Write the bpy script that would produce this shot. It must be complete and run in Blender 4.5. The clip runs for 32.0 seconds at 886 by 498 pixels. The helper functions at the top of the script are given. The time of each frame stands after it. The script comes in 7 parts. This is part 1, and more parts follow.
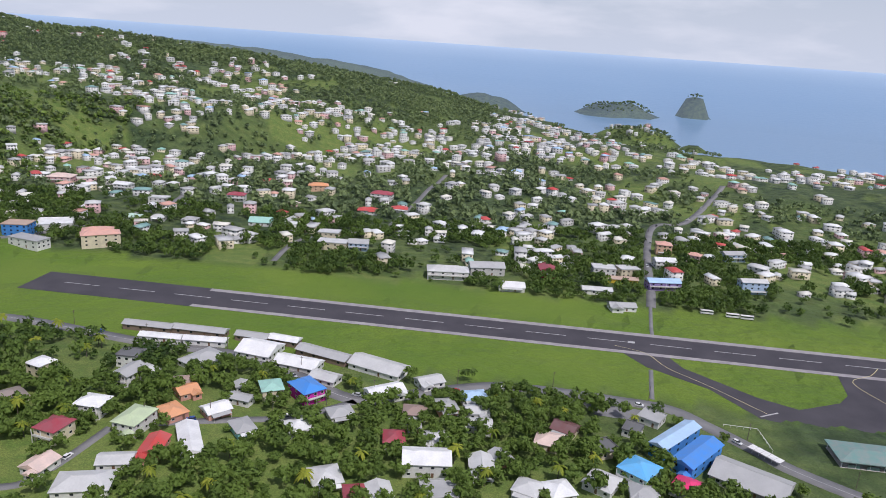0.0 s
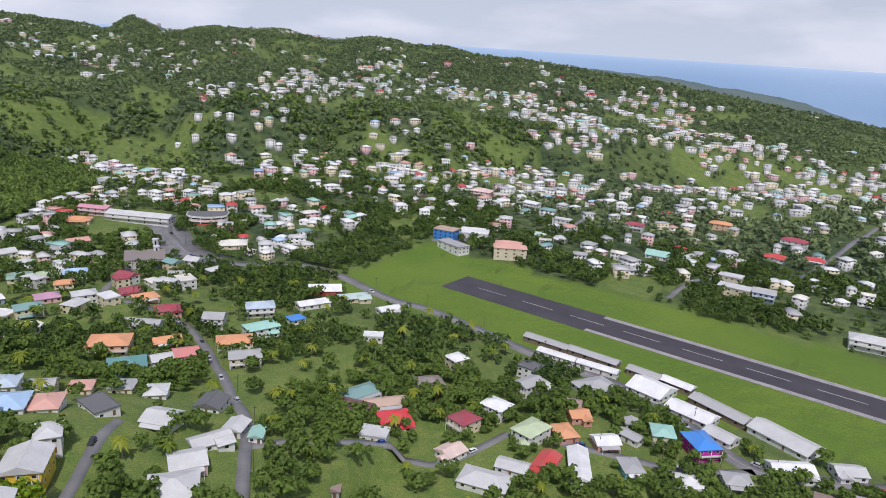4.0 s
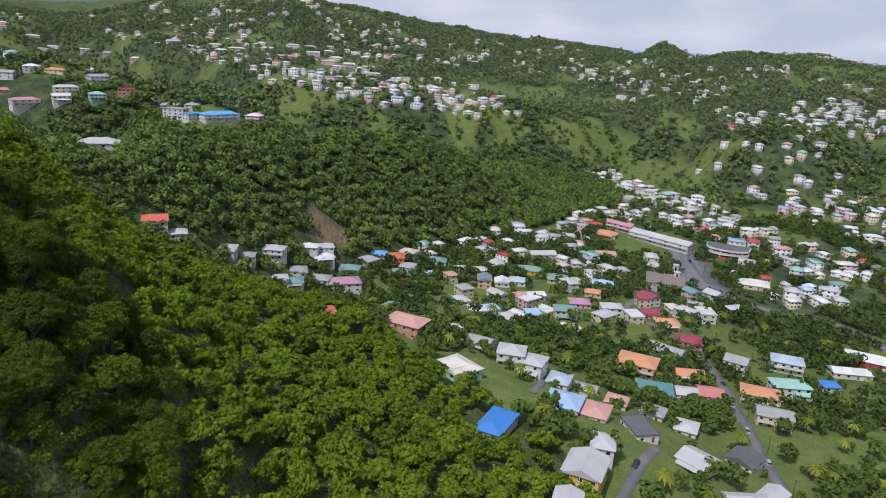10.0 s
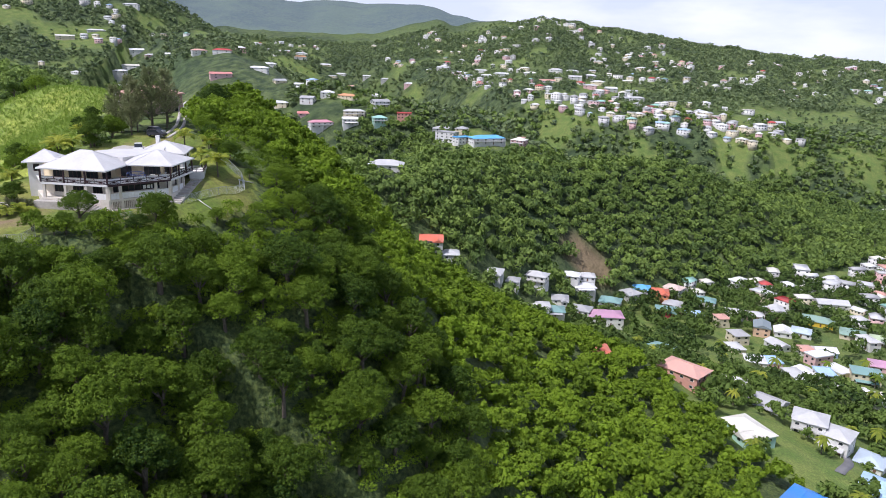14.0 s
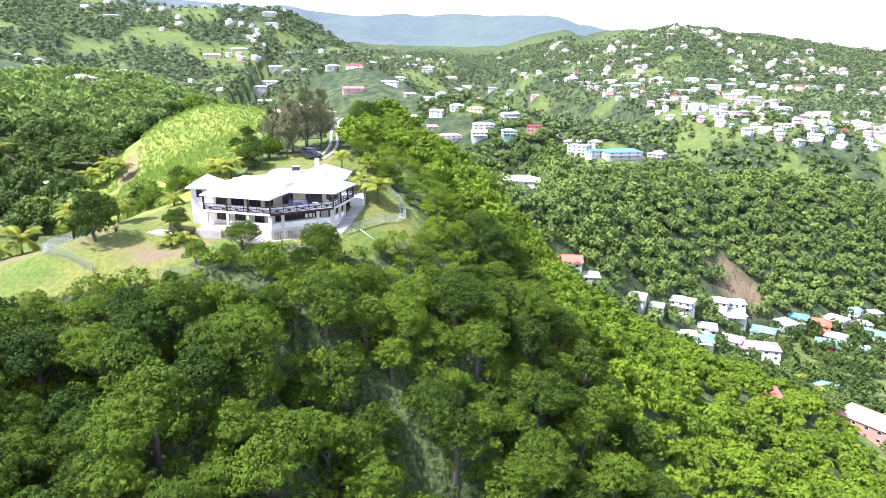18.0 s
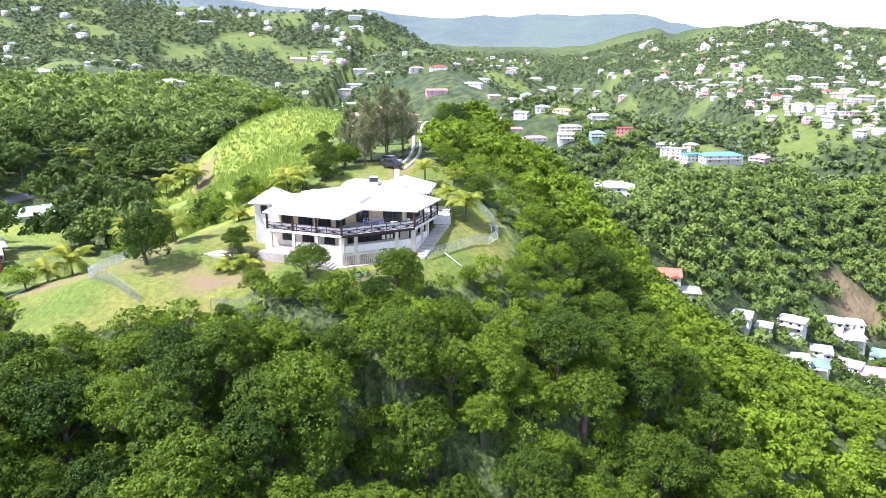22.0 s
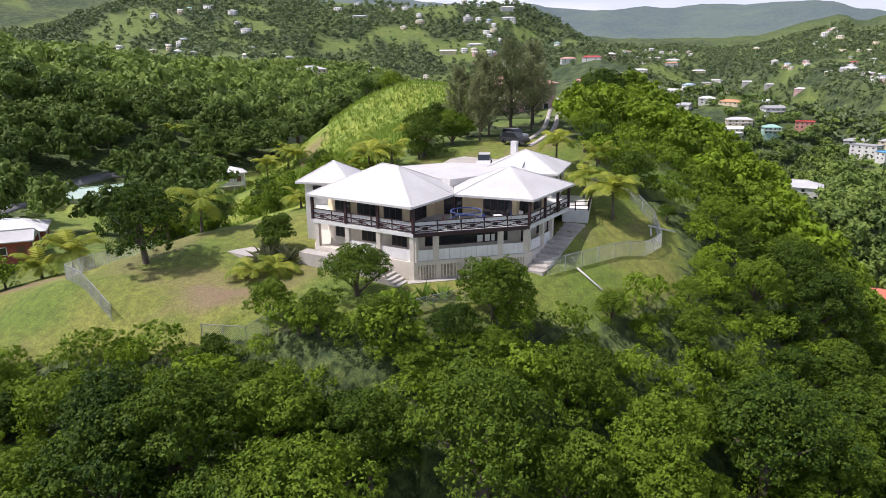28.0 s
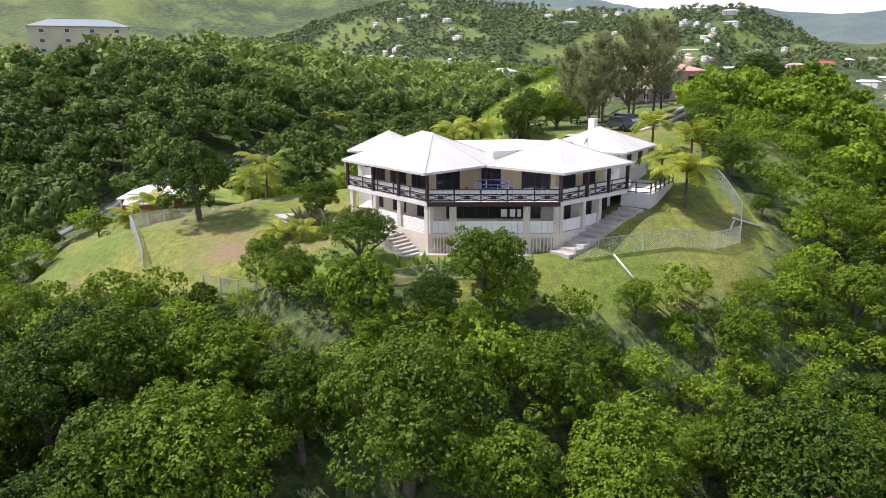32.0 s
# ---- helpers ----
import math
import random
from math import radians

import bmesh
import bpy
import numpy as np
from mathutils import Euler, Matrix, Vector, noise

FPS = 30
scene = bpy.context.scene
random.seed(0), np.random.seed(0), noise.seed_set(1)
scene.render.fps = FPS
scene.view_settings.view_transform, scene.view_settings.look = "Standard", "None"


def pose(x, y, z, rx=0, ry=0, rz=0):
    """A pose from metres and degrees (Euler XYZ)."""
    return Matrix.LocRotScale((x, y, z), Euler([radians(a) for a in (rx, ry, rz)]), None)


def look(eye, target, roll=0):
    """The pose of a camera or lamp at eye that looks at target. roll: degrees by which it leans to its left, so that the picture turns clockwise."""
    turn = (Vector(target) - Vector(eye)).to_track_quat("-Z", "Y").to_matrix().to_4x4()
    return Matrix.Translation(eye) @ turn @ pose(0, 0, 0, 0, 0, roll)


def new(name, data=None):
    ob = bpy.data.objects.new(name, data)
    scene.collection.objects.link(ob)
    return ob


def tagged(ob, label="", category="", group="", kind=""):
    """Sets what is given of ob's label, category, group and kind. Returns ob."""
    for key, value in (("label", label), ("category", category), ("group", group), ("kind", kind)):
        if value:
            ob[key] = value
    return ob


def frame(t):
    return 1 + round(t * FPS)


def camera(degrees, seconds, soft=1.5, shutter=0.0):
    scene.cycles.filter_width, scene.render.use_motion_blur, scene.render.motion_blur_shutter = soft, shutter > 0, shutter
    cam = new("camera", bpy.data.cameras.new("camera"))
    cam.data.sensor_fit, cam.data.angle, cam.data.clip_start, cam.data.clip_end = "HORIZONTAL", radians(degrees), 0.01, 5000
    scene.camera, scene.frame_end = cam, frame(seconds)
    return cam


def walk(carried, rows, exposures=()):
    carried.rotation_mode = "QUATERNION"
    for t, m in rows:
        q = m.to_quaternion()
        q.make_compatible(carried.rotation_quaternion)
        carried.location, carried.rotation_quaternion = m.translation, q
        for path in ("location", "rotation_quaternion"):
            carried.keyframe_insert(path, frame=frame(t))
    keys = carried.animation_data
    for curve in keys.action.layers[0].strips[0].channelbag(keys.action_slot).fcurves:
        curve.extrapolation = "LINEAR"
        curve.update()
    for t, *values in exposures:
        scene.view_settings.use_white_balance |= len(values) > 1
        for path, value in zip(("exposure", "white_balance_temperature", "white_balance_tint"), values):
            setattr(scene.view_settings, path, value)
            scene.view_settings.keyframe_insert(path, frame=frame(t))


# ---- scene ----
cam = camera(64.1, 32.0, 0.6)
METRES, EYE, TILT, LEAN, TURN = 165.0, 164.0, -16.3, -3.8, 0.0
EXPOSURES = [(0.0, -0.38, 6150, 18), (6.0, -0.4, 6100, 18), (8.0, -0.5, 6000, 18), (9.5, -0.52, 6000, 18), (11.5, -0.33, 6000, 19), (13.0, -0.12, 6000, 20), (14.5, 0.2, 5950, 21), (16.5, 0.95, 5800, 23), (18.5, 1.32, 5750, 25), (20.5, 1.35, 5750, 25), (23.0, 1.0, 6000, 23), (25.5, 0.6, 6200, 22), (28.0, 0.14, 6400, 21), (30.0, 0.28, 6500, 21), (32.0, 0.5, 6500, 21)]
ROWS = [
    (0.0, 0.0, 0.0, 0.0, -0.0, 0.0, 0.0),
    (0.5, -0.0148, 0.0033, 0.0033, 3.67, 0.2, -1.13),
    (1.0, -0.03, 0.0061, 0.0063, 7.37, 0.4, -2.21),
    (1.5, -0.0453, 0.0075, 0.0089, 11.11, 0.48, -3.21),
    (2.0, -0.06, 0.0088, 0.0114, 14.81, 0.53, -4.21),
    (2.5, -0.074, 0.0087, 0.0139, 18.51, 0.5, -5.22),
    (3.0, -0.0878, 0.0071, 0.0161, 22.2, 0.39, -6.24),
    (3.5, -0.1009, 0.0051, 0.0174, 25.87, 0.22, -7.28),
    (5.5, -0.1546, -0.0189, 0.0197, 40.29, -1.53, -11.85),
    (6.0, -0.1694, -0.0278, 0.0182, 43.7, -2.08, -12.81),
    (6.5, -0.1846, -0.0378, 0.0182, 47.16, -2.72, -13.69),
    (7.0, -0.1998, -0.0486, 0.0167, 50.27, -3.32, -14.47),
    (7.5, -0.2156, -0.0605, 0.0156, 53.36, -3.96, -15.2),
    (8.0, -0.2312, -0.0733, 0.0126, 56.48, -4.6, -15.85),
    (8.5, -0.2474, -0.0859, 0.012, 59.66, -5.34, -16.3),
    (9.0, -0.2637, -0.098, 0.0092, 62.69, -5.99, -16.66),
    (9.5, -0.2775, -0.1094, 0.0081, 65.42, -6.58, -16.91),
    (10.0, -0.2915, -0.1203, 0.0073, 68.01, -7.13, -17.11),
    (10.5, -0.3046, -0.1313, 0.0057, 70.5, -7.63, -17.28),
    (11.0, -0.3172, -0.1414, 0.0045, 73.33, -8.23, -17.5),
    (11.5, -0.3284, -0.1521, 0.0027, 76.41, -8.91, -17.75),
    (12.0, -0.3389, -0.1623, 0.0012, 79.48, -9.59, -17.96),
    (12.5, -0.3481, -0.1724, -0.0004, 82.32, -10.24, -18.12),
    (13.0, -0.3561, -0.1824, -0.0021, 84.61, -10.77, -18.2),
    (13.5, -0.3643, -0.1923, -0.0035, 86.67, -11.24, -18.25),
    (14.0, -0.3728, -0.2026, -0.0055, 88.52, -11.66, -18.24),
    (14.5, -0.3823, -0.213, -0.0075, 90.21, -12.05, -18.2),
    (16.5, -0.4256, -0.2495, -0.0144, 96.07, -13.34, -17.9),
    (17.0, -0.4371, -0.2565, -0.0154, 97.16, -13.59, -17.79),
    (17.5, -0.4492, -0.2629, -0.0163, 97.89, -13.74, -17.67),
    (18.0, -0.4618, -0.2686, -0.0174, 98.51, -13.86, -17.52),
    (18.5, -0.4745, -0.2735, -0.0181, 99.27, -14.03, -17.4),
    (19.0, -0.4876, -0.2781, -0.0191, 100.18, -14.25, -17.31),
    (19.5, -0.5009, -0.2821, -0.0202, 101.01, -14.46, -17.21),
    (20.0, -0.5144, -0.2858, -0.0213, 101.9, -14.69, -17.13),
    (20.5, -0.5283, -0.2895, -0.0225, 103.04, -14.98, -17.06),
    (21.0, -0.5423, -0.293, -0.0234, 104.17, -15.3, -16.98),
    (21.5, -0.5569, -0.2968, -0.0249, 104.91, -15.54, -16.89),
    (22.0, -0.5719, -0.3005, -0.0269, 105.3, -15.71, -16.77),
    (22.5, -0.5879, -0.3043, -0.0303, 105.61, -15.86, -16.67),
    (23.0, -0.6049, -0.3084, -0.0339, 106.26, -16.1, -16.6),
    (23.5, -0.6226, -0.3127, -0.0377, 107.16, -16.39, -16.52),
    (24.0, -0.6408, -0.3172, -0.0416, 108.18, -16.7, -16.44),
    (24.5, -0.6598, -0.3218, -0.0455, 109.32, -17.04, -16.36),
    (25.0, -0.6796, -0.3264, -0.0493, 110.43, -17.39, -16.26),
    (25.5, -0.6998, -0.3304, -0.0537, 111.67, -17.74, -16.14),
    (27.5, -0.7686, -0.336, -0.0709, 116.27, -19.04, -15.76),
    (28.0, -0.7807, -0.3334, -0.0743, 117.69, -19.42, -15.64),
    (28.5, -0.791, -0.3293, -0.0774, 120.03, -20.01, -15.52),
    (29.0, -0.7999, -0.3238, -0.0795, 122.07, -20.54, -15.35),
    (29.5, -0.8077, -0.3166, -0.0806, 123.38, -20.91, -15.19),
    (30.0, -0.8157, -0.3082, -0.0812, 124.69, -21.31, -15.01),
    (30.5, -0.8242, -0.2986, -0.081, 126.82, -21.87, -14.79),
    (31.0, -0.8336, -0.2877, -0.0801, 129.86, -22.62, -14.48),
    (31.5, -0.844, -0.2761, -0.0783, 132.61, -23.18, -14.17),
    (32.0, -0.8555, -0.2641, -0.0761, 134.98, -23.18, -13.86),
]
walk(cam, [(t, pose(0, 0, EYE, TILT, LEAN, TURN) @ pose(METRES * x, METRES * y, METRES * z, 90 + pitch, roll, yaw)) for t, x, y, z, yaw, pitch, roll in ROWS], EXPOSURES)

# ---- daylight ----
SUN_EL, SUN_TO = 58.0, (0.56, -0.828)  # height of the sun, and the way towards it on the plan
sun = new("sun", bpy.data.lights.new("sun", "SUN"))
sun.data.energy, sun.data.angle, sun.data.color = 4.0, radians(0.6), (1.0, 0.965, 0.92)
ce = math.cos(radians(SUN_EL))
sun.matrix_world = look((SUN_TO[0] * ce * 900, SUN_TO[1] * ce * 900, math.sin(radians(SUN_EL)) * 900), (0, 0, 0))
world = bpy.data.worlds.new("sky")
scene.world = world
world.use_nodes = True
wn, wl = world.node_tree.nodes, world.node_tree.links
wn.clear()


def node(tree, kind, **values):
    n = tree.nodes.new(kind)
    for key, value in values.items():
        if key in n.inputs:
            n.inputs[key].default_value = value
    return n


sky = wn.new("ShaderNodeTexSky")
sky.sky_type, sky.sun_disc = "NISHITA", False
sky.sun_elevation, sky.sun_rotation = radians(SUN_EL), math.atan2(SUN_TO[0], SUN_TO[1])
sky.air_density, sky.dust_density, sky.ozone_density = 1.0, 1.6, 1.0
wc = wn.new("ShaderNodeTexCoord")
sep = wn.new("ShaderNodeSeparateXYZ")
wl.new(wc.outputs["Generated"], sep.inputs[0])
low = wn.new("ShaderNodeMapRange")
low.interpolation_type = "SMOOTHSTEP"
low.inputs[1].default_value, low.inputs[2].default_value, low.inputs[3].default_value, low.inputs[4].default_value = -0.03, 0.34, 1.0, 0.0
wl.new(sep.outputs[2], low.inputs[0])
squash = wn.new("ShaderNodeVectorMath")
squash.operation = "MULTIPLY"
squash.inputs[1].default_value = (3.0, 3.0, 11.0)
wl.new(wc.outputs["Generated"], squash.inputs[0])
cloud = wn.new("ShaderNodeTexNoise")
cloud.inputs["Scale"].default_value, cloud.inputs["Detail"].default_value = 1.6, 6
wl.new(squash.outputs[0], cloud.inputs["Vector"])
cover = wn.new("ShaderNodeMapRange")
cover.inputs[1].default_value, cover.inputs[2].default_value, cover.inputs[3].default_value, cover.inputs[4].default_value = 0.46, 0.66, 0.0, 0.75
wl.new(cloud.outputs[0], cover.inputs[0])
bg_sky, bg_haze, bg_cloud = (wn.new("ShaderNodeBackground") for _ in range(3))
bg_sky.inputs[1].default_value = 0.11
bg_haze.inputs[0].default_value, bg_haze.inputs[1].default_value = (0.77, 0.85, 0.95, 1), 1.0
bg_cloud.inputs[0].default_value, bg_cloud.inputs[1].default_value = (0.92, 0.95, 1.0, 1), 1.1
wl.new(sky.outputs[0], bg_sky.inputs[0])
mix_a, mix_b, wout = wn.new("ShaderNodeMixShader"), wn.new("ShaderNodeMixShader"), wn.new("ShaderNodeOutputWorld")
wl.new(low.outputs[0], mix_a.inputs[0]), wl.new(bg_sky.outputs[0], mix_a.inputs[1]), wl.new(bg_haze.outputs[0], mix_a.inputs[2])
wl.new(cover.outputs[0], mix_b.inputs[0]), wl.new(mix_a.outputs[0], mix_b.inputs[1]), wl.new(bg_cloud.outputs[0], mix_b.inputs[2])
wl.new(mix_b.outputs[0], wout.inputs[0])

# ---- materials ----
def material(name, rgb, rgb2=None, size=1.0, rough=0.8, metal=0.0, bump=0.0, grain=None, spread=0.0, leaf=0.0, wave=0.0, dirt=0.0, glow=None):
    """Two colours mixed by noise at two scales; bump: relief in metres; spread: lightness varied per object and island; wave: ribs of sheet metal, this far apart."""
    m = bpy.data.materials.new(name)
    m.use_nodes = True
    nt = m.node_tree
    n, l = nt.nodes, nt.links
    bs, out = n["Principled BSDF"], n["Material Output"]
    bs.inputs["Roughness"].default_value, bs.inputs["Metallic"].default_value = rough, metal
    geo = n.new("ShaderNodeNewGeometry")
    big, fine = n.new("ShaderNodeTexNoise"), n.new("ShaderNodeTexNoise")
    big.inputs["Scale"].default_value, big.inputs["Detail"].default_value = 1 / size, 4
    fine.inputs["Scale"].default_value, fine.inputs["Detail"].default_value = (1 / grain if grain else 7 / size), 3
    l.new(geo.outputs["Position"], big.inputs["Vector"]), l.new(geo.outputs["Position"], fine.inputs["Vector"])
    add = n.new("ShaderNodeMath")
    add.operation = "MULTIPLY_ADD"
    l.new(fine.outputs[0], add.inputs[0])
    add.inputs[1].default_value = 0.45
    l.new(big.outputs[0], add.inputs[2])
    ramp = n.new("ShaderNodeMapRange")
    ramp.inputs[1].default_value, ramp.inputs[2].default_value = 0.52, 0.94
    l.new(add.outputs[0], ramp.inputs[0])
    mix = n.new("ShaderNodeMix")
    mix.data_type = "RGBA"
    l.new(ramp.outputs[0], mix.inputs[0])
    mix.inputs[6].default_value = (*rgb, 1)
    mix.inputs[7].default_value = (*(rgb2 or [c * 0.82 for c in rgb]), 1)
    colour = mix.outputs[2]
    if spread:
        info = n.new("ShaderNodeObjectInfo")
        both = n.new("ShaderNodeMath")
        l.new(info.outputs["Random"], both.inputs[0]), l.new(geo.outputs["Random Per Island"], both.inputs[1])
        rng = n.new("ShaderNodeMapRange")
        rng.inputs[2].default_value, rng.inputs[3].default_value, rng.inputs[4].default_value = 2.0, 1 - spread, 1 + spread
        l.new(both.outputs[0], rng.inputs[0])
        hsv = n.new("ShaderNodeHueSaturation")
        l.new(colour, hsv.inputs["Color"]), l.new(rng.outputs[0], hsv.inputs["Value"])
        colour = hsv.outputs[0]
    l.new(colour, bs.inputs["Base Color"])
    if bump:
        bn = n.new("ShaderNodeBump")
        bn.inputs["Distance"].default_value, bn.inputs["Strength"].default_value = bump, 0.8
        l.new(fine.outputs[0], bn.inputs["Height"])
        l.new(bn.outputs[0], bs.inputs["Normal"])
    if leaf:
        tr, sh = n.new("ShaderNodeBsdfTranslucent"), n.new("ShaderNodeMixShader")
        sh.inputs[0].default_value = leaf
        l.new(colour, tr.inputs[0]), l.new(bs.outputs[0], sh.inputs[1]), l.new(tr.outputs[0], sh.inputs[2]), l.new(sh.outputs[0], out.inputs[0])
    if glow:
        bs.inputs["Emission Color"].default_value = (*glow[:3], 1)
        bs.inputs["Emission Strength"].default_value = glow[3]
    return m


def foliage(name, dark, light, leaf=0.22, size=14.0):
    """Leaves: hue varied tree by tree (attribute tint), leaf by leaf, and over the stand."""
    m = material(name, dark, light, size=size, grain=0.25, rough=0.6, leaf=leaf, bump=0.08)
    m.node_tree.nodes["Principled BSDF"].inputs["Specular IOR Level"].default_value = 0.15
    nt = m.node_tree
    n, l = nt.nodes, nt.links
    mix = next(x for x in n if x.type == "MIX")
    ramp = next(x for x in n if x.type == "MAP_RANGE")
    geo = next(x for x in n if x.type == "NEW_GEOMETRY")
    att, info = n.new("ShaderNodeAttribute"), n.new("ShaderNodeObjectInfo")
    att.attribute_name = "tint"
    sums = [n.new("ShaderNodeMath") for _ in range(4)]
    l.new(att.outputs["Fac"], sums[0].inputs[0]), l.new(info.outputs["Random"], sums[0].inputs[1])
    sums[1].operation = "MULTIPLY_ADD"
    l.new(geo.outputs["Random Per Island"], sums[1].inputs[0])
    sums[1].inputs[1].default_value = 0.75
    l.new(sums[0].outputs[0], sums[1].inputs[2])
    sums[2].operation = "MULTIPLY_ADD"
    l.new(ramp.outputs[0], sums[2].inputs[0])
    sums[2].inputs[1].default_value = 0.5
    l.new(sums[1].outputs[0], sums[2].inputs[2])
    sums[3].operation = "MULTIPLY_ADD"
    sums[3].inputs[1].default_value, sums[3].inputs[2].default_value = 0.52, -0.16
    sums[3].use_clamp = True
    l.new(sums[2].outputs[0], sums[3].inputs[0])
    l.new(sums[3].outputs[0], mix.inputs[0])
    return m


LEAF = foliage("leaf_green", (0.014, 0.044, 0.008), (0.215, 0.325, 0.022), leaf=0.30)
# bluer than the near leaves, with some haze put into the colour
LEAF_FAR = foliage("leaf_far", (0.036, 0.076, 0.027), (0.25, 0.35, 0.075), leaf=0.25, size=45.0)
# darker copy of the leaves: cloud shade put into the colour
LEAF_SHADED = foliage("leaf_shaded", (0.016, 0.042, 0.014), (0.135, 0.205, 0.040), leaf=0.22, size=30.0)
# pale, bluish, low-contrast leaves: haze put into the colour
LEAF_HAZED = foliage("leaf_hazed", (0.070, 0.108, 0.062), (0.22, 0.285, 0.115), leaf=0.22, size=120.0)
PALM_LEAF = foliage("palm_leaf", (0.10, 0.17, 0.02), (0.46, 0.47, 0.06), leaf=0.35)
BANANA = foliage("banana_leaf", (0.10, 0.2, 0.03), (0.26, 0.36, 0.06), leaf=0.35)
NEEDLE = foliage("feathery_needles", (0.16, 0.20, 0.085), (0.37, 0.38, 0.19), leaf=0.5)
DRY_LEAF = foliage("thin_grey_green", (0.10, 0.12, 0.06), (0.22, 0.23, 0.12), leaf=0.2)
BARK = material("bark", (0.16, 0.13, 0.10), (0.08, 0.065, 0.05), size=0.4, rough=0.9, bump=0.02)
ASPHALT = material("asphalt", (0.042, 0.038, 0.046), (0.068, 0.062, 0.07), size=18, grain=0.6, rough=0.85)
ROADSTONE = material("road_asphalt", (0.15, 0.15, 0.155), (0.22, 0.215, 0.21), size=9, grain=0.5, rough=0.85)
SHOULDER = material("runway_shoulder", (0.25, 0.23, 0.24), (0.36, 0.34, 0.33), size=6, grain=0.8, rough=0.9)
CONCRETE = material("concrete", (0.52, 0.49, 0.44), (0.36, 0.33, 0.29), size=2.2, grain=0.3, rough=0.85, bump=0.004)
LINE_WHITE = material("road_paint", (0.58, 0.57, 0.56), (0.25, 0.24, 0.24), size=1.5, rough=0.7)
LINE_YELLOW = material("yellow_paint", (0.7, 0.62, 0.30), (0.45, 0.40, 0.22), size=1.5, rough=0.7)
SOIL = material("bare_soil", (0.30, 0.185, 0.11), (0.20, 0.13, 0.08), size=2, grain=0.3, rough=0.95, bump=0.03)
ROCK = material("grey_rock", (0.22, 0.19, 0.16), (0.10, 0.09, 0.08), size=3, rough=0.9, bump=0.05)

# ---- the lie of the land ----
SEA = -20.0


def smooth(a, b, v):
    u = np.clip((v - a) / (b - a), 0, 1)
    return u * u * (3 - 2 * u)


def lattice(ix, iy):
    h = np.sin(ix * 127.1 + iy * 311.7) * 43758.5453
    return h - np.floor(h)


def noise2(x, y):
    ix, iy = np.floor(x), np.floor(y)
    fx, fy = x - ix, y - iy
    fx, fy = fx * fx * (3 - 2 * fx), fy * fy * (3 - 2 * fy)
    return (lattice(ix, iy) * (1 - fx) + lattice(ix + 1, iy) * fx) * (1 - fy) + (lattice(ix, iy + 1) * (1 - fx) + lattice(ix + 1, iy + 1) * fx) * fy


def fbm(x, y, size, octaves=4):
    v, a = 0.0, 1.0
    for k in range(octaves):
        v = v + a * (noise2(x / size + 17.3 * k, y / size - 9.1 * k) - 0.5)
        size, a = size / 2.1, a * 0.5
    return v


def spine(x, y, pts):
    """Distance to a crest line, the crest's height there, and on which side of it (left of its run: plus)."""
    best = np.full(np.shape(x), 1e9)
    crest, side = np.zeros(np.shape(x)), np.zeros(np.shape(x))
    for (ax, ay, az), (bx, by, bz) in zip(pts, pts[1:]):
        dx, dy = bx - ax, by - ay
        u = np.clip(((x - ax) * dx + (y - ay) * dy) / (dx * dx + dy * dy), 0, 1)
        d = np.hypot(x - ax - u * dx, y - ay - u * dy)
        near = d < best
        best = np.where(near, d, best)
        crest = np.where(near, az + u * (bz - az), crest)
        side = np.where(near, dx * (y - ay) - dy * (x - ax), side)
    return best, crest, side


def blend(a, b, k):
    """The higher of two lands, rounded where they meet."""
    h = np.clip(0.5 + 0.5 * (a - b) / k, 0, 1)
    return b + (a - b) * h + k * h * (1 - h)


VILLA_CREST = [(-60, -75, 96), (-115, -92, 117), (-143, -97, 125), (-157, -99, 132), (-170, -100, 138.6), (-185, -93, 140.2), (-201, -88, 143), (-222, -88, 146), (-262, -98, 149), (-300, -108, 149), (-390, -125, 128), (-520, -150, 112), (-700, -170, 105)]
SCAR_CREST = [(-460, -75, 103), (-560, -10, 90), (-617, 62, 82), (-650, 122, 80), (-672, 190, 76), (-685, 226, 61), (-701, 266, 50), (-714, 300, 36), (-727, 335, 22), (-738, 362, 4)]
COAST_CREST = [(110, 2150, 0), (0, 1950, 46), (-250, 1760, 88), (-400, 1500, 122), (-720, 1540, 145), (-1000, 1600, 150), (-1300, 1500, 150), (-1650, 1450, 170)]
TOWN_CREST = [(-700, 1010, 66), (-1010, 720, 72), (-1250, 640, 90), (-1700, 800, 150)]
PLATEAU_CREST = [(-760, 30, 90), (-860, 10, 103), (-900, -110, 112), (-1000, -260, 135), (-1300, -420, 190)]
SOUTH_CREST = [(-120, -330, 144), (-235, -290, 155), (-370, -365, 157), (-600, -390, 146), (-680, -520, 150), (-900, -800, 175), (-1200, -1300, 260)]
GREEN_CREST = [(-1140, -1100, 287), (-1323, -879, 270), (-1353, -734, 253), (-1405, -630, 258), (-1438, -548, 256), (-1440, -482, 226), (-1432, -402, 176), (-1385, -294, 125)]
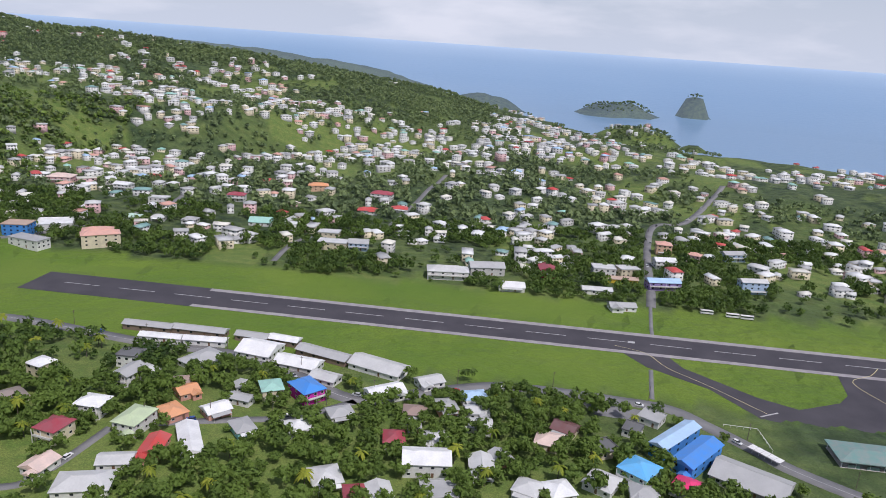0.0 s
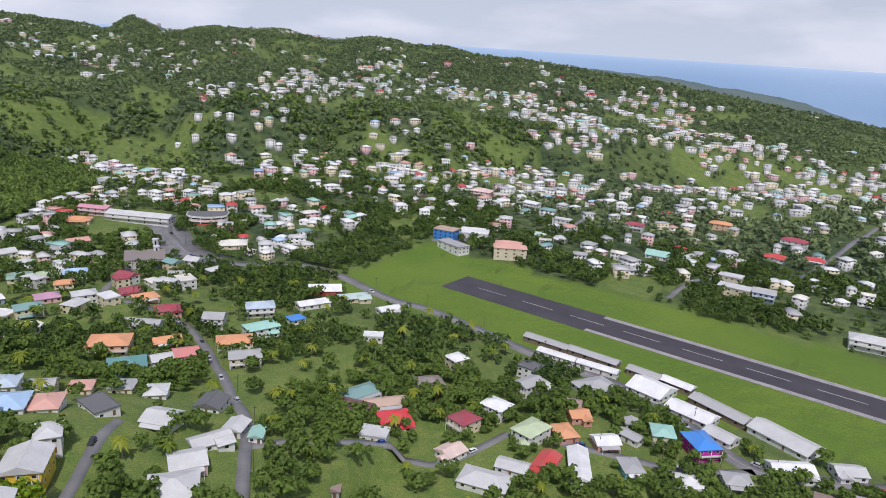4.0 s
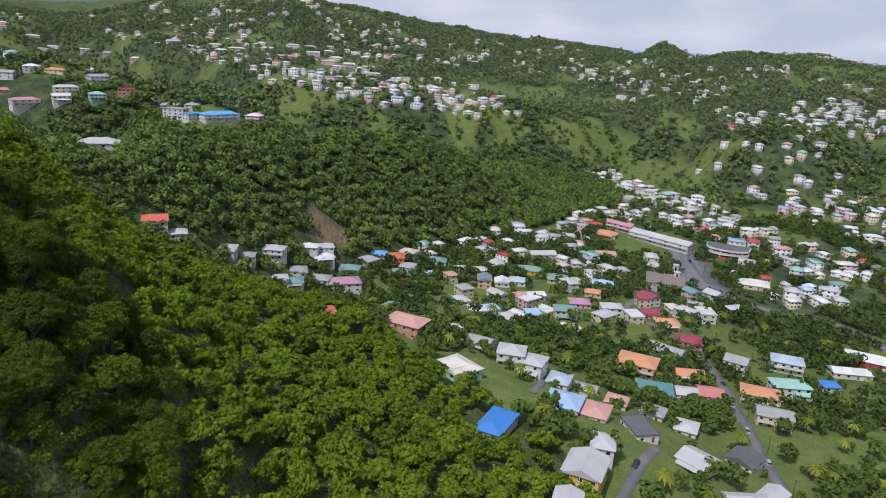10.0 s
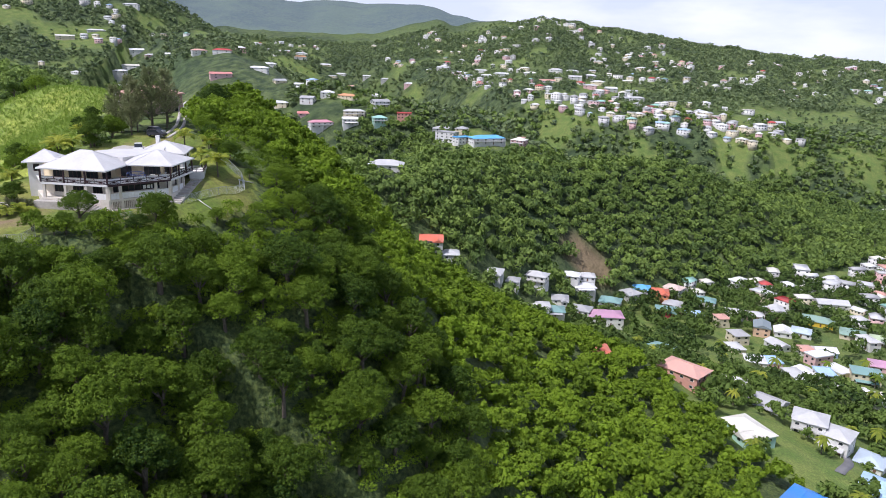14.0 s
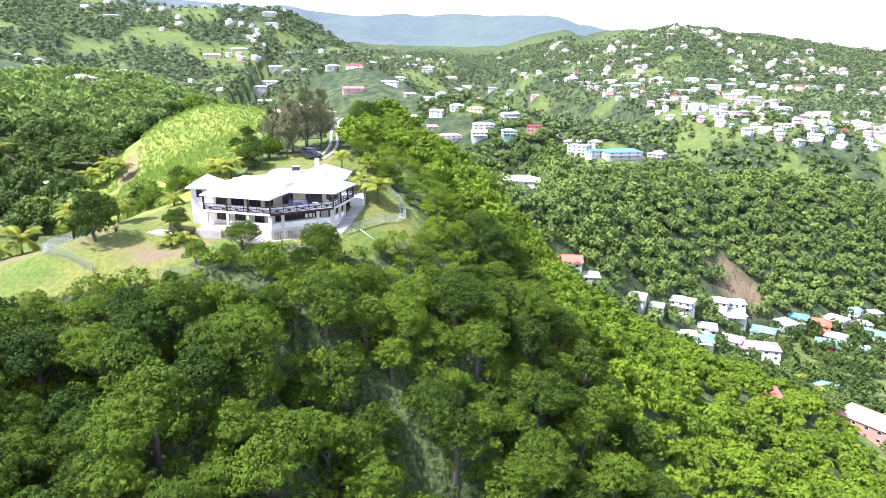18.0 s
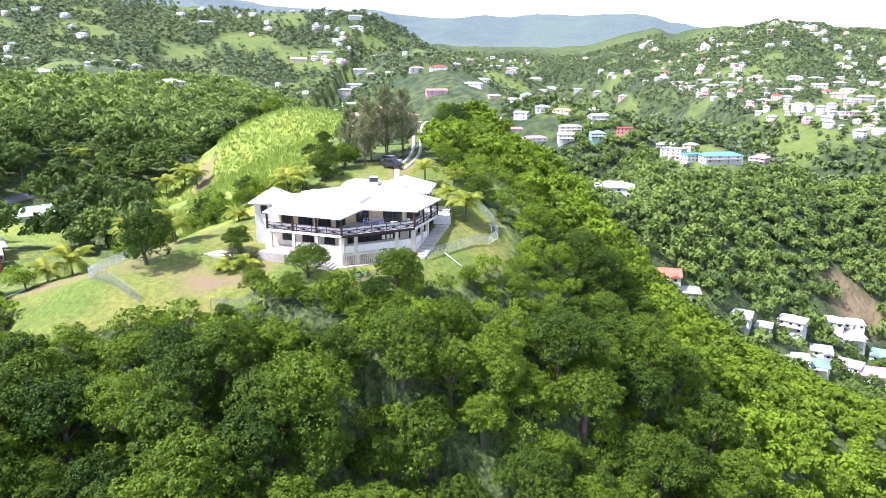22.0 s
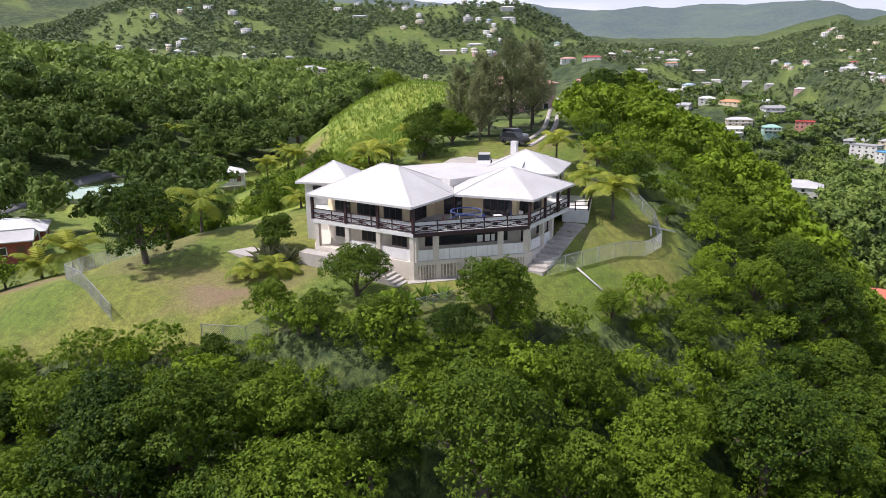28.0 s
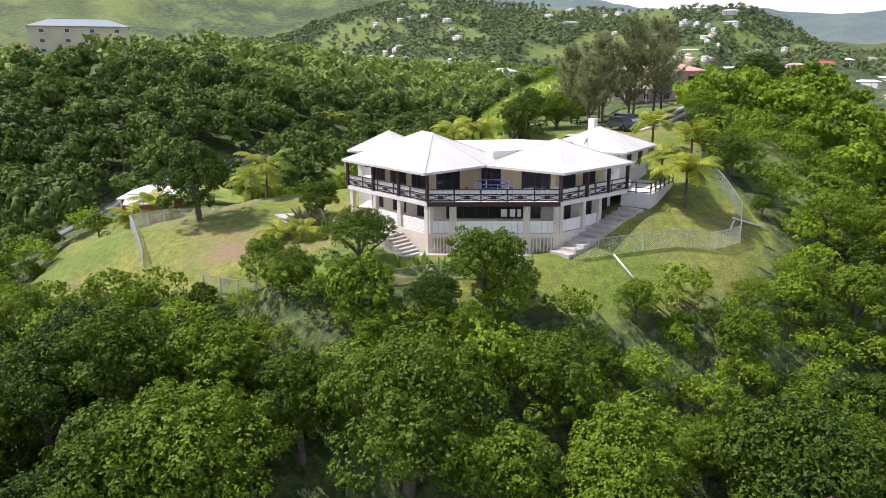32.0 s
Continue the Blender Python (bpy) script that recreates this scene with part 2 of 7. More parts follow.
# bearing, rise above level and distance of the far skyline
RIM = [(56, -9, 3000), (84, -6, 3000), (88, -3.6, 3000), (93, -3.2, 2400), (99.5, -2.3, 2300), (104.5, -1.82, 2100), (109.5, -1.42, 2100), (113, -1.02, 2200), (116, -1.22, 2100), (118.3, -0.57, 2000), (122, -0.52, 2000), (125.5, -0.02, 2000), (128.6, -0.22, 2100), (132.4, -0.02, 2000), (135.8, 0.23, 1950), (138.7, -0.22, 2050), (140.8, -0.32, 2200), (142.8, 0.53, 2200), (144.6, -0.42, 2200), (149, -0.22, 2050), (153.4, 0.18, 2000), (157.5, 0.58, 1950), (161, 0.88, 1950), (165, 1.38, 1950), (169.5, 1.98, 2000), (174.5, 2.13, 2150), (178, 2.38, 2500), (181, 3.0, 3000), (187, 3.05, 3600), (194.5, 2.8, 3400), (200, 3.2, 3300), (208, 3.6, 3100), (214, 4.6, 3000), (225, 5.6, 2800), (250, 6.0, 2700), (275, 5.0, 2800), (300, 3, 3000), (356, 0, 3000)]


def height(x, y):
    x, y = np.asarray(x, float), np.asarray(y, float)
    # coastal plain and sea bed
    shore = np.interp(y, [0, 1240, 1260, 1290, 1512, 1647, 2029, 2196, 3300, 3500, 3650, 4500], [2600, 850, 811, 514, 504, 361, 246, 109, 54, 222, -200, -1900])
    inland = np.maximum(shore - x, (1265 - y) * 1.2) + 40 * fbm(x, y, 160)
    plain = np.where(inland < 0, SEA - 6, SEA + 1 + 20 * smooth(0, 480, inland))
    r = np.hypot(x, y)
    rough = fbm(x, y, 260)
    away = smooth(470, 1100, r) * smooth(60, 620, inland)
    plain = plain + away * (10 + 46 * rough + 0.012 * (r - 600))
    # the valley floor rises to the feet of the hills
    d, z, side = spine(x, y, VILLA_CREST)
    wob = fbm(x, y, 60, 3)
    north = z - np.interp(d * (1 - 0.12 * wob), [0, 14, 21, 40, 67, 97, 125, 178, 240, 330, 2000], [0, 0.8, 4, 19, 49, 73, 89, 109, 122, 141, 500])
    south = z - np.interp(d, [0, 18, 30, 50, 75, 110, 400, 1500], [0, 0.4, 3, 11, 18.5, 23, 40, 200])
    hill = np.where(side < 0, north, south) + 3.0 * wob * smooth(20, 60, d)
    land = blend(plain, hill, 10)
    beyond = np.where(side < 0, 1.5 * d, 0)
    lane = np.interp(np.hypot(x + 190, y + 84), [60, 150], [0, 1])
    for crest, steep, k in ((SCAR_CREST, (0, 12, 40, 70, 100, 160, 900), 12), (PLATEAU_CREST, (0, 6, 16, 42, 68, 115, 900), 14), (SOUTH_CREST, (0, 4, 12, 23, 38, 62, 500), 9)):
        d, z, side = spine(x, y, crest)
        up = z - np.interp(d * (1 - 0.25 * rough), [0, 25, 60, 95, 140, 230, 2000], steep) + 7 * lane * wob
        land = blend(land, up - (beyond if crest is SOUTH_CREST else 0), k)
    for crest, fall in ((COAST_CREST, 0.20), (TOWN_CREST, 0.20), (GREEN_CREST, 0.36)):
        d, z, side = spine(x, y, crest)
        up = z - d * fall - 6 + 26 * rough * smooth(0, 200, d)
        land = blend(land, np.where(inland > -30, up, -60), 16)
    # the far mountains
    dx, dy = x + 40, y + 10
    az = np.degrees(np.arctan2(dy, dx)) % 360
    el = np.interp(az, [a for a, e, f in RIM], [e for a, e, f in RIM])
    far = np.interp(az, [a for a, e, f in RIM], [f for a, e, f in RIM])
    dist = np.hypot(dx, dy)
    top = 166 + far * np.tan(np.radians(el)) + 16 * fbm(az * 30, dist * 0.15, 60, 3)
    foot = np.minimum(20 + 0.32 * top, top)
    u = dist / far
    gully = fbm(az * 22 + 3 * fbm(x, y, 300, 2), u * 90, 70, 4) * (1 - np.abs(u - 0.8) * 2).clip(0, 1)
    rim = foot + (top - foot) * (smooth(0.42, 1.0, u) - 0.25 * smooth(1.02, 1.5, u)) + 40 * gully * smooth(0.45, 0.75, u) * smooth(1.0, 0.86, u)
    rim = np.where((u > 0.4) & (inland > -30), rim * smooth(0.36, 0.5, u) - 60 * (1 - smooth(0.36, 0.5, u)), -60)
    land = blend(land, rim, 14)
    # headland and two islands
    for hx, hy, hz, sx, sy in ((130, 2150, 46, 110, 70), (430, 1560, 34, 90, 80), (555, 2240, 42, 120, 60), (825, 2330, 70, 46, 40), (545, 1490, 18, 30, 16)):
        land = np.maximum(land, SEA - 5 + hz * np.exp(-(((x - hx) / sx) ** 2 + ((y - hy) / sy) ** 2) ** 2.2) * (1 + 0.3 * wob))
    # grassy knoll beside the ridge drive
    land = land + 12 * np.exp(-((x + 300) / 30) ** 2 - ((y + 154) / 20) ** 2) + 2.0 * np.exp(-((x + 182) / 13) ** 2 - ((y + 112) / 8) ** 2) - 6.5 * np.exp(-((x + 254) / 26) ** 2 - ((y + 168) / 20) ** 2) + 7 * np.exp(-((x + 196) / 22) ** 2 - ((y + 160) / 20) ** 2) + 7 * np.exp(-((x + 308) / 18) ** 2 - ((y + 172) / 14) ** 2)
    # level airfield
    v = (y - 433) * 0.9932 + (x + 253) * 0.1165
    field = smooth(-330, -285, x) * smooth(-105, -75, v) * smooth(100, 70, v)
    land = land * (1 - field)
    # the villa's levelled ground
    pad = smooth(15, 8, np.hypot(x + 187, y + 88))
    return land * (1 - pad) + 139.6 * pad


def raw_mesh(name, v, f, mats, tint=None, index=None, flat=True):
    """A mesh from arrays: corners (n, 3) and faces (m, 3 or 4)."""
    v, f = np.asarray(v, np.float32), np.asarray(f, np.int32)
    me = bpy.data.meshes.new(name)
    me.vertices.add(len(v)), me.loops.add(f.size), me.polygons.add(len(f))
    me.vertices.foreach_set("co", v.ravel())
    me.loops.foreach_set("vertex_index", f.ravel())
    me.polygons.foreach_set("loop_start", np.arange(0, f.size, f.shape[1], dtype=np.int32))
    for m in mats:
        me.materials.append(m)
    if index is not None:
        me.polygons.foreach_set("material_index", np.asarray(index, np.int32))
    me.update(calc_edges=True)
    if not flat:
        me.polygons.foreach_set("use_smooth", np.ones(len(f), bool))
    if tint is not None:
        me.attributes.new("tint", "FLOAT", "POINT").data.foreach_set("value", np.asarray(tint, np.float32))
    return me


def ground_material(name, glow=0.0):
    """Lawn, rough pasture, bush floor and bare soil by the attributes of the sheet."""
    m = bpy.data.materials.new(name)
    m.use_nodes = True
    nt = m.node_tree
    n, l = nt.nodes, nt.links
    bs = n["Principled BSDF"]
    bs.inputs["Roughness"].default_value = 0.9
    geo = n.new("ShaderNodeNewGeometry")

    def noise_at(scale, detail=4):
        t = n.new("ShaderNodeTexNoise")
        t.inputs["Scale"].default_value, t.inputs["Detail"].default_value = scale, detail
        l.new(geo.outputs["Position"], t.inputs["Vector"])
        r = n.new("ShaderNodeMapRange")
        r.inputs[1].default_value, r.inputs[2].default_value = 0.35, 0.65
        l.new(t.outputs[0], r.inputs[0])
        return t, r.outputs[0]

    def mixed(fac, a, b):
        x = n.new("ShaderNodeMix")
        x.data_type = "RGBA"
        l.new(fac, x.inputs[0])
        for k, c in ((6, a), (7, b)):
            if isinstance(c, tuple):
                x.inputs[k].default_value = (*c, 1)
            else:
                l.new(c, x.inputs[k])
        return x.outputs[2]

    patches, far_patches, (grain, grain_fac) = noise_at(0.12)[1], noise_at(0.012, 6)[1], noise_at(1.3, 5)
    grass = mixed(patches, (0.095, 0.155, 0.026), (0.155, 0.195, 0.042))
    lawn = mixed(patches, (0.105, 0.160, 0.017), (0.185, 0.195, 0.036))
    field_grass = mixed(far_patches, (0.090, 0.160, 0.012), (0.130, 0.195, 0.018))
    clumps, clump_fac = noise_at(0.085, 5)
    bush = mixed(clump_fac, (0.020, 0.042, 0.012), mixed(far_patches, (0.055, 0.090, 0.028), (0.105, 0.140, 0.042)))
    litter = mixed(grain_fac, (0.038, 0.070, 0.016), (0.095, 0.125, 0.030))
    soil = mixed(grain_fac, (0.27, 0.19, 0.105), (0.17, 0.125, 0.07))
    tall_grass = mixed(patches, (0.16, 0.235, 0.03), (0.29, 0.335, 0.05))
    out = grass
    for key, c in (("bush", bush), ("litter", litter), ("lawn", lawn), ("field", field_grass), ("knoll", tall_grass), ("soil", soil)):
        a = n.new("ShaderNodeAttribute")
        a.attribute_name = key
        out = mixed(a.outputs["Fac"], out, c)
    speck = n.new("ShaderNodeHueSaturation")
    v = n.new("ShaderNodeMapRange")
    v.inputs[3].default_value, v.inputs[4].default_value = 0.78, 1.2
    l.new(grain_fac, v.inputs[0]), l.new(v.outputs[0], speck.inputs["Value"]), l.new(out, speck.inputs["Color"])
    l.new(speck.outputs[0], bs.inputs["Base Color"])
    b = n.new("ShaderNodeBump")
    b.inputs["Distance"].default_value = 0.12
    l.new(grain.outputs[0], b.inputs["Height"]), l.new(b.outputs[0], bs.inputs["Normal"])
    fine, fine_fac = noise_at(7.0, 3)
    b3 = n.new("ShaderNodeBump")
    b3.inputs["Distance"].default_value = 0.06
    l.new(fine.outputs[0], b3.inputs["Height"]), l.new(b.outputs[0], b3.inputs["Normal"]), l.new(b3.outputs[0], bs.inputs["Normal"])
    tuft = n.new("ShaderNodeMapRange")
    tuft.inputs[3].default_value, tuft.inputs[4].default_value = 0.7, 1.3
    both = n.new("ShaderNodeMath")
    both.operation = "MULTIPLY"
    l.new(fine_fac, tuft.inputs[0]), l.new(v.outputs[0], both.inputs[0]), l.new(tuft.outputs[0], both.inputs[1]), l.new(both.outputs[0], speck.inputs["Value"])
    wooded = n.new("ShaderNodeAttribute")
    wooded.attribute_name = "bush"
    tall = n.new("ShaderNodeMath")
    tall.operation = "MULTIPLY"
    l.new(wooded.outputs["Fac"], tall.inputs[0]), l.new(clumps.outputs[0], tall.inputs[1])
    b2 = n.new("ShaderNodeBump")
    b2.inputs["Distance"].default_value = 6.0
    l.new(tall.outputs[0], b2.inputs["Height"]), l.new(b2.outputs[0], b.inputs["Normal"])
    # haze on the far hills: a bluish glow and base colour mixed to blue-grey
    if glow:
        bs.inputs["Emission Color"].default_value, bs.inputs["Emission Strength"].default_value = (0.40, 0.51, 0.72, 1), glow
        haze_blue = n.new("ShaderNodeMix")
        haze_blue.data_type, haze_blue.inputs[0].default_value, haze_blue.inputs[7].default_value = "RGBA", 0.4, (0.03, 0.05, 0.06, 1)
        l.new(speck.outputs[0], haze_blue.inputs[6]), l.new(haze_blue.outputs[2], bs.inputs["Base Color"])
    return m


LAWN = [(-158, -119), (-163, -108), (-166, -97), (-169.5, -91), (-174, -86), (-178, -77.5), (-186, -69.5), (-197, -64.5), (-207, -66.5), (-216, -79), (-230, -84), (-232, -99), (-212, -106), (-200, -122), (-182, -132), (-166, -128)]


def inside(x, y, poly):
    hit = np.zeros(np.shape(x), bool)
    for (ax, ay), (bx, by) in zip(poly, poly[1:] + poly[:1]):
        cross = ((ay > y) != (by > y)) & (x < (bx - ax) * (y - ay) / (by - ay + 1e-9) + ax)
        hit ^= cross
    return hit


def airfield(x, y):
    v = (y - 433) * 0.9932 + (x + 253) * 0.1165
    return (x > -318) & (v > -72) & (v < 66) & (x < 900)


SLOPE = [(-199, -126), (-196, -112), (-212, -106), (-226, -111), (-240, -118), (-262, -124), (-290, -130), (-318, -140), (-318, -165), (-292, -177), (-270, -180), (-246, -163), (-225, -147), (-208, -134)]


def on_knoll(x, y):
    """Under 1 on the open grassy slope from the villa up to the knoll."""
    return np.where(inside(x, y, SLOPE), 0.5, ((x + 272) / 46) ** 2 + ((y + 146 + 0.3 * (x + 272)) / 30) ** 2)


def hollow(x, y):
    """Open pasture round the hut below the knoll and below the lawn."""
    return (((x + 254) / 17) ** 2 + ((y + 174) / 12) ** 2 < 1) | (((x + 188) / 17) ** 2 + ((y + 151) / 20) ** 2 < 1) | (((x + 214) / 13) ** 2 + ((y + 170) / 11) ** 2 < 1)


def clearing(x, y):
    """Open pasture and yards on the far slopes."""
    return (fbm(x, y, 75, 3) > 0.17) & (np.hypot(x + 40, y) > 430)


def forest(x, y):
    """How thickly the land is wooded, 0 to 1."""
    d, z, side = spine(x, y, VILLA_CREST)
    north = (side < 0) & (d > 24) & (d < 172 + 25 * fbm(x, y, 50, 2))
    south = (side >= 0) & (d > 31) & (d < 420)
    ds, zs, ss = spine(x, y, SCAR_CREST[1:])
    wood = north | south | (ds < 105)
    nose = (x > -213) & (np.hypot(x + 165, y + 78) < 95)
    crest = (x < -232) & (x > -460) & (d < 26) & (fbm(x, y, 24, 2) > 0.02) & ~((y < -112) & (x > -310))
    knoll = (on_knoll(x, y) < 1) | hollow(x, y)
    wood = wood & ~knoll & ~((x < -210) & (d < 24))
    return np.where((wood | nose | crest) & ~inside(x, y, LAWN), 1.0, 0.0)


ring = np.concatenate([np.arange(0.6, 60, 1.5), 60 * 1.0245 ** np.arange(0, 183)])
turn = np.linspace(0, 2 * math.pi, 620, endpoint=False)
RR, TT = np.meshgrid(ring, turn, indexing="ij")
GX, GY = -186 + RR * np.cos(TT), -88 + RR * np.sin(TT)
GZ = height(GX, GY)
na, nb = GX.shape
ids = np.arange(na * nb).reshape(na, nb)
quads = np.stack([ids[:-1], ids[1:], np.roll(ids[1:], -1, 1), np.roll(ids[:-1], -1, 1)], -1).reshape(-1, 4)
quad_r = np.repeat(ring[:-1], nb)
sheet_v = np.stack([GX, GY, GZ], -1).reshape(-1, 3)
fx, fy = GX.ravel(), GY.ravel()
soil = 0.8 * smooth(3.4, 1.6, np.hypot((fx + 171.6) * 0.9, fy + 100.6) + 4 * fbm(fx, fy, 2.4, 3)) + 0.8 * smooth(4.5, 2.0, np.abs((fx + 266) * 0.45 - (fy + 163) * 0.89) + 2 * fbm(fx, fy, 5)) * smooth(26, 18, np.hypot(fx + 262, fy + 160)) + 0.85 * smooth(2.6, 1.0, np.abs((fx + 174) * 0.55 + (fy + 124) * 0.83) + 1.5 * fbm(fx, fy, 3)) * smooth(8, 5, np.hypot(fx + 175, fy + 124)) + 0.85 * smooth(20, 11, np.hypot(fx + 534, (fy - 85) * 0.8)) + 0.4 * smooth(0.24, 0.36, fbm(fx, fy, 6, 3)) * inside(fx, fy, LAWN)
bush = np.maximum(forest(fx, fy), (0.6 + 0.4 * smooth(-0.2, 0.02, fbm(fx, fy, 120, 4))) * smooth(330, 560, np.hypot(fx + 186, fy + 88)))
bush = np.where(clearing(fx, fy) & (forest(fx, fy) < 0.5), 0.15, bush)
bush = np.maximum(bush, smooth(1700, 2100, np.hypot(fx + 186, fy + 88)) * (0.8 + 0.45 * fbm(fx, fy, 300, 3)))
covers = dict(litter=forest(fx, fy) * smooth(330, 250, np.hypot(fx + 186, fy + 88)), lawn=inside(fx, fy, LAWN) * 1.0, field=airfield(fx, fy).astype(float), bush=bush, soil=np.clip(soil, 0, 1), knoll=np.maximum(smooth(1.5, 0.8, on_knoll(fx, fy)), 0.45 * hollow(fx, fy)))


def sheet(name, keep, mat, label):
    q = quads[keep]
    used = np.unique(q)
    back = np.zeros(len(sheet_v), np.int32)
    back[used] = np.arange(len(used))
    me = raw_mesh(name, sheet_v[used], back[q], [mat], flat=False)
    for key, val in covers.items():
        me.attributes.new(key, "FLOAT", "POINT").data.foreach_set("value", val[used].astype(np.float32))
    return tagged(new(name, me), label, "terrain", kind="structure")


GROUND = ground_material("ground_cover")
sheet("ground", quad_r < 2050, GROUND, "green hills, pasture and valley floor of a tropical island")
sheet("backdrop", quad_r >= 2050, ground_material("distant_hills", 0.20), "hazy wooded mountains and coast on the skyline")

# the sea, a disc of rings out to the horizon
wave = bpy.data.materials.new("sea_water")
wave.use_nodes = True
wb = wave.node_tree.nodes["Principled BSDF"]
# water colour paled and greyed to stand for haze
wb.inputs["Base Color"].default_value = (0.17, 0.29, 0.44, 1)
wb.inputs["Roughness"].default_value, wb.inputs["IOR"].default_value = 0.28, 1.33
wt, wbm, wpos = (wave.node_tree.nodes.new(k) for k in ("ShaderNodeTexNoise", "ShaderNodeBump", "ShaderNodeNewGeometry"))
wt.inputs["Scale"].default_value, wt.inputs["Detail"].default_value = 0.05, 8
wbm.inputs["Distance"].default_value, wbm.inputs["Strength"].default_value = 1.2, 0.7
wave.node_tree.links.new(wpos.outputs["Position"], wt.inputs["Vector"])
wave.node_tree.links.new(wt.outputs[0], wbm.inputs["Height"])
wave.node_tree.links.new(wbm.outputs[0], wb.inputs["Normal"])
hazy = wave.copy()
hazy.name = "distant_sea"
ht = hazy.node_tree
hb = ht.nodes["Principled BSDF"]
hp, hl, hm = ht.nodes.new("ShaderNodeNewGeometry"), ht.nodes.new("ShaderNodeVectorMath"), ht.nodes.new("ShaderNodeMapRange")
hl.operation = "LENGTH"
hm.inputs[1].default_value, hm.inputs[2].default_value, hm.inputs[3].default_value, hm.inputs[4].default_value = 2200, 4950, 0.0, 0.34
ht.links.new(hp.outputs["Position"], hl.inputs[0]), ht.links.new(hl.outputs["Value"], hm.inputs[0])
# haze painted as a pale glow that grows towards the horizon
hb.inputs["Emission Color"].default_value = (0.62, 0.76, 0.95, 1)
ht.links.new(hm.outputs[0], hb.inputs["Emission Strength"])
st = np.linspace(radians(-60), radians(150), 130)
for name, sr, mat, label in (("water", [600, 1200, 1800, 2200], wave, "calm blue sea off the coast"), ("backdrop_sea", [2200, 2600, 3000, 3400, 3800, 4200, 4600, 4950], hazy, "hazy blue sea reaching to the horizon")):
    SR, ST = np.meshgrid(np.array(sr, float), st, indexing="ij")
    sid = np.arange(SR.size).reshape(SR.shape)
    sq = np.stack([sid[:-1, :-1], sid[1:, :-1], sid[1:, 1:], sid[:-1, 1:]], -1).reshape(-1, 4)
    # past the islands the sheet climbs to the horizon to fit the camera's view
    true_r = 2200 + (SR - 2200) * (1 + 60 * ((SR - 2200).clip(0) / 2750) ** 3)
    SZ = np.where(SR > 2200, 164 + (SEA - 164) * SR / true_r, SEA)
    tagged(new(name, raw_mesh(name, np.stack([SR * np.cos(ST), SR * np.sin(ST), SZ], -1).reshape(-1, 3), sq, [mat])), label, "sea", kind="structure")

# ---- airfield and roads ----
def strip(name, pts, width, mat, lift, step=4.0, label="", category="road", follow=True, thick=0.0):
    """A ribbon of surfacing that lies on the land along a line on the plan."""
    pts = [Vector((*p, 0)) for p in pts]
    line = []
    for k in range(len(pts) - 1):
        p0, p1, p2, p3 = pts[max(k - 1, 0)], pts[k], pts[k + 1], pts[min(k + 2, len(pts) - 1)]
        n = max(1, int((p2 - p1).length / step))
        for i in range(n):
            u = i / n
            line.append(0.5 * ((2 * p1) + (p2 - p0) * u + (2 * p0 - 5 * p1 + 4 * p2 - p3) * u * u + (3 * p1 - p0 - 3 * p2 + p3) * u ** 3))
    line.append(pts[-1])
    v, f = [], []
    zs = []
    for i, p in enumerate(line):
        d = (line[min(i + 1, len(line) - 1)] - line[max(i - 1, 0)]).normalized()
        s = Vector((-d.y, d.x, 0)) * width / 2
        zs += [p + s, p, p - s]
    zs = height([q.x for q in zs], [q.y for q in zs]).reshape(-1, 3)
    if width >= 4:  # broad roads lie level across, narrow tracks tilt with the slope
        zs = np.repeat(zs.max(1)[:, None], 3, 1)
    for i, p in enumerate(line):
        d = (line[min(i + 1, len(line) - 1)] - line[max(i - 1, 0)]).normalized()
        s = Vector((-d.y, d.x, 0)) * width / 2
        z, zr = (float(zs[i][0]) + lift, float(zs[i][2]) + lift) if follow else (lift, lift)
        v += [(p.x + s.x, p.y + s.y, z), (p.x - s.x, p.y - s.y, zr), (p.x - s.x, p.y - s.y, zr - 1.2), (p.x + s.x, p.y + s.y, z - 1.2)]
        if i:
            a, b = 4 * i - 4, 4 * i
            f += [(a, a + 1, b + 1, b), (a + 1, a + 2, b + 2, b + 1), (a + 3, a, b, b + 3)]
    ob = new(name, raw_mesh(name, v, f, [mat]))
    return tagged(ob, label, category, kind="structure") if label else ob


def along(u, v):
    """A place on the airfield: u metres down the runway from its western end, v to its left."""
    return (-253 + u * 0.9932 + v * 0.1165, 433 - u * 0.1165 + v * 0.9932)


def slab(name, corners, z, mat, label="", category="", kind="", parent=None):
    n = len(corners)
    v = [(x, y, z) for x, y in corners] + [(x, y, z - 0.4) for x, y in corners]
    me = bpy.data.meshes.new(name)
    me.from_pydata(v, [], [tuple(range(n))] + [(i, i + n, (i + 1) % n + n, (i + 1) % n) for i in range(n)])
    me.materials.append(mat)
    ob = new(name, me)
    ob.parent = parent
    return tagged(ob, label, category, kind=kind)


runway = slab("runway", [along(0, 16), along(0, -17), along(900, -17), along(900, 16)], 0.10, ASPHALT, "dark asphalt runway with white centre dashes", "runway", "structure")
for v0, v1 in ((11.5, 16), (-17, -13)):
    slab("shoulder", [along(112, v1), along(112, v0), along(900, v0), along(900, v1)], 0.106, SHOULDER, parent=runway)
for k in range(26):
    slab("centre_dash", [along(20 + 37 * k, 0.32), along(20 + 37 * k, -0.32), along(44 + 37 * k, -0.32), along(44 + 37 * k, 0.32)], 0.112, LINE_WHITE, parent=runway)

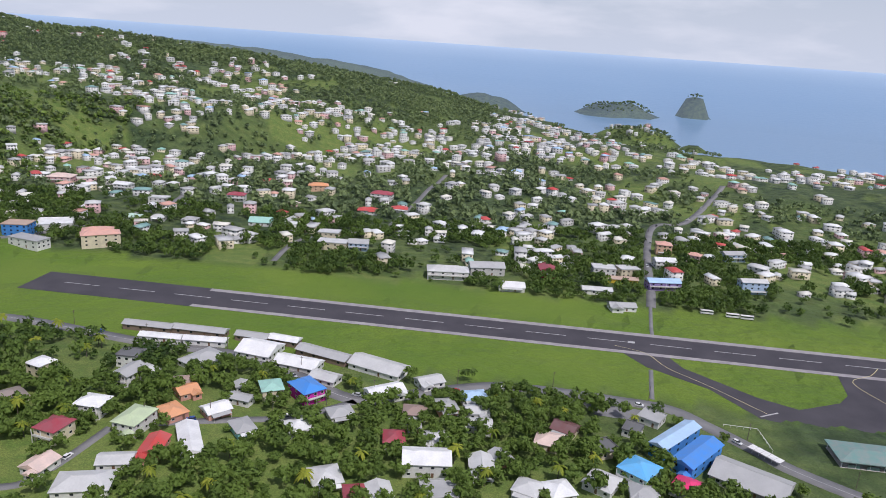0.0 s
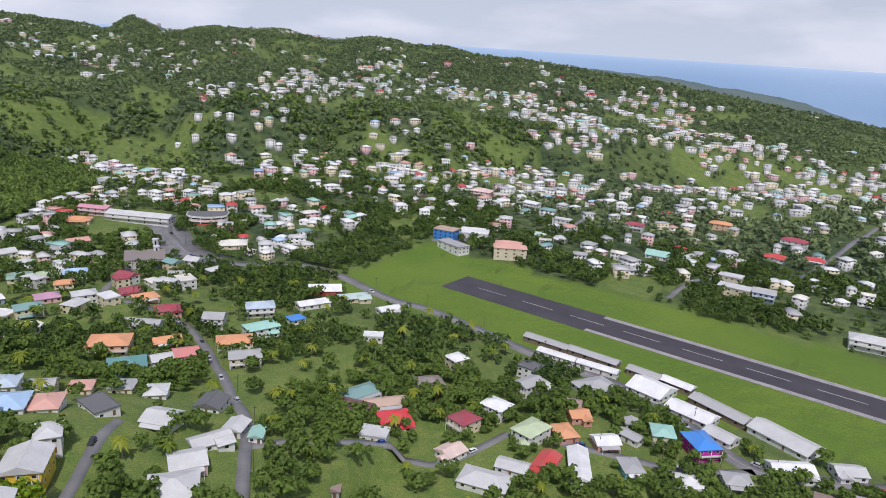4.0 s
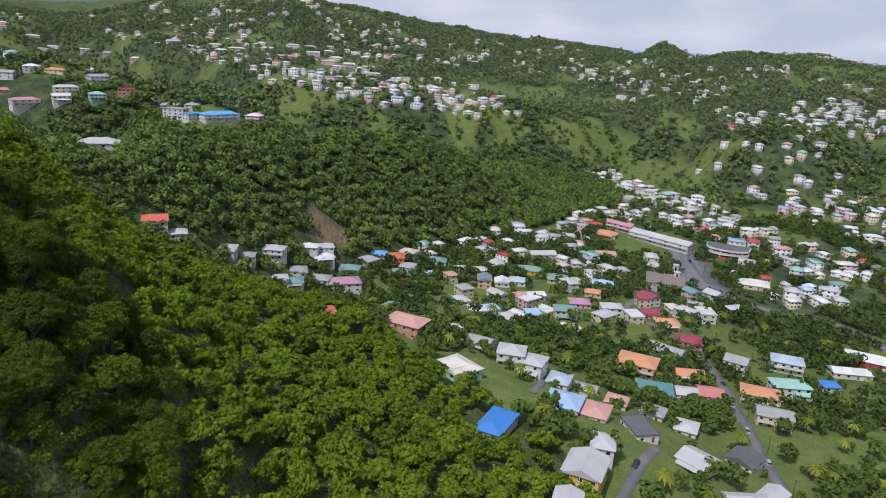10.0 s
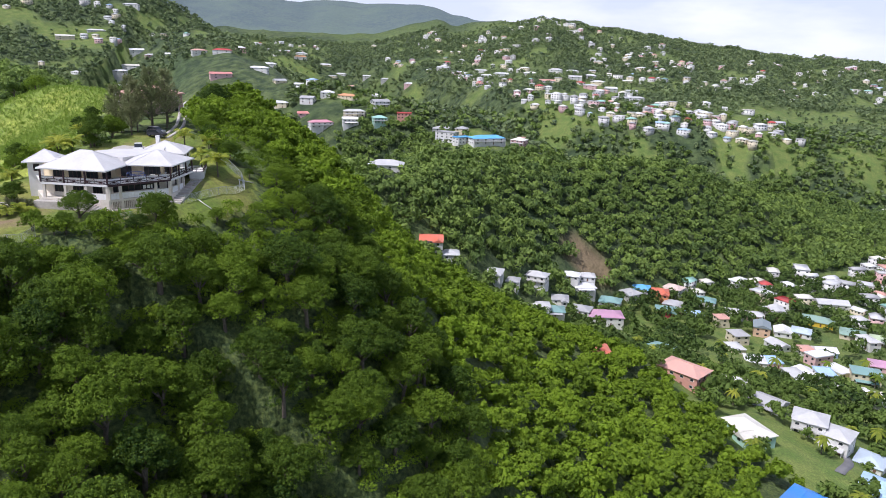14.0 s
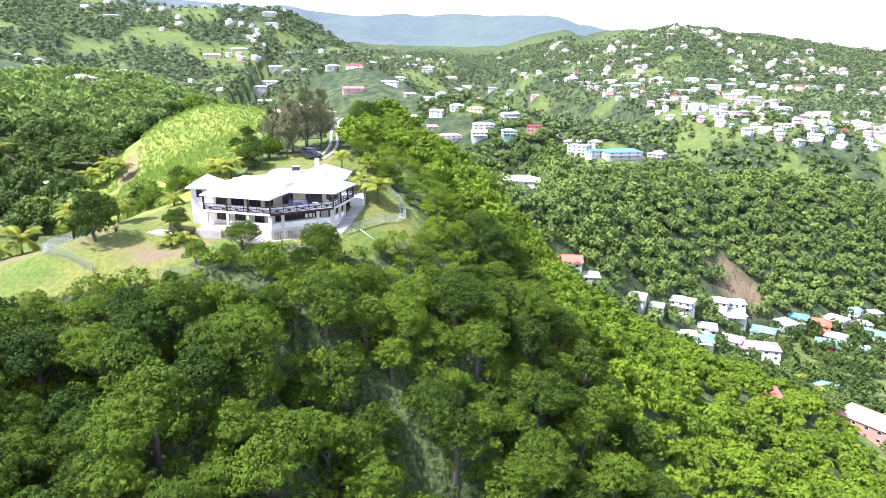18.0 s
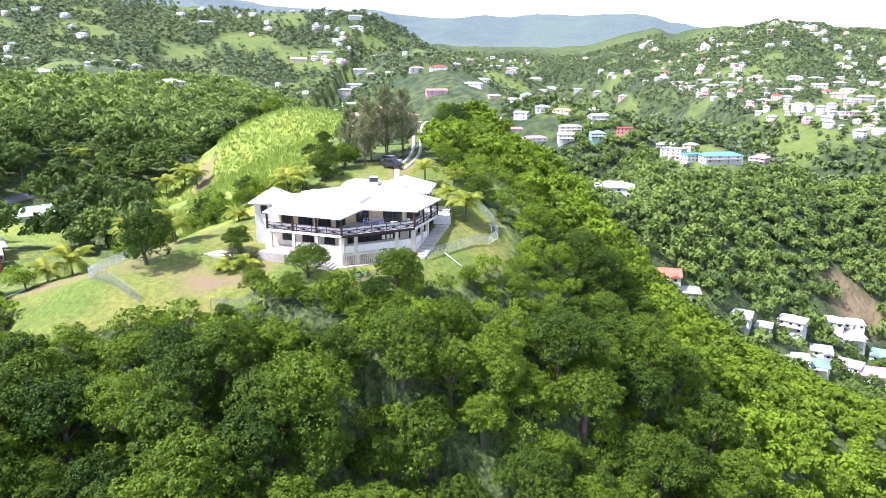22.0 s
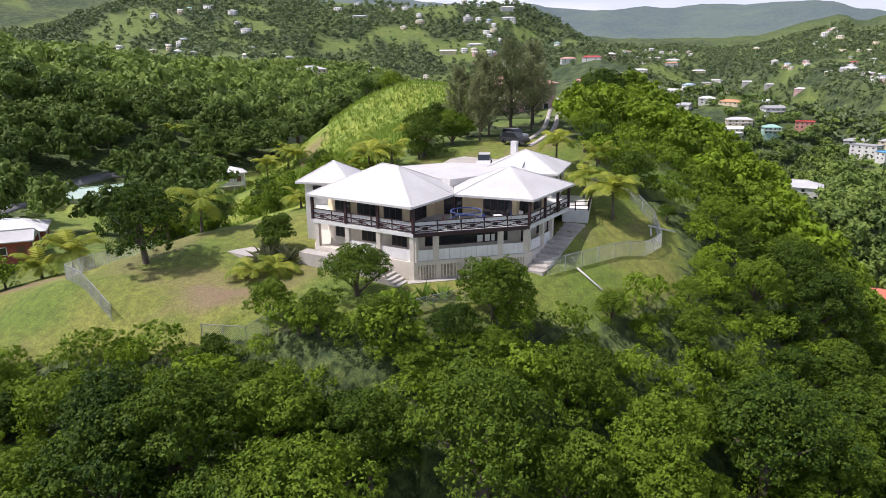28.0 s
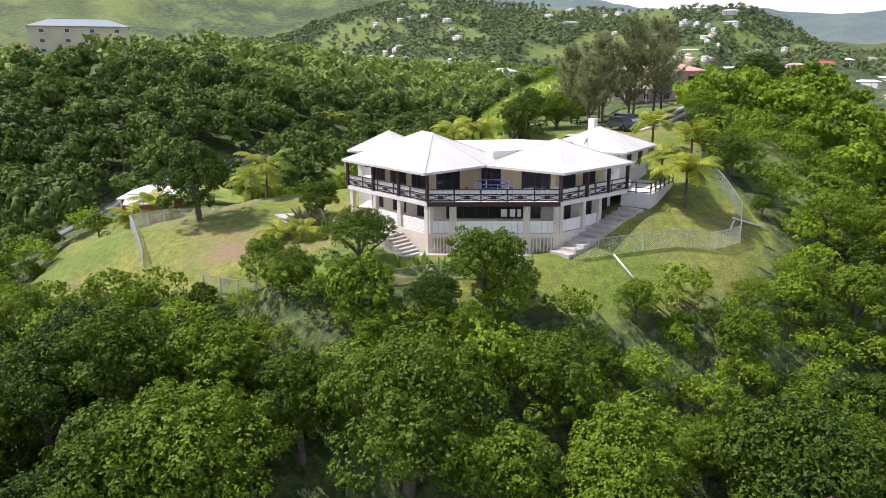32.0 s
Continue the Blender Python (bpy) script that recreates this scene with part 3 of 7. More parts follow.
taxi = slab("taxiway", [along(398, -17), along(372, -17), (123, 356), (150, 333), (164, 306), (159, 294), (158, 278), (166, 271), (214, 283), (300, 262), (330, 330), along(560, -17), along(490, -17), (224, 335), (215, 326), (189, 316), (172, 327), (144, 357)], 0.095, ASPHALT, "dark asphalt taxiway and apron", "taxiway", "structure")
slab("hold_line", [(176, 312), (165, 307), (165.4, 306.2), (176.4, 311.2)], 0.105, LINE_WHITE, parent=taxi)
strip("taxi_line", [(112, 383), (128, 374), (135, 356), (150, 338), (170, 310)], 0.35, LINE_YELLOW, 0.12, follow=False).parent = taxi
strip("taxi_line", [(262, 372), (252, 362), (236, 352), (240, 330), (246, 318)], 0.35, LINE_YELLOW, 0.12, follow=False).parent = taxi
slab("runway_mark", [along(377, 2), along(377, -1), along(381, -1), along(381, 2)], 0.115, LINE_WHITE, parent=runway)
LANES = [
    ([(-520, 395), (-490, 372), (-459, 358), (-424, 346), (-391, 358), (-362, 384), (-318, 384), (-269, 371), (-240, 371), (-205, 364), (-151, 349), (-98, 340), (-63, 320), (-38, 301), (-22, 298), (-1, 308), (33, 321), (61, 321), (94, 315), (121, 308), (135, 291), (149, 273), (164, 254), (230, 200)], 8.5),
    ([(-459, 345), (-420, 268), (-387, 252), (-356, 255), (-324, 252), (-291, 236), (-255, 214), (-229, 196), (-206, 181), (-191, 166), (-165, 139)], 4.6),
    ([(-229, 142), (-216, 124), (-199, 104), (-183, 87)], 3.6),
    ([(-345, 92), (-332, 98), (-310, 113), (-284, 123), (-265, 109)], 3.2),
    ([(153, 452), (160.4, 478.6), (190, 595), (221, 678), (266, 710), (356, 860)], 6.5),
    ([(-38, 626), (-10, 733), (14, 837)], 5.0),
    ([(-128, 262), (-108, 268), (-78, 274), (-55, 279), (-30, 296)], 4.5),
    ([(-191, 166), (-158, 213), (-140, 224), (-128, 262)], 4.0),
    ([(-226, -92), (-240, -93), (-262, -99), (-292, -107), (-320, -110)], 3.2),
    ([(-150, -170), (-195, -182), (-214, -187), (-232, -190), (-253, -187)], 2.6),
    ([(-318, 505), (-270, 560), (-240, 640), (-250, 720)], 4.5),
    ([(-115, 500), (-105, 560), (-60, 600), (-38, 626)], 4.5),
]
for k, (pts, wide) in enumerate(LANES):
    if k == 8:
        for s in (-0.9, 0.9):
            strip("drive_track", [(px + 0.2 * s, py + s) for px, py in pts], 0.75, CONCRETE, 0.12, 2.0, "pale concrete wheel track up the ridge", "drive")
        continue
    strip("road", pts, wide, ROADSTONE, 0.22, label="worn grey asphalt road")
strip("road_line", LANES[0][0], 0.25, LINE_WHITE, 0.235).parent = bpy.data.objects["road"]
for pts in ([(139, 400), (145, 424), (153, 453)], [(115.5, 318), (120, 335), (124.7, 352.5)]):
    strip("crossing_path", pts, 2.4, ROADSTONE, 0.1, label="narrow worn path across the airfield grass", category="path")
slab("car_park", [(78, 310), (112, 304), (104, 288), (84, 294)], 0.75, ROADSTONE, "grey asphalt car park beside the road", "pavement", "structure")

# ---- building kit ----
class Kit:
    """Corners and faces of one part, with simple solids to add."""

    def __init__(self):
        self.v, self.f = [], []

    def faces(self, pts, faces):
        n = len(self.v)
        self.v += [tuple(p) for p in pts]
        self.f += [tuple(i + n for i in q) for q in faces]
        return self

    def box(self, x0, y0, z0, x1, y1, z1):
        return self.faces([(x0, y0, z0), (x1, y0, z0), (x1, y1, z0), (x0, y1, z0), (x0, y0, z1), (x1, y0, z1), (x1, y1, z1), (x0, y1, z1)],
                          [(3, 2, 1, 0), (4, 5, 6, 7), (0, 1, 5, 4), (1, 2, 6, 5), (2, 3, 7, 6), (3, 0, 4, 7)])

    def beam(self, a, b, w, h):
        """A bar from a to b, w thick across and h high."""
        a, b = Vector(a), Vector(b)
        d = (b - a).normalized()
        s = d.cross(Vector((0, 0, 1)))
        s = Vector((1, 0, 0)) if s.length < 1e-4 else s.normalized()
        u = s.cross(d) * h / 2
        s = s * w / 2
        return self.faces([a - s - u, a + s - u, a + s + u, a - s + u, b - s - u, b + s - u, b + s + u, b - s + u],
                          [(3, 2, 1, 0), (4, 5, 6, 7), (0, 1, 5, 4), (1, 2, 6, 5), (2, 3, 7, 6), (3, 0, 4, 7)])

    def prism(self, poly, z0, z1):
        n = len(poly)
        return self.faces([(x, y, z0) for x, y in poly] + [(x, y, z1) for x, y in poly],
                          [tuple(reversed(range(n))), tuple(range(n, 2 * n))] + [(i, (i + 1) % n, (i + 1) % n + n, i + n) for i in range(n)])

    def tube(self, pts, radii, sides=7):
        n = len(self.v)
        for i, p in enumerate(pts):
            p = Vector(p)
            d = (Vector(pts[min(i + 1, len(pts) - 1)]) - Vector(pts[max(i - 1, 0)])).normalized()
            a = d.orthogonal().normalized()
            b = d.cross(a)
            for k in range(sides):
                q = p + radii[i] * (math.cos(2 * math.pi * k / sides) * a + math.sin(2 * math.pi * k / sides) * b)
                self.v.append(tuple(q))
        for i in range(len(pts) - 1):
            for k in range(sides):
                o, e = n + i * sides + k, n + i * sides + (k + 1) % sides
                self.f.append((o, e, e + sides, o + sides))
        self.f.append(tuple(n + (len(pts) - 1) * sides + k for k in range(sides)))
        return self

    def mesh(self, name, mat, smooth_it=False):
        me = bpy.data.meshes.new(name)
        me.from_pydata(self.v, [], self.f)
        me.materials.append(mat)
        if smooth_it:
            me.polygons.foreach_set("use_smooth", np.ones(len(me.polygons), bool))
        return me


def part(name, kit, mat, parent, label="", smooth_it=False):
    me = kit if isinstance(kit, bpy.types.Mesh) else kit.mesh(name, mat, smooth_it)
    ob = new(name, me)
    ob.parent = parent
    if label:
        ob["label"] = label
    return ob


def thing(name, m, label, category, group="", kind=""):
    ob = new(name)
    ob.matrix_basis = m
    ob.empty_display_size = 0.5
    return tagged(ob, label, category, group, kind)


GLASS = bpy.data.materials.new("window_glass")
GLASS.use_nodes = True
gb = GLASS.node_tree.nodes["Principled BSDF"]
gb.inputs["Base Color"].default_value, gb.inputs["Roughness"].default_value, gb.inputs["Specular IOR Level"].default_value = (0.025, 0.03, 0.035, 1), 0.12, 0.6

ROOF_COLOUR = dict(white=(0.78, 0.78, 0.76), grey=(0.42, 0.42, 0.41), palegrey=(0.58, 0.58, 0.56), dark=(0.13, 0.13, 0.13), rust=(0.34, 0.24, 0.20), orange=(0.72, 0.33, 0.15), red=(0.55, 0.06, 0.05), brightred=(0.75, 0.04, 0.05), redorange=(0.70, 0.17, 0.09), crimson=(0.36, 0.05, 0.07), maroon=(0.17, 0.07, 0.065), salmon=(0.66, 0.36, 0.28), salmonred=(0.64, 0.24, 0.21), peach=(0.72, 0.55, 0.47), seafoam=(0.34, 0.60, 0.50), palegreen=(0.52, 0.62, 0.38), teal=(0.13, 0.32, 0.30), tealgrey=(0.20, 0.36, 0.33), tealgreen=(0.25, 0.38, 0.30), paleteal=(0.48, 0.60, 0.55), mintroof=(0.5, 0.66, 0.55), blue=(0.05, 0.25, 0.68), skyblue=(0.12, 0.44, 0.78), lightblue=(0.42, 0.60, 0.80), bluegrey=(0.50, 0.60, 0.68), hotpink=(0.75, 0.03, 0.16), pinkroof=(0.66, 0.30, 0.36), plum=(0.55, 0.30, 0.42), tan=(0.50, 0.36, 0.27), brown=(0.28, 0.23, 0.20), creamroof=(0.76, 0.73, 0.63), slate=(0.24, 0.29, 0.30))
WALL_COLOUR = dict(white=(0.74, 0.73, 0.69), cream=(0.70, 0.62, 0.44), salmon=(0.62, 0.32, 0.25), teal=(0.24, 0.52, 0.52), blue=(0.06, 0.25, 0.62), bluewall=(0.42, 0.54, 0.70), magenta=(0.55, 0.03, 0.36), mint=(0.42, 0.64, 0.53), yellow=(0.75, 0.52, 0.05), pink=(0.70, 0.46, 0.45), peach=(0.72, 0.48, 0.32), red=(0.50, 0.10, 0.09), redwall=(0.36, 0.10, 0.08), crimson=(0.42, 0.06, 0.10), grey=(0.42, 0.41, 0.39), palegrey=(0.56, 0.55, 0.52), brown=(0.24, 0.17, 0.13), purple=(0.30, 0.22, 0.46), lilac=(0.62, 0.60, 0.70), orange=(0.66, 0.26, 0.12))
NAME = dict(palegrey="pale grey", brightred="bright red", redorange="orange-red", salmonred="salmon-red", palegreen="pale green", tealgrey="grey-teal", tealgreen="teal-green", paleteal="pale teal", mintroof="mint", skyblue="sky-blue", lightblue="light blue", bluegrey="blue-grey", hotpink="hot pink", pinkroof="pink", creamroof="cream", bluewall="light blue", redwall="brick-red", dark="dark grey")
ROOF = {k: material("roof_" + k, c, [0.72 * a + 0.06 for a in c], size=5, grain=0.7, rough=0.5, spread=0.1) for k, c in ROOF_COLOUR.items()}
WALL = {k: material("wall_" + k, c, [0.8 * a for a in c], size=3, grain=0.5, rough=0.85) for k, c in WALL_COLOUR.items()}
TRIM = material("white_trim", (0.78, 0.77, 0.74), size=1.5, rough=0.6)
DOOR = material("brown_door", (0.20, 0.11, 0.06), (0.12, 0.07, 0.04), size=0.6, rough=0.6)
MESHES = {}
BUILT = []  # plan circles taken by houses


def cached(key, make):
    if key not in MESHES:
        MESHES[key] = make()
    return MESHES[key]


def window_kit(w, h):
    """A frame of one ring."""
    t, out = 0.11, []
    for y in (-0.06, 0.05):
        out += [(-w / 2, y, -h / 2), (w / 2, y, -h / 2), (w / 2, y, h / 2), (-w / 2, y, h / 2), (-w / 2 + t, y, -h / 2 + t), (w / 2 - t, y, -h / 2 + t), (w / 2 - t, y, h / 2 - t), (-w / 2 + t, y, h / 2 - t)]
    fs = []
    for i in range(4):
        n = (i + 1) % 4
        fs += [(i, n, n + 4, i + 4), (i, i + 8, n + 8, n), (i + 4, n + 4, n + 12, i + 12)]
    return Kit().faces(out, fs)


def roof_kit(w, d, kind, over=0.55, pitch=0.36):
    k, a, b = Kit(), w / 2 + over, d / 2 + over
    if kind == "flat":
        k.box(-a + 0.2, -b + 0.2, 0, a - 0.2, b - 0.2, 0.22)
        for x0, y0, x1, y1 in ((-a + 0.2, -b + 0.2, a - 0.2, -b + 0.45), (-a + 0.2, b - 0.45, a - 0.2, b - 0.2), (-a + 0.2, -b + 0.45, -a + 0.45, b - 0.45), (a - 0.45, -b + 0.45, a - 0.2, b - 0.45)):
            k.box(x0, y0, 0.22, x1, y1, 0.62)
        return k
    long_x = w >= d
    p, q = (a, b) if long_x else (b, a)
    rise = q * pitch
    r = p - q * 0.95 if kind == "hip" else p
    t = 0.16
    pts = [(-p, -q, 0), (p, -q, 0), (p, q, 0), (-p, q, 0), (-r, 0, rise), (r, 0, rise), (-p, -q, -t), (p, -q, -t), (p, q, -t), (-p, q, -t)]
    fs = [(0, 1, 5, 4), (2, 3, 4, 5), (1, 2, 5), (3, 0, 4), (6, 7, 1, 0), (7, 8, 2, 1), (8, 9, 3, 2), (9, 6, 0, 3), (9, 8, 7, 6)]
    if not long_x:
        pts = [(-y, x, z) for x, y, z in pts]
    k.faces(pts, fs)
    e = [Vector(pts[4]), Vector(pts[5])]
    k.beam(e[0] + Vector((0, 0, 0.03)), e[1] + Vector((0, 0, 0.03)), 0.35, 0.12) if (e[1] - e[0]).length > 0.5 else None
    return k


def house(x, y, turn, w, d, floors=1, roof="hip", rc="white", wc="white", gallery=None, label="", sink=0.0, simple=False):
    """A small island house: plinth and walls, sheet or slab roof, windows, door, sometimes a gallery with posts."""
    rnd = random.Random(int(x * 13 + y * 7))
    w, d = round(w * 2) / 2, round(d * 2) / 2
    m2 = Matrix.Rotation(radians(turn), 2)
    cs = [Vector((x, y)) + m2 @ Vector((sx * w / 2, sy * d / 2)) for sx in (-1, 1) for sy in (-1, 1)]
    zs = height([c.x for c in cs], [c.y for c in cs]).tolist()
    if simple:
        sink += 0.22 * (max(zs) - min(zs))
    floor_z, low = (max(zs) + min(zs)) / 2 + 0.35 - sink, min(-1.0, (min(zs) - max(zs)) / 2 - 1.0)
    storeys = {1: "single-storey", 2: "two-storey", 3: "three-storey"}[floors]
    shape = {"hip": "hipped", "gable": "gabled", "flat": "flat"}[roof]
    h = thing("house", pose(x, y, floor_z, 0, 0, turn), label or f"{NAME.get(wc, wc)} {storeys} house with a {NAME.get(rc, rc)} {shape} roof", "house", "houses of the valley")
    top = 2.9 * floors
    depth = round(low * 2) / 2

    def walls():
        k = Kit().box(-w / 2, -d / 2, depth, w / 2, d / 2, top)
        if roof == "gable":
            q, n = (d / 2, w / 2) if w >= d else (w / 2, d / 2)
            r = (q + 0.5) * 0.36 - 0.05
            for s in (-1, 1):
                tri = [(s * n, -q, top), (s * n, q, top), (s * n, 0, top + r), (s * (n - 0.2), -q, top), (s * (n - 0.2), q, top), (s * (n - 0.2), 0, top + r)]
                k.faces(tri if w >= d else [(-b, a, c) for a, b, c in tri], [(0, 1, 2), (3, 5, 4), (0, 2, 5, 3), (1, 4, 5, 2)])
        return k.mesh("wall", WALL[wc])

    part("wall", cached(("wall", w, d, depth, floors, roof == "gable", wc), walls), None, h)
    r = part("roof", cached(("roof", w, d, roof, rc), lambda: roof_kit(w, d, roof).mesh("roof", ROOF[rc])), None, h)
    r.location = (0, 0, top + 0.02)
    frame_me = cached("window", lambda: window_kit(1.5, 1.2).mesh("window", TRIM))
    pane_me = cached("pane", lambda: Kit().box(-0.66, -0.04, -0.51, 0.66, 0.03, 0.51).mesh("pane", GLASS))
    door_me = cached("door", lambda: Kit().box(-0.5, -0.05, 0, 0.5, 0.05, 2.05).mesh("door", DOOR))
    glazed_me = cached("glazed", lambda: Kit().box(-0.7, -0.05, -0.55, 0.7, 0.05, 0.55).mesh("window", GLASS))
    close = math.hypot(x + 70, y + 20) < 330
    n_long, n_short = max(2, int(w / 3.4)), max(1, int(d / 4))
    for fl in range(floors):
        for side, n, span, off in ((0, n_long, w, d), (180, n_long, w, d), (90, n_short, d, w), (270, n_short, d, w)):
            n = min(n, 2 if simple else 4)
            face = m2 @ (Matrix.Rotation(radians(side), 2) @ Vector((0, -1)))
            if face.dot(Vector((-70 - x, -20 - y)).normalized()) < -0.15:
                continue
            for i in range(n):
                u = -span / 2 + span * (i + 0.5) / n
                rz = Matrix.Rotation(radians(side), 4, "Z")
                if side == 0 and fl == 0 and i == n // 2:
                    o = part("door", door_me, None, h)
                    o.matrix_basis = rz @ Matrix.Translation((u, -off / 2 - 0.02, 0.02))
                    continue
                o = part("window", frame_me if close else glazed_me, None, h)
                o.matrix_basis = rz @ Matrix.Translation((u, -off / 2 - 0.02, 2.9 * fl + 1.55))
                if close:
                    part("pane", pane_me, None, o)
    if gallery is None:
        gallery = not simple and floors == 2 and roof != "flat" and rnd.random() < 0.6
    if gallery:
        z = 2.9 * (floors - 1)
        g = part("gallery_floor", Kit().box(-w / 2 + 0.3, -d / 2 - 1.5, z - 0.2, w / 2 - 0.3, -d / 2, z).mesh("gallery_floor", CONCRETE), None, h)
        part("railing", Kit().box(-w / 2 + 0.3, -d / 2 - 1.5, z + 0.85, w / 2 - 0.3, -d / 2 - 1.42, z + 0.95).box(-w / 2 + 0.3, -d / 2 - 1.5, z + 0.1, w / 2 - 0.3, -d / 2 - 1.44, z + 0.75).mesh("railing", TRIM), None, h)
        for sx in (-w / 2 + 0.4, 0, w / 2 - 0.4):
            part("post", cached(("post", floors, depth), lambda: Kit().box(-0.1, -0.1, depth, 0.1, 0.1, top).mesh("post", TRIM)), None, h).location = (sx, -d / 2 - 1.4, 0)
    pick = rnd.random()
    if not simple and roof != "flat" and 8 <= w <= 20 and d >= 8 and pick < 0.75 and not gallery:
        s = rnd.choice((-1, 1))
        ww, out = round(w * 0.42 * 2) / 2, rnd.choice((2.0, 2.5, 3.0))
        if pick < 0.42:  # a gabled wing at the front
            wing = part("wing", cached(("wing", ww, out, depth, wc), lambda: Kit().box(-ww / 2, -out, depth, ww / 2, 0.3, 2.75).mesh("wing", WALL[wc])), None, h)
            wing.location = (s * (w / 2 - ww / 2 - 0.3), -d / 2, 0)
            part("wing_roof", cached(("wingroof", ww, out, rc), lambda: roof_kit(ww, 2 * out + 2, "gable", 0.45, 0.42).mesh("wing_roof", ROOF[rc])), None, wing).location = (0, 0.8, 2.76)
            part("window", glazed_me, None, wing).location = (0, -out - 0.03, 1.55)
        else:  # a lean-to porch of sheet metal
            pk = rnd.choice(("palegrey", "grey", "white", rc))
            part("porch_roof", cached(("porch", w, pk), lambda: Kit().faces([(-w * 0.4, -2.6, 2.2), (w * 0.4, -2.6, 2.2), (w * 0.4, 0.1, 2.75), (-w * 0.4, 0.1, 2.75), (-w * 0.4, -2.6, 2.1), (w * 0.4, -2.6, 2.1), (w * 0.4, 0.1, 2.65), (-w * 0.4, 0.1, 2.65)], [(0, 1, 2, 3), (7, 6, 5, 4), (0, 4, 5, 1), (1, 5, 6, 2), (3, 7, 4, 0)]).mesh("porch_roof", ROOF[pk])), None, h).location = (0, -d / 2, 0)
            for sx in (-0.38 * w, 0.38 * w):
                part("porch_post", cached(("porchpost", depth), lambda: Kit().box(-0.08, -0.08, depth, 0.08, 0.08, 2.15).mesh("porch_post", TRIM)), None, h).location = (sx, -d / 2 - 2.4, 0)
    BUILT.append((x, y, max(w, d) * 0.62))
    return h


def scatter(x0, y0, x1, y1, step, seed, jitter=0.5):
    rng = np.random.default_rng(seed)
    gx, gy = np.meshgrid(np.arange(x0, x1, step), np.arange(y0, y1, step))
    gx = gx + (np.arange(gx.shape[0]) % 2)[:, None] * step / 2
    return gx.ravel() + rng.uniform(-jitter, jitter, gx.size) * step, gy.ravel() + rng.uniform(-jitter, jitter, gy.size) * step, rng


def clear_of(x, y, extra=1.5):
    ok = ~airfield(x, y)
    taken = np.zeros((1760, 1760), bool)  # plan squares of 2 m
    for bx, by, br in BUILT:
        r = br + extra
        i0, i1, j0, j1 = int((bx - r + 2200) / 2), int((bx + r + 2200) / 2) + 1, int((by - r + 1400) / 2), int((by + r + 1400) / 2) + 1
        if i0 < 0 or j0 < 0 or i1 > 1760 or j1 > 1760:
            continue
        gi, gj = np.mgrid[i0:i1, j0:j1]
        taken[i0:i1, j0:j1] |= np.hypot(gi * 2 - 2199 - bx, gj * 2 - 1399 - by) < r
    ok &= ~taken[np.clip(((x + 2200) / 2).astype(int), 0, 1759), np.clip(((y + 1400) / 2).astype(int), 0, 1759)]
    for pts, w in LANES:
        for (ax, ay), (bx, by) in zip(pts, pts[1:]):
            dx, dy = bx - ax, by - ay
            u = np.clip(((x - ax) * dx + (y - ay) * dy) / (dx * dx + dy * dy + 1e-9), 0, 1)
            ok &= np.hypot(x - ax - u * dx, y - ay - u * dy) > w / 2 + max(extra, 2.6)
    return ok & ~inside(x, y, LAWN)


# ---- the villa on the hill ----
VB = Vector((-190, -88, 139.6))
VILLA_WHITE = material("villa_roof_white", (0.64, 0.63, 0.61), (0.54, 0.53, 0.51), size=3, grain=0.4, rough=0.55, bump=0.004)
BROWN = material("dark_stained_timber", (0.055, 0.022, 0.026), (0.035, 0.016, 0.018), size=0.8, rough=0.55)
CREAM_WALL = material("cream_render", (0.74, 0.62, 0.40), (0.66, 0.53, 0.33), size=2.0, grain=0.2, rough=0.85)
BEIGE = material("beige_render", (0.72, 0.67, 0.58), (0.60, 0.54, 0.45), size=1.6, grain=0.2, rough=0.88, bump=0.003)
STAINED = material("stained_plinth", (0.55, 0.49, 0.40), (0.17, 0.14, 0.11), size=0.9, grain=0.25, rough=0.9, bump=0.004)
PANEL = material("white_panel", (0.86, 0.85, 0.82), (0.78, 0.77, 0.74), size=0.8, rough=0.6)
DARK_ROOM = material("dark_interior", (0.05, 0.045, 0.04), (0.03, 0.028, 0.026), size=1, rough=0.9)
STEEL = material("galvanised_steel", (0.55, 0.57, 0.58), (0.42, 0.44, 0.45), size=0.6, rough=0.45, metal=0.6)
WHITE_PIPE = material("white_plastic", (0.82, 0.82, 0.80), size=1, rough=0.4)
BLUE_CLOTH = material("blue_fabric", (0.04, 0.07, 0.20), (0.07, 0.11, 0.28), size=0.5, rough=0.8)
RED_CLOTH = material("red_plastic", (0.45, 0.05, 0.05), size=0.5, rough=0.5)
TYRE = material("black_rubber", (0.02, 0.02, 0.02), size=0.4, rough=0.8)

W, C, F, E = Vector((-182.9, -97.6)), Vector((-181.6, -85.8)), Vector((-188.8, -77.6)), Vector((-197.9, -76.7))
N = Vector((-188.1, -85.0))
villa = thing("villa", Matrix.Translation(VB), "white-roofed two-storey villa with brown timber galleries on a grassy hilltop", "villa")


def thing_part(name, parent):
    ob = new(name)
    ob.parent = parent
    return ob


def vp(p, z):
    return (p[0] - VB.x, p[1] - VB.y, z - VB.z)


def inset(a, b, s, off):
    """The point s metres from a towards b on the plan, off metres to the left of that run."""
    d = (b - a).normalized()
    return a + d * s + Vector((-d.y, d.x)) * off


DECK, EAVE, LOWER, BASE = 144.0, 146.42, 141.3, 139.6
rear = [Vector((-203, -79)), Vector((-206, -88)), Vector((-199, -98)), Vector((-194, -105)), Vector((-187, -104)), Vector((-184.5, -98.5))]
outline = [W, C, F, E]
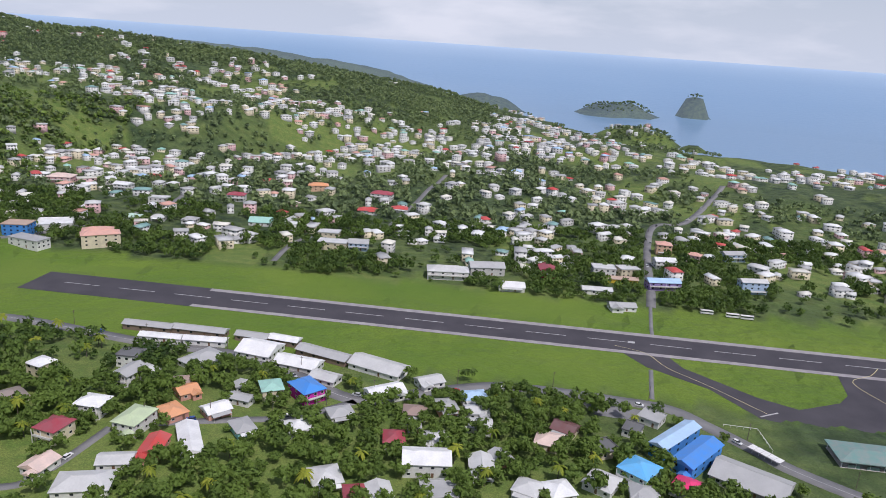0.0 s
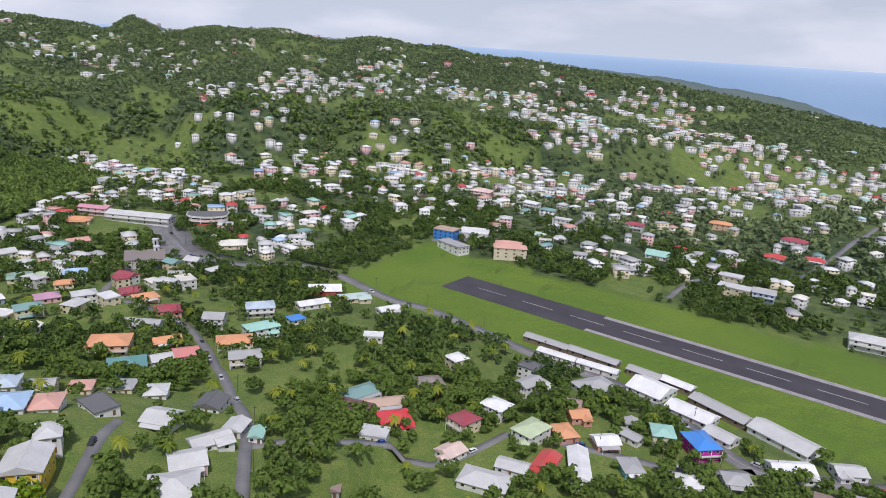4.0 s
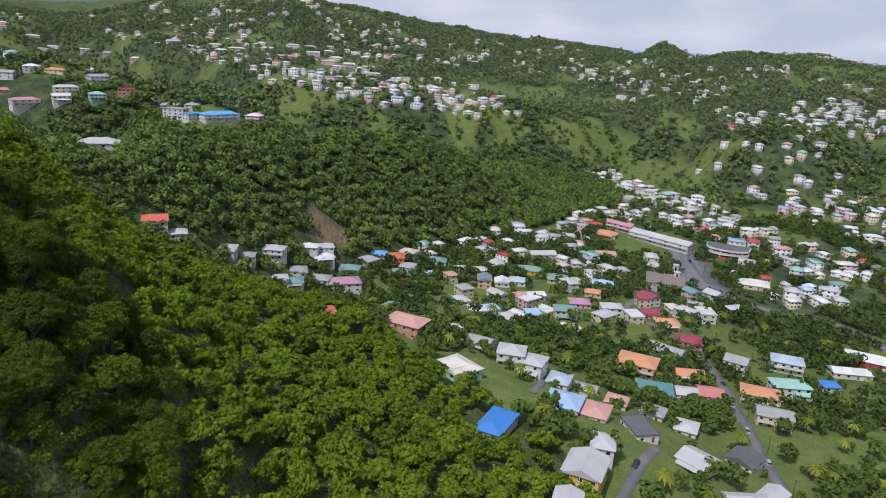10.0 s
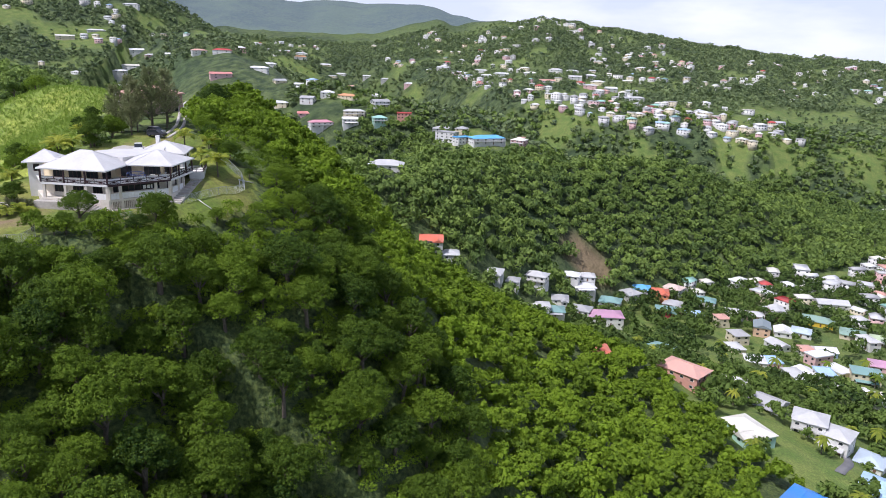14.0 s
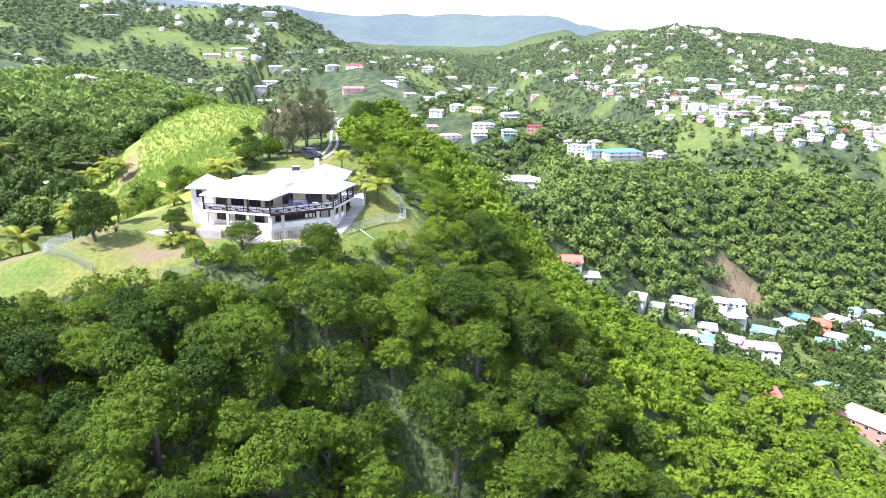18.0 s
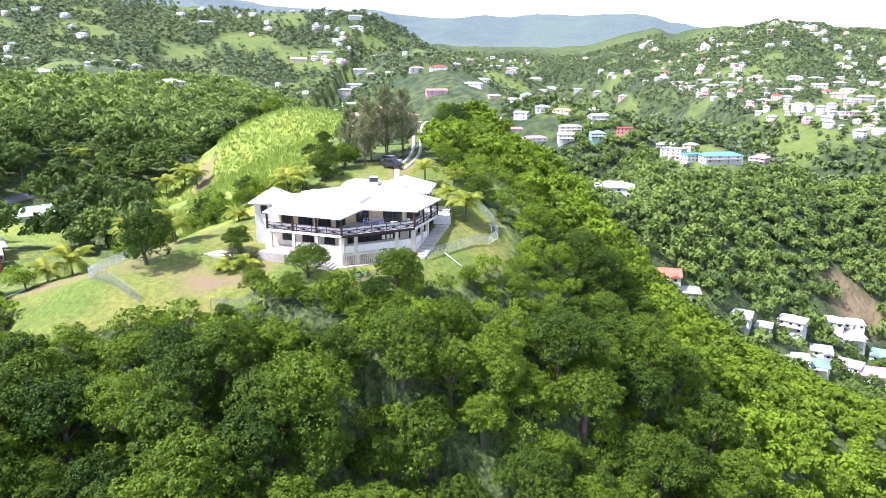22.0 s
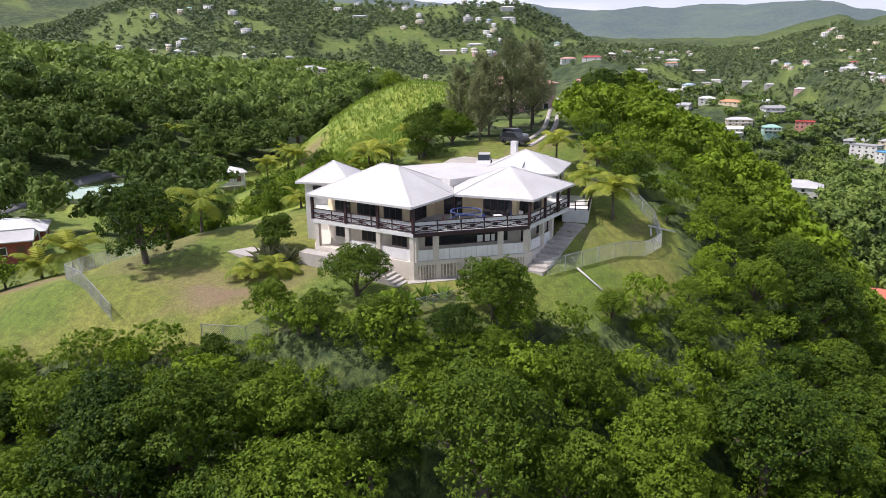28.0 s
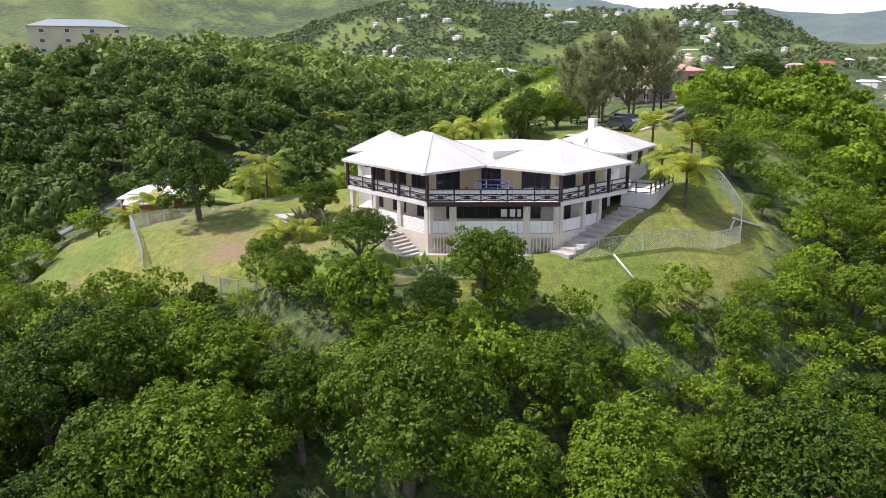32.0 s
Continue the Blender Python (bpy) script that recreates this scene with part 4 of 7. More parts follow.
# plinth, lower storey, deck slab and upper storey
part("plinth", Kit().prism([(p.x - VB.x, p.y - VB.y) for p in outline + rear[:4]], -2.0, LOWER - BASE), BEIGE, villa, "beige rendered plinth")
low_body = [inset(C, W, 11.0, -2.0), inset(C, W, 1.5, -2.0), inset(C, F, 1.2, 2.0), inset(C, F, 9.6, 2.0), inset(F, E, 1.2, 1.6), inset(F, E, 9.0, 1.6)] + rear[1:4]
part("lower_wall", Kit().prism([(p.x - VB.x, p.y - VB.y) for p in low_body], LOWER - BASE, DECK - 0.3 - BASE), BEIGE, villa)
deck_outline = outline + rear[:4]
part("deck_slab", Kit().prism([(p.x - VB.x, p.y - VB.y) for p in deck_outline], DECK - 0.3 - BASE, DECK - BASE), TRIM, villa, "pale concrete deck slab")
up_body = [inset(C, W, 11.2, -2.3), inset(C, W, 2.6, -2.3), N + Vector((-1.2, -2.6)), N + Vector((-2.6, 0.8)), inset(F, E, 2.0, 2.3), inset(F, E, 9.0, 2.3)] + rear[1:4]
part("upper_wall", Kit().prism([(p.x - VB.x, p.y - VB.y) for p in up_body], DECK + 0.004 - BASE, EAVE - 0.1 - BASE), CREAM_WALL, villa, "cream-yellow rendered upper wall")
# brown beam under the front deck edge
for a, b, mat in ((C, F, BROWN), (W, C, TRIM), (F, E, TRIM)):
    part("deck_beam", Kit().beam(vp(a, DECK - 0.2), vp(b, DECK - 0.2), 0.14, 0.36), mat, villa)


def bay_railing(a, b, n, lower_brace=True):
    """Brown cross-braced rail with white panels behind, in n bays along the deck edge."""
    rail = thing_part("railing", villa)
    for z in (0.10, 0.62, 1.02):
        part("rail_bar", Kit().beam(vp(a, DECK + z), vp(b, DECK + z), 0.07, 0.075), BROWN, rail)
    step = (b - a).length / n
    for i in range(n):
        p, q = inset(a, b, i * step + 0.05, 0), inset(a, b, (i + 1) * step - 0.05, 0)
        part("cross_brace", Kit().beam(vp(p, DECK + 0.12), vp(q, DECK + 0.6), 0.05, 0.06).beam(vp(p, DECK + 0.6), vp(q, DECK + 0.12), 0.05, 0.06), BROWN, rail)
        m = (p + q) / 2
        k = Kit()
        k.beam(vp(inset(a, b, i * step + step * 0.5 - 0.22, 0), DECK + 0.36), vp(inset(a, b, i * step + step * 0.5 + 0.22, 0), DECK + 0.36), 0.045, 0.3)
        part("brace_ring", k, BROWN, rail)
        part("rail_stile", Kit().beam(vp(p, DECK), vp(p, DECK + 1.02), 0.07, 0.07), BROWN, rail)
        slats = max(4, int(step / 0.42))
        for s in range(slats):
            u0, u1 = i * step + 0.06 + s * (step - 0.1) / slats, i * step + 0.06 + (s + 1) * (step - 0.1) / slats - 0.025
            g, h = inset(a, b, u0, 0.09), inset(a, b, u1, 0.09)
            part("white_slat", Kit().beam(vp(g, DECK + 0.56), vp(h, DECK + 0.56), 0.02, 0.84), PANEL, rail)


bay_railing(C, F, 5)
bay_railing(W, C, 5)
bay_railing(F, E, 4)
# roof posts at the deck edge
for p in (W, inset(C, W, 7.7, 0), inset(C, W, 3.9, 0), C, F, inset(F, E, 3.4, 0), inset(F, E, 6.4, 0), E):
    part("roof_post", Kit().beam(vp(p, DECK), vp(p, EAVE - 0.12), 0.24, 0.24), BROWN, villa)
part("roof_post", Kit().beam(vp(N, DECK), vp(N, EAVE - 0.1), 0.2, 0.2), BROWN, villa)
# lower gallery: columns, white panel balustrades, dark openings, plinth panels
def lower_front(a, b, stops, off, skip=()):
    for s in stops:
        p = inset(a, b, s, off)
        part("column", Kit().beam(vp(p, LOWER), vp(p, DECK - 0.3), 0.42, 0.42), BEIGE, villa)
    for k, (s0, s1) in enumerate(zip(stops, stops[1:])):
        if k in skip:
            continue
        n = max(2, int((s1 - s0) / 0.55))
        for i in range(n):
            u0, u1 = s0 + 0.22 + (s1 - s0 - 0.44) * i / n, s0 + 0.22 + (s1 - s0 - 0.44) * (i + 1) / n - 0.03
            part("balustrade_panel", Kit().beam(vp(inset(a, b, u0, off), LOWER + 0.55), vp(inset(a, b, u1, off), LOWER + 0.55), 0.05, 1.0), PANEL, villa)


lower_front(C, F, [0.2, 2.1, 8.2, 10.7], 0.22)
lower_front(C, W, [0.25, 4.0, 7.7, 11.5], -0.22, skip=(2,))
lower_front(F, E, [0.25, 3.2, 5.4], 0.22)
for s0, s1 in ((0.4, 2.0), (2.5, 4.4), (4.7, 6.2), (6.5, 8.0), (8.6, 10.4)):
    part("plinth_panel", Kit().beam(vp(inset(C, F, s0, -0.03), (BASE + LOWER) / 2 - 0.1), vp(inset(C, F, s1, -0.03), (BASE + LOWER) / 2 - 0.1), 0.09, 1.25), STAINED, villa)
    for i in range(6):
        q = inset(C, F, s0 + (s1 - s0) * (i + 0.5) / 6, -0.09)
        part("plinth_rib", Kit().beam(vp(q, BASE + 0.15), vp(q, LOWER - 0.25), 0.07, 0.07), BEIGE, villa)
part("base_kerb", Kit().prism([(p.x - VB.x, p.y - VB.y) for p in (inset(C, F, -0.7, -0.8), inset(C, F, 11.6, -0.8), inset(C, F, 11.6, 0.2), inset(C, F, -0.7, 0.2))], -0.5, 0.06), CONCRETE, villa)


def opening(a, b, s, off, z, w, h, parts=2):
    """A dark glazed opening with a brown frame and mullions on a wall face."""
    p0, p1 = inset(a, b, s - w / 2, off), inset(a, b, s + w / 2, off)
    fr = part("window", Kit().beam(vp(p0, z + 0.05), vp(p1, z + 0.05), 0.09, 0.1), BROWN, villa)
    part("head", Kit().beam(vp(p0, z + h), vp(p1, z + h), 0.09, 0.1), BROWN, fr)
    part("pane", Kit().beam(vp(p0, z + h / 2), vp(p1, z + h / 2), 0.05, h - 0.08), GLASS, fr)
    for i in range(parts + 1):
        q = inset(a, b, s - w / 2 + w * i / parts, off)
        part("mullion", Kit().beam(vp(q, z), vp(q, z + h), 0.08, 0.10), BROWN, fr)


lw = low_body
for s, w in ((1.0, 1.3), (4.4, 5.2), (7.6, 1.3)):
    opening(lw[2], lw[3], s, -0.04, LOWER + 0.9, w, 1.35, max(2, int(w)))
for s, w in ((1.5, 1.6), (5.0, 1.8), (8.4, 1.6)):
    opening(lw[1], lw[0], s, 0.04, LOWER + 0.7, w, 1.4, 3)
for s, w in ((1.2, 1.6), (4.4, 1.0), (6.8, 0.8)):
    opening(lw[4], lw[5], s, -0.04, LOWER + 0.6, w, 1.6, 2)
ub = up_body
for s, w in ((1.3, 2.0), (4.4, 2.2), (7.4, 1.8)):
    opening(ub[1], ub[0], s, 0.04, DECK + 0.1, w, 2.05, 3)
opening(ub[1], ub[2], 2.2, -0.04, DECK + 0.05, 2.6, 2.1, 3)
opening(ub[2], ub[3], 1.8, -0.04, DECK + 0.05, 1.7, 2.1, 2)
opening(ub[3], ub[4], 2.6, -0.04, DECK + 0.05, 2.8, 2.1, 4)
for s, w in ((1.6, 2.0), (4.6, 1.6)):
    opening(ub[4], ub[5], s, -0.04, DECK + 0.1, w, 2.0, 2)


def roof_wing(name, eaves, tops, faces, z):
    """A hipped sheet roof on an uneven plan: eave corners, ridge ends, and the slopes between them."""
    n = len(eaves)
    pts = [vp(p, z) for p in eaves] + [vp(p[:2], p[2]) for p in tops] + [vp(p, z - 0.16) for p in eaves]
    k = Kit().faces(pts, faces + [tuple(reversed([n + len(tops) + i for i in range(n)]))])
    r = part(name, k, VILLA_WHITE, villa, "white sheet-metal hipped roof")
    edge = Kit()
    for i in range(n):
        edge.beam(vp(eaves[i], z - 0.09), vp(eaves[(i + 1) % n], z - 0.09), 0.08, 0.2)
    part("fascia", edge, VILLA_WHITE, r)
    caps = Kit()
    for f in faces:
        for i in range(len(f)):
            a, b = f[i], f[(i + 1) % len(f)]
            if (a >= n or b >= n) and a < b:
                caps.beam(Vector(pts[a]) + Vector((0, 0, 0.03)), Vector(pts[b]) + Vector((0, 0, 0.01)), 0.16, 0.03)
    part("ridge_cap", caps, VILLA_WHITE, r)


We, Ce, Fe, Ee = W + Vector((0.25, -0.5)), C + Vector((0.45, 0.1)), F + Vector((0.2, 0.45)), E + Vector((-0.2, 0.5))
roof_wing("roof", [We, Ce, N, Vector((-193.2, -87.6)), Vector((-194.0, -98.8))], [(-187.8, -92.6, 149.0), (-187.0, -90.4, 149.0)], [(0, 1, 6, 5), (1, 2, 6), (2, 3, 6), (3, 4, 5, 6), (4, 0, 5)], EAVE)
roof_wing("roof", [N + Vector((0.02, 0.02)), Fe, Ee, Vector((-199.8, -84.0)), Vector((-193.4, -87.4))], [(-193.8, -81.6, 148.5)], [(0, 1, 5), (1, 2, 5), (2, 3, 5), (3, 4, 5), (4, 0, 5)], EAVE)
part("flat_roof", Kit().prism([(p[0] - VB.x, p[1] - VB.y) for p in ((-191.5, -87.0), (-199.0, -83.0), (-203, -86), (-202, -92), (-195, -98))], EAVE - 0.2 - BASE, EAVE + 0.75 - BASE), VILLA_WHITE, villa, "flat white roof between the wings")


def pavilion(cx, cy, half, turn, eave, peak, low):
    r = Matrix.Rotation(radians(turn), 2)
    cs = [Vector((cx, cy)) + r @ Vector((sx * half, sy * half)) for sx, sy in ((-1, -1), (1, -1), (1, 1), (-1, 1))]
    roof_wing("roof", cs, [(cx, cy, peak)], [(0, 1, 4), (1, 2, 4), (2, 3, 4), (3, 0, 4)], eave)
    ws = [Vector((cx, cy)) + r @ Vector((sx * (half - 0.7), sy * (half - 0.7))) for sx, sy in ((-1, -1), (1, -1), (1, 1), (-1, 1))]
    part("pavilion_wall", Kit().prism([(p.x - VB.x, p.y - VB.y) for p in ws], low - BASE, eave - 0.12 - BASE), WALL["white"], villa)
    for a, b in zip(ws, ws[1:] + ws[:1]):
        for s in (0.3, 0.7):
            opening(a, b, (b - a).length * s, -0.05, eave - 1.7, 0.9, 1.2, 1)


pavilion(-191.0, -100.6, 3.1, 12, 146.5, 148.4, 138.5)
pavilion(-204.8, -83.9, 4.5, 8, 146.75, 148.75, 141.5)
part("chimney", Kit().box(-207.6 + 190, -86.6 + 88, 146.5 - BASE, -206.9 + 190, -85.9 + 88, 149.3 - BASE), TRIM, villa)
# side terrace with dark rails
part("terrace", Kit().prism([(p[0] - VB.x, p[1] - VB.y) for p in ((-198.2, -77.4), (-199.0, -74.9), (-206.8, -76.6), (-206.0, -80.0))], 2.2, 143.55 - BASE), WALL["white"], villa, "white side terrace")
tr = thing_part("terrace_railing", villa)
for a, b in (((-199.0, -74.9), (-206.8, -76.6)), ((-198.2, -77.4), (-199.0, -74.9))):
    a, b = Vector(a), Vector(b)
    for z in (0.15, 0.55, 0.98):
        part("rail_bar", Kit().beam(vp(a, 143.55 + z), vp(b, 143.55 + z), 0.06, 0.06), BROWN, tr)
    n = int((b - a).length / 1.6) + 1
    for i in range(n + 1):
        q = a + (b - a) * i / n
        part("rail_stile", Kit().beam(vp(q, 143.55), vp(q, 144.55), 0.09, 0.09), BROWN, tr)
# outside steps
st = thing_part("steps", villa)
for i in range(11):
    p = Vector((-187.6, -76.75)).lerp(Vector((-197.6, -75.75)), i / 11)
    q = Vector((-187.6, -76.75)).lerp(Vector((-197.6, -75.75)), (i + 1.06) / 11)
    d = (q - p).normalized()
    s = Vector((-d.y, d.x)) * 1.0
    part("step", Kit().prism([(v.x - VB.x, v.y - VB.y) for v in (p - s, q - s, q + s, p + s)], -1.2, 0.45 + 0.24 * i), CONCRETE, st)
st = thing_part("steps", villa)
for i in range(7):
    p = Vector((-180.3, -86.2)).lerp(Vector((-180.9, -89.4)), i / 7)
    part("step", Kit().box(p.x - VB.x - 1.0, p.y - VB.y - 0.5, -1.2, p.x - VB.x + 0.9, p.y - VB.y, 0.1 + 0.2 * i), CONCRETE, st)
part("side_walk", Kit().prism([(p[0] - VB.x, p[1] - VB.y) for p in ((-180.6, -89.6), (-181.9, -89.6), (-182.9, -98.5), (-181.5, -98.5))], -2.0, 1.3), CONCRETE, villa)

# things on the gallery and roof
def stool(x, y, z, mat, label, name="chair"):
    t = thing(name, pose(x, y, z, 0, 0, random.Random(int(x * 9)).uniform(0, 360)), label, "chair", "chairs on the gallery")
    part("seat", Kit().box(-0.24, -0.24, 0.40, 0.24, 0.24, 0.46), mat, t)
    part("backrest", Kit().box(-0.24, 0.20, 0.46, 0.24, 0.25, 0.95), mat, t)
    for sx in (-0.21, 0.21):
        for sy in (-0.21, 0.21):
            part("leg", Kit().box(sx - 0.02, sy - 0.02, 0, sx + 0.02, sy + 0.02, 0.40), mat, t)


pen = thing("trampoline", pose(-186.4, -82.9, DECK + 0.004), "round play trampoline with blue edge on the gallery", "trampoline")
part("mat", Kit().prism([(1.35 * math.cos(a * math.pi / 8), 1.35 * math.sin(a * math.pi / 8)) for a in range(16)], 0.55, 0.60), TYRE, pen)
for z in (0.62, 1.35):
    ringk = Kit()
    for a in range(16):
        ringk.beam((1.4 * math.cos(a * math.pi / 8), 1.4 * math.sin(a * math.pi / 8), z), (1.4 * math.cos((a + 1) * math.pi / 8), 1.4 * math.sin((a + 1) * math.pi / 8), z), 0.09, 0.09)
    part("rim", ringk, BLUE_CLOTH, pen)
for a in range(6):
    part("leg", Kit().beam((1.4 * math.cos(a * math.pi / 3), 1.4 * math.sin(a * math.pi / 3), 0), (1.4 * math.cos(a * math.pi / 3), 1.4 * math.sin(a * math.pi / 3), 1.4), 0.05, 0.05), STEEL, pen)
tb = thing("table", pose(-188.2, -80.4, DECK + 0.004, 0, 0, 40), "small white table on the gallery", "table")
part("tabletop", Kit().box(-0.6, -0.4, 0.70, 0.6, 0.4, 0.75), TRIM, tb)
for sx in (-0.52, 0.52):
    for sy in (-0.33, 0.33):
        part("leg", Kit().box(sx - 0.03, sy - 0.03, 0, sx + 0.03, sy + 0.03, 0.70), TRIM, tb)
for sx, sy, mt, lb in ((-187.6, -81.6, BLUE_CLOTH, "dark blue chair on the gallery"), (-189.3, -79.4, BLUE_CLOTH, "dark blue chair on the gallery"), (-185.2, -84.4, RED_CLOTH, "red plastic chair on the gallery"), (-190.4, -78.9, TRIM, "white plastic chair on the gallery")):
    stool(sx, sy, DECK + 0.004, mt, lb)
for s, w in ((6.35, 0.5), (7.05, 0.45), (7.6, 0.3)):
    q = inset(C, F, s, 0.6)
    cl = new("cloth", Kit().beam((-w / 2, 0, 0), (w / 2, 0, 0), 0.02, 0.62).mesh("cloth", TRIM))
    cl.matrix_basis = pose(q.x, q.y, 142.95, 0, 0, math.degrees(math.atan2((F - C).y, (F - C).x)))
    tagged(cl, "white cloth hung to dry in the lower gallery", "laundry", "washing on the line")
tank = thing("roof_box", pose(-197.2, -82.6, 147.35), "small grey metal box on the white roof", "vent")
part("body", Kit().box(-0.3, -0.3, -0.4, 0.3, 0.3, 0.55), STEEL, tank)
dish = thing("satellite_dish", pose(-199.9, -82.2, 147.1), "grey satellite dish on the roof", "dish")
part("mast", Kit().beam((0, 0, -0.6), (0, 0, 0.5), 0.06, 0.06), STEEL, dish)
bowl = Kit()
bowl.tube([(0.0, -0.02, 0.55), (0.06, -0.10, 0.6), (0.1, -0.2, 0.64)], [0.06, 0.32, 0.42], 12)
part("bowl", bowl, STEEL, dish)


# cars
def car(x, y, turn, paint, label, lift=0.0):
    t = thing("car", pose(x, y, float(height(x, y)) + lift, 0, 0, turn), label, "car", "parked cars")
    mt = cached(("paint", paint), lambda: material("car_paint", paint, [0.9 * c for c in paint], size=2, rough=0.25))
    prof = [(-2.1, 0.35), (-2.15, 0.75), (-1.9, 0.98), (-1.2, 1.02), (2.0, 0.95), (2.2, 0.7), (2.15, 0.35)]
    cab = [(-2.0, 0.97), (-1.65, 1.55), (0.45, 1.6), (1.25, 0.99)]

    def side(pr, w):
        n = len(pr)
        return Kit().faces([(a, -w, b) for a, b in pr] + [(a, w, b) for a, b in pr], [tuple(range(n)), tuple(reversed(range(n, 2 * n)))] + [(i, i + n, (i + 1) % n + n, (i + 1) % n) for i in range(n)])

    part("body", cached(("carbody", paint), lambda: side(prof, 0.86).mesh("body", mt)), None, t)
    part("cabin", cached("carcabin", lambda: side(cab, 0.74).mesh("cabin", GLASS)), None, t)
    part("car_roof", cached(("carroof", paint), lambda: Kit().box(-1.6, -0.72, 1.56, 0.42, 0.72, 1.63).mesh("car_roof", mt)), None, t)
    for sx in (-1.35, 1.35):
        for sy in (-0.84, 0.84):
            wh = part("wheel", cached("wheel", lambda: Kit().tube([(0, -0.1, 0), (0, 0.1, 0)], [0.33, 0.33], 12).mesh("wheel", TYRE)), None, t)
            wh.location = (sx, sy, 0.33)
            part("rim", cached("rim", lambda: Kit().tube([(0, -0.11, 0), (0, 0.11, 0)], [0.19, 0.19], 8).mesh("rim", STEEL)), None, wh)
    return t


slab("parking", [(-206, -90), (-206, -97), (-216, -99), (-230, -96), (-230, -91), (-216, -89)], 145.35, CONCRETE, "pale concrete parking place behind the villa", "pavement", "structure")
car(-213.0, -92.6, 20, (0.75, 0.75, 0.74), "white estate car parked behind the villa", 0.5)
car(-226.5, -93.6, 70, (0.05, 0.05, 0.06), "dark car parked beside the drive", 0.2)
car(-229.5, -94.8, 65, (0.30, 0.31, 0.32), "grey car parked beside the drive", 0.2)


# chain-link fence
def fence(pts, tall=1.5, label="chain-link fence with galvanised posts round the lawn", front=False):
    f = thing("fence", Matrix.Identity(4), label, "fence")
    for (ax, ay), (bx, by) in zip(pts, pts[1:]):
        a, b = Vector((ax, ay, float(height(ax, ay)))), Vector((bx, by, float(height(bx, by))))
        n = max(1, round((b - a).length / 2.4))
        for i in range(n):
            p, q = a.lerp(b, i / n), a.lerp(b, (i + 1) / n)
            p.z, q.z = float(height(p.x, p.y)), float(height(q.x, q.y))
            up = Vector((0, 0, tall))
            part("post", Kit().tube([p - Vector((0, 0, 0.3)), p + up * 1.04], [0.035, 0.035], 6), STEEL, f)
            part("top_rail", Kit().beam(p + up, q + up, 0.045, 0.045), STEEL, f)
            wires = Kit()
            m = 9
            for k in range(-m, m):
                u0, u1 = k / m, k / m + 1.0
                for flip in (0, 1):
                    c0, c1 = max(u0, 0), min(u1, 1)
                    if c1 <= c0:
                        continue
                    z0, z1 = (c0 - u0), (c1 - u0)
                    if flip:
                        z0, z1 = 1 - z0, 1 - z1
                    wires.beam(p.lerp(q, c0) + up * z0, p.lerp(q, c1) + up * z1, 0.012, 0.012)
            part("wire_mesh", wires, STEEL, f)
    part("post", Kit().tube([b - Vector((0, 0, 0.3)), b + Vector((0, 0, tall * 1.04))], [0.035, 0.035], 6), STEEL, f)
    return f


fence([(-187.8, -75.4), (-193.0, -72.1), (-198.2, -68.8), (-202.6, -68.0), (-206.7, -69.6), (-209.6, -72.8), (-213.5, -78.5)])
fence([(-186, -124), (-170.3, -117.6), (-166.8, -107.2)])
fence([(-167.4, -97.5), (-168.8, -91.8)])
fence([(-174.5, -83.2), (-179.2, -79.6), (-184, -76.8)], 1.2)
for a, b in (((-205.3, -69.9), (-207.2, -67.4)), ((-190.4, -73.4), (-189.2, -70.7)), ((-203.4, -69.2), (-205.0, -69.6))):
    za, zb = float(height(*a)) + 0.25, float(height(*b)) + 0.25
    tagged(new("pipe", Kit().tube([(*a, za), (*b, zb)], [0.09, 0.09], 8).mesh("pipe", WHITE_PIPE, True)), "white plastic pipe lying on the grass", "pipe", "white pipes")
slab("garden_slab", [(-180.4, -106.6), (-179.6, -102.6), (-182.0, -101.2), (-182.8, -105.8)], float(height(-181, -104)) + 0.35, CONCRETE, "pale concrete slab on the lawn", "pavement", "structure")

# ---- houses ----
house(-180, 306, 67, 9.1, 9, 2, "hip", "white", "cream")
house(-110, 327, 57, 19.6, 16, 1, "hip", "grey", "white")
house(-137, 303, -20, 9.0, 13, 2, "gable", "grey", "white")
house(-133, 310, 55, 9.7, 10, 1, "hip", "palegrey", "white")
house(-144, 321, -5, 10.9, 9, 2, "flat", "dark", "white")
house(-111, 302, 21, 9.1, 8, 1, "gable", "rust", "salmon")
house(-107, 293, 41, 8.8, 9, 1, "gable", "orange", "salmon")
house(-89, 278, 41, 10.3, 9, 1, "gable", "white", "salmon")
house(-81, 289, -17, 10.7, 6, 1, "gable", "grey", "white")
house(-69, 296, 22, 9.6, 11, 2, "hip", "seafoam", "cream")
house(-53, 298, 41, 10.8, 15, 2, "hip", "blue", "magenta")
house(-84, 301, 23, 5.6, 6, 1, "gable", "grey", "white")
house(-140, 273, -9, 11.4, 10, 2, "hip", "white", "white")
house(-146, 253, -17, 9.9, 11, 2, "hip", "crimson", "cream")
house(-118, 263, -14, 10.5, 15, 2, "hip", "palegreen", "white")
house(-107, 274, 47, 9.4, 12, 1, "hip", "orange", "salmon")
house(-104, 247, 1, 7.8, 14, 1, "gable", "red", "salmon")
house(-92, 253, 24, 7.9, 24, 1, "gable", "white", "white")
house(-74, 265, 36, 8.1, 11, 1, "hip", "grey", "teal")
house(-114, 236, 9, 12.5, 8, 1, "gable", "palegrey", "white")
house(-140, 231, -15, 9.2, 10, 1, "gable", "peach", "white")
house(-119, 221, 10, 19.0, 12, 1, "hip", "palegrey", "white")
house(-51, 268, 30, 10.3, 10, 1, "hip", "white", "white")
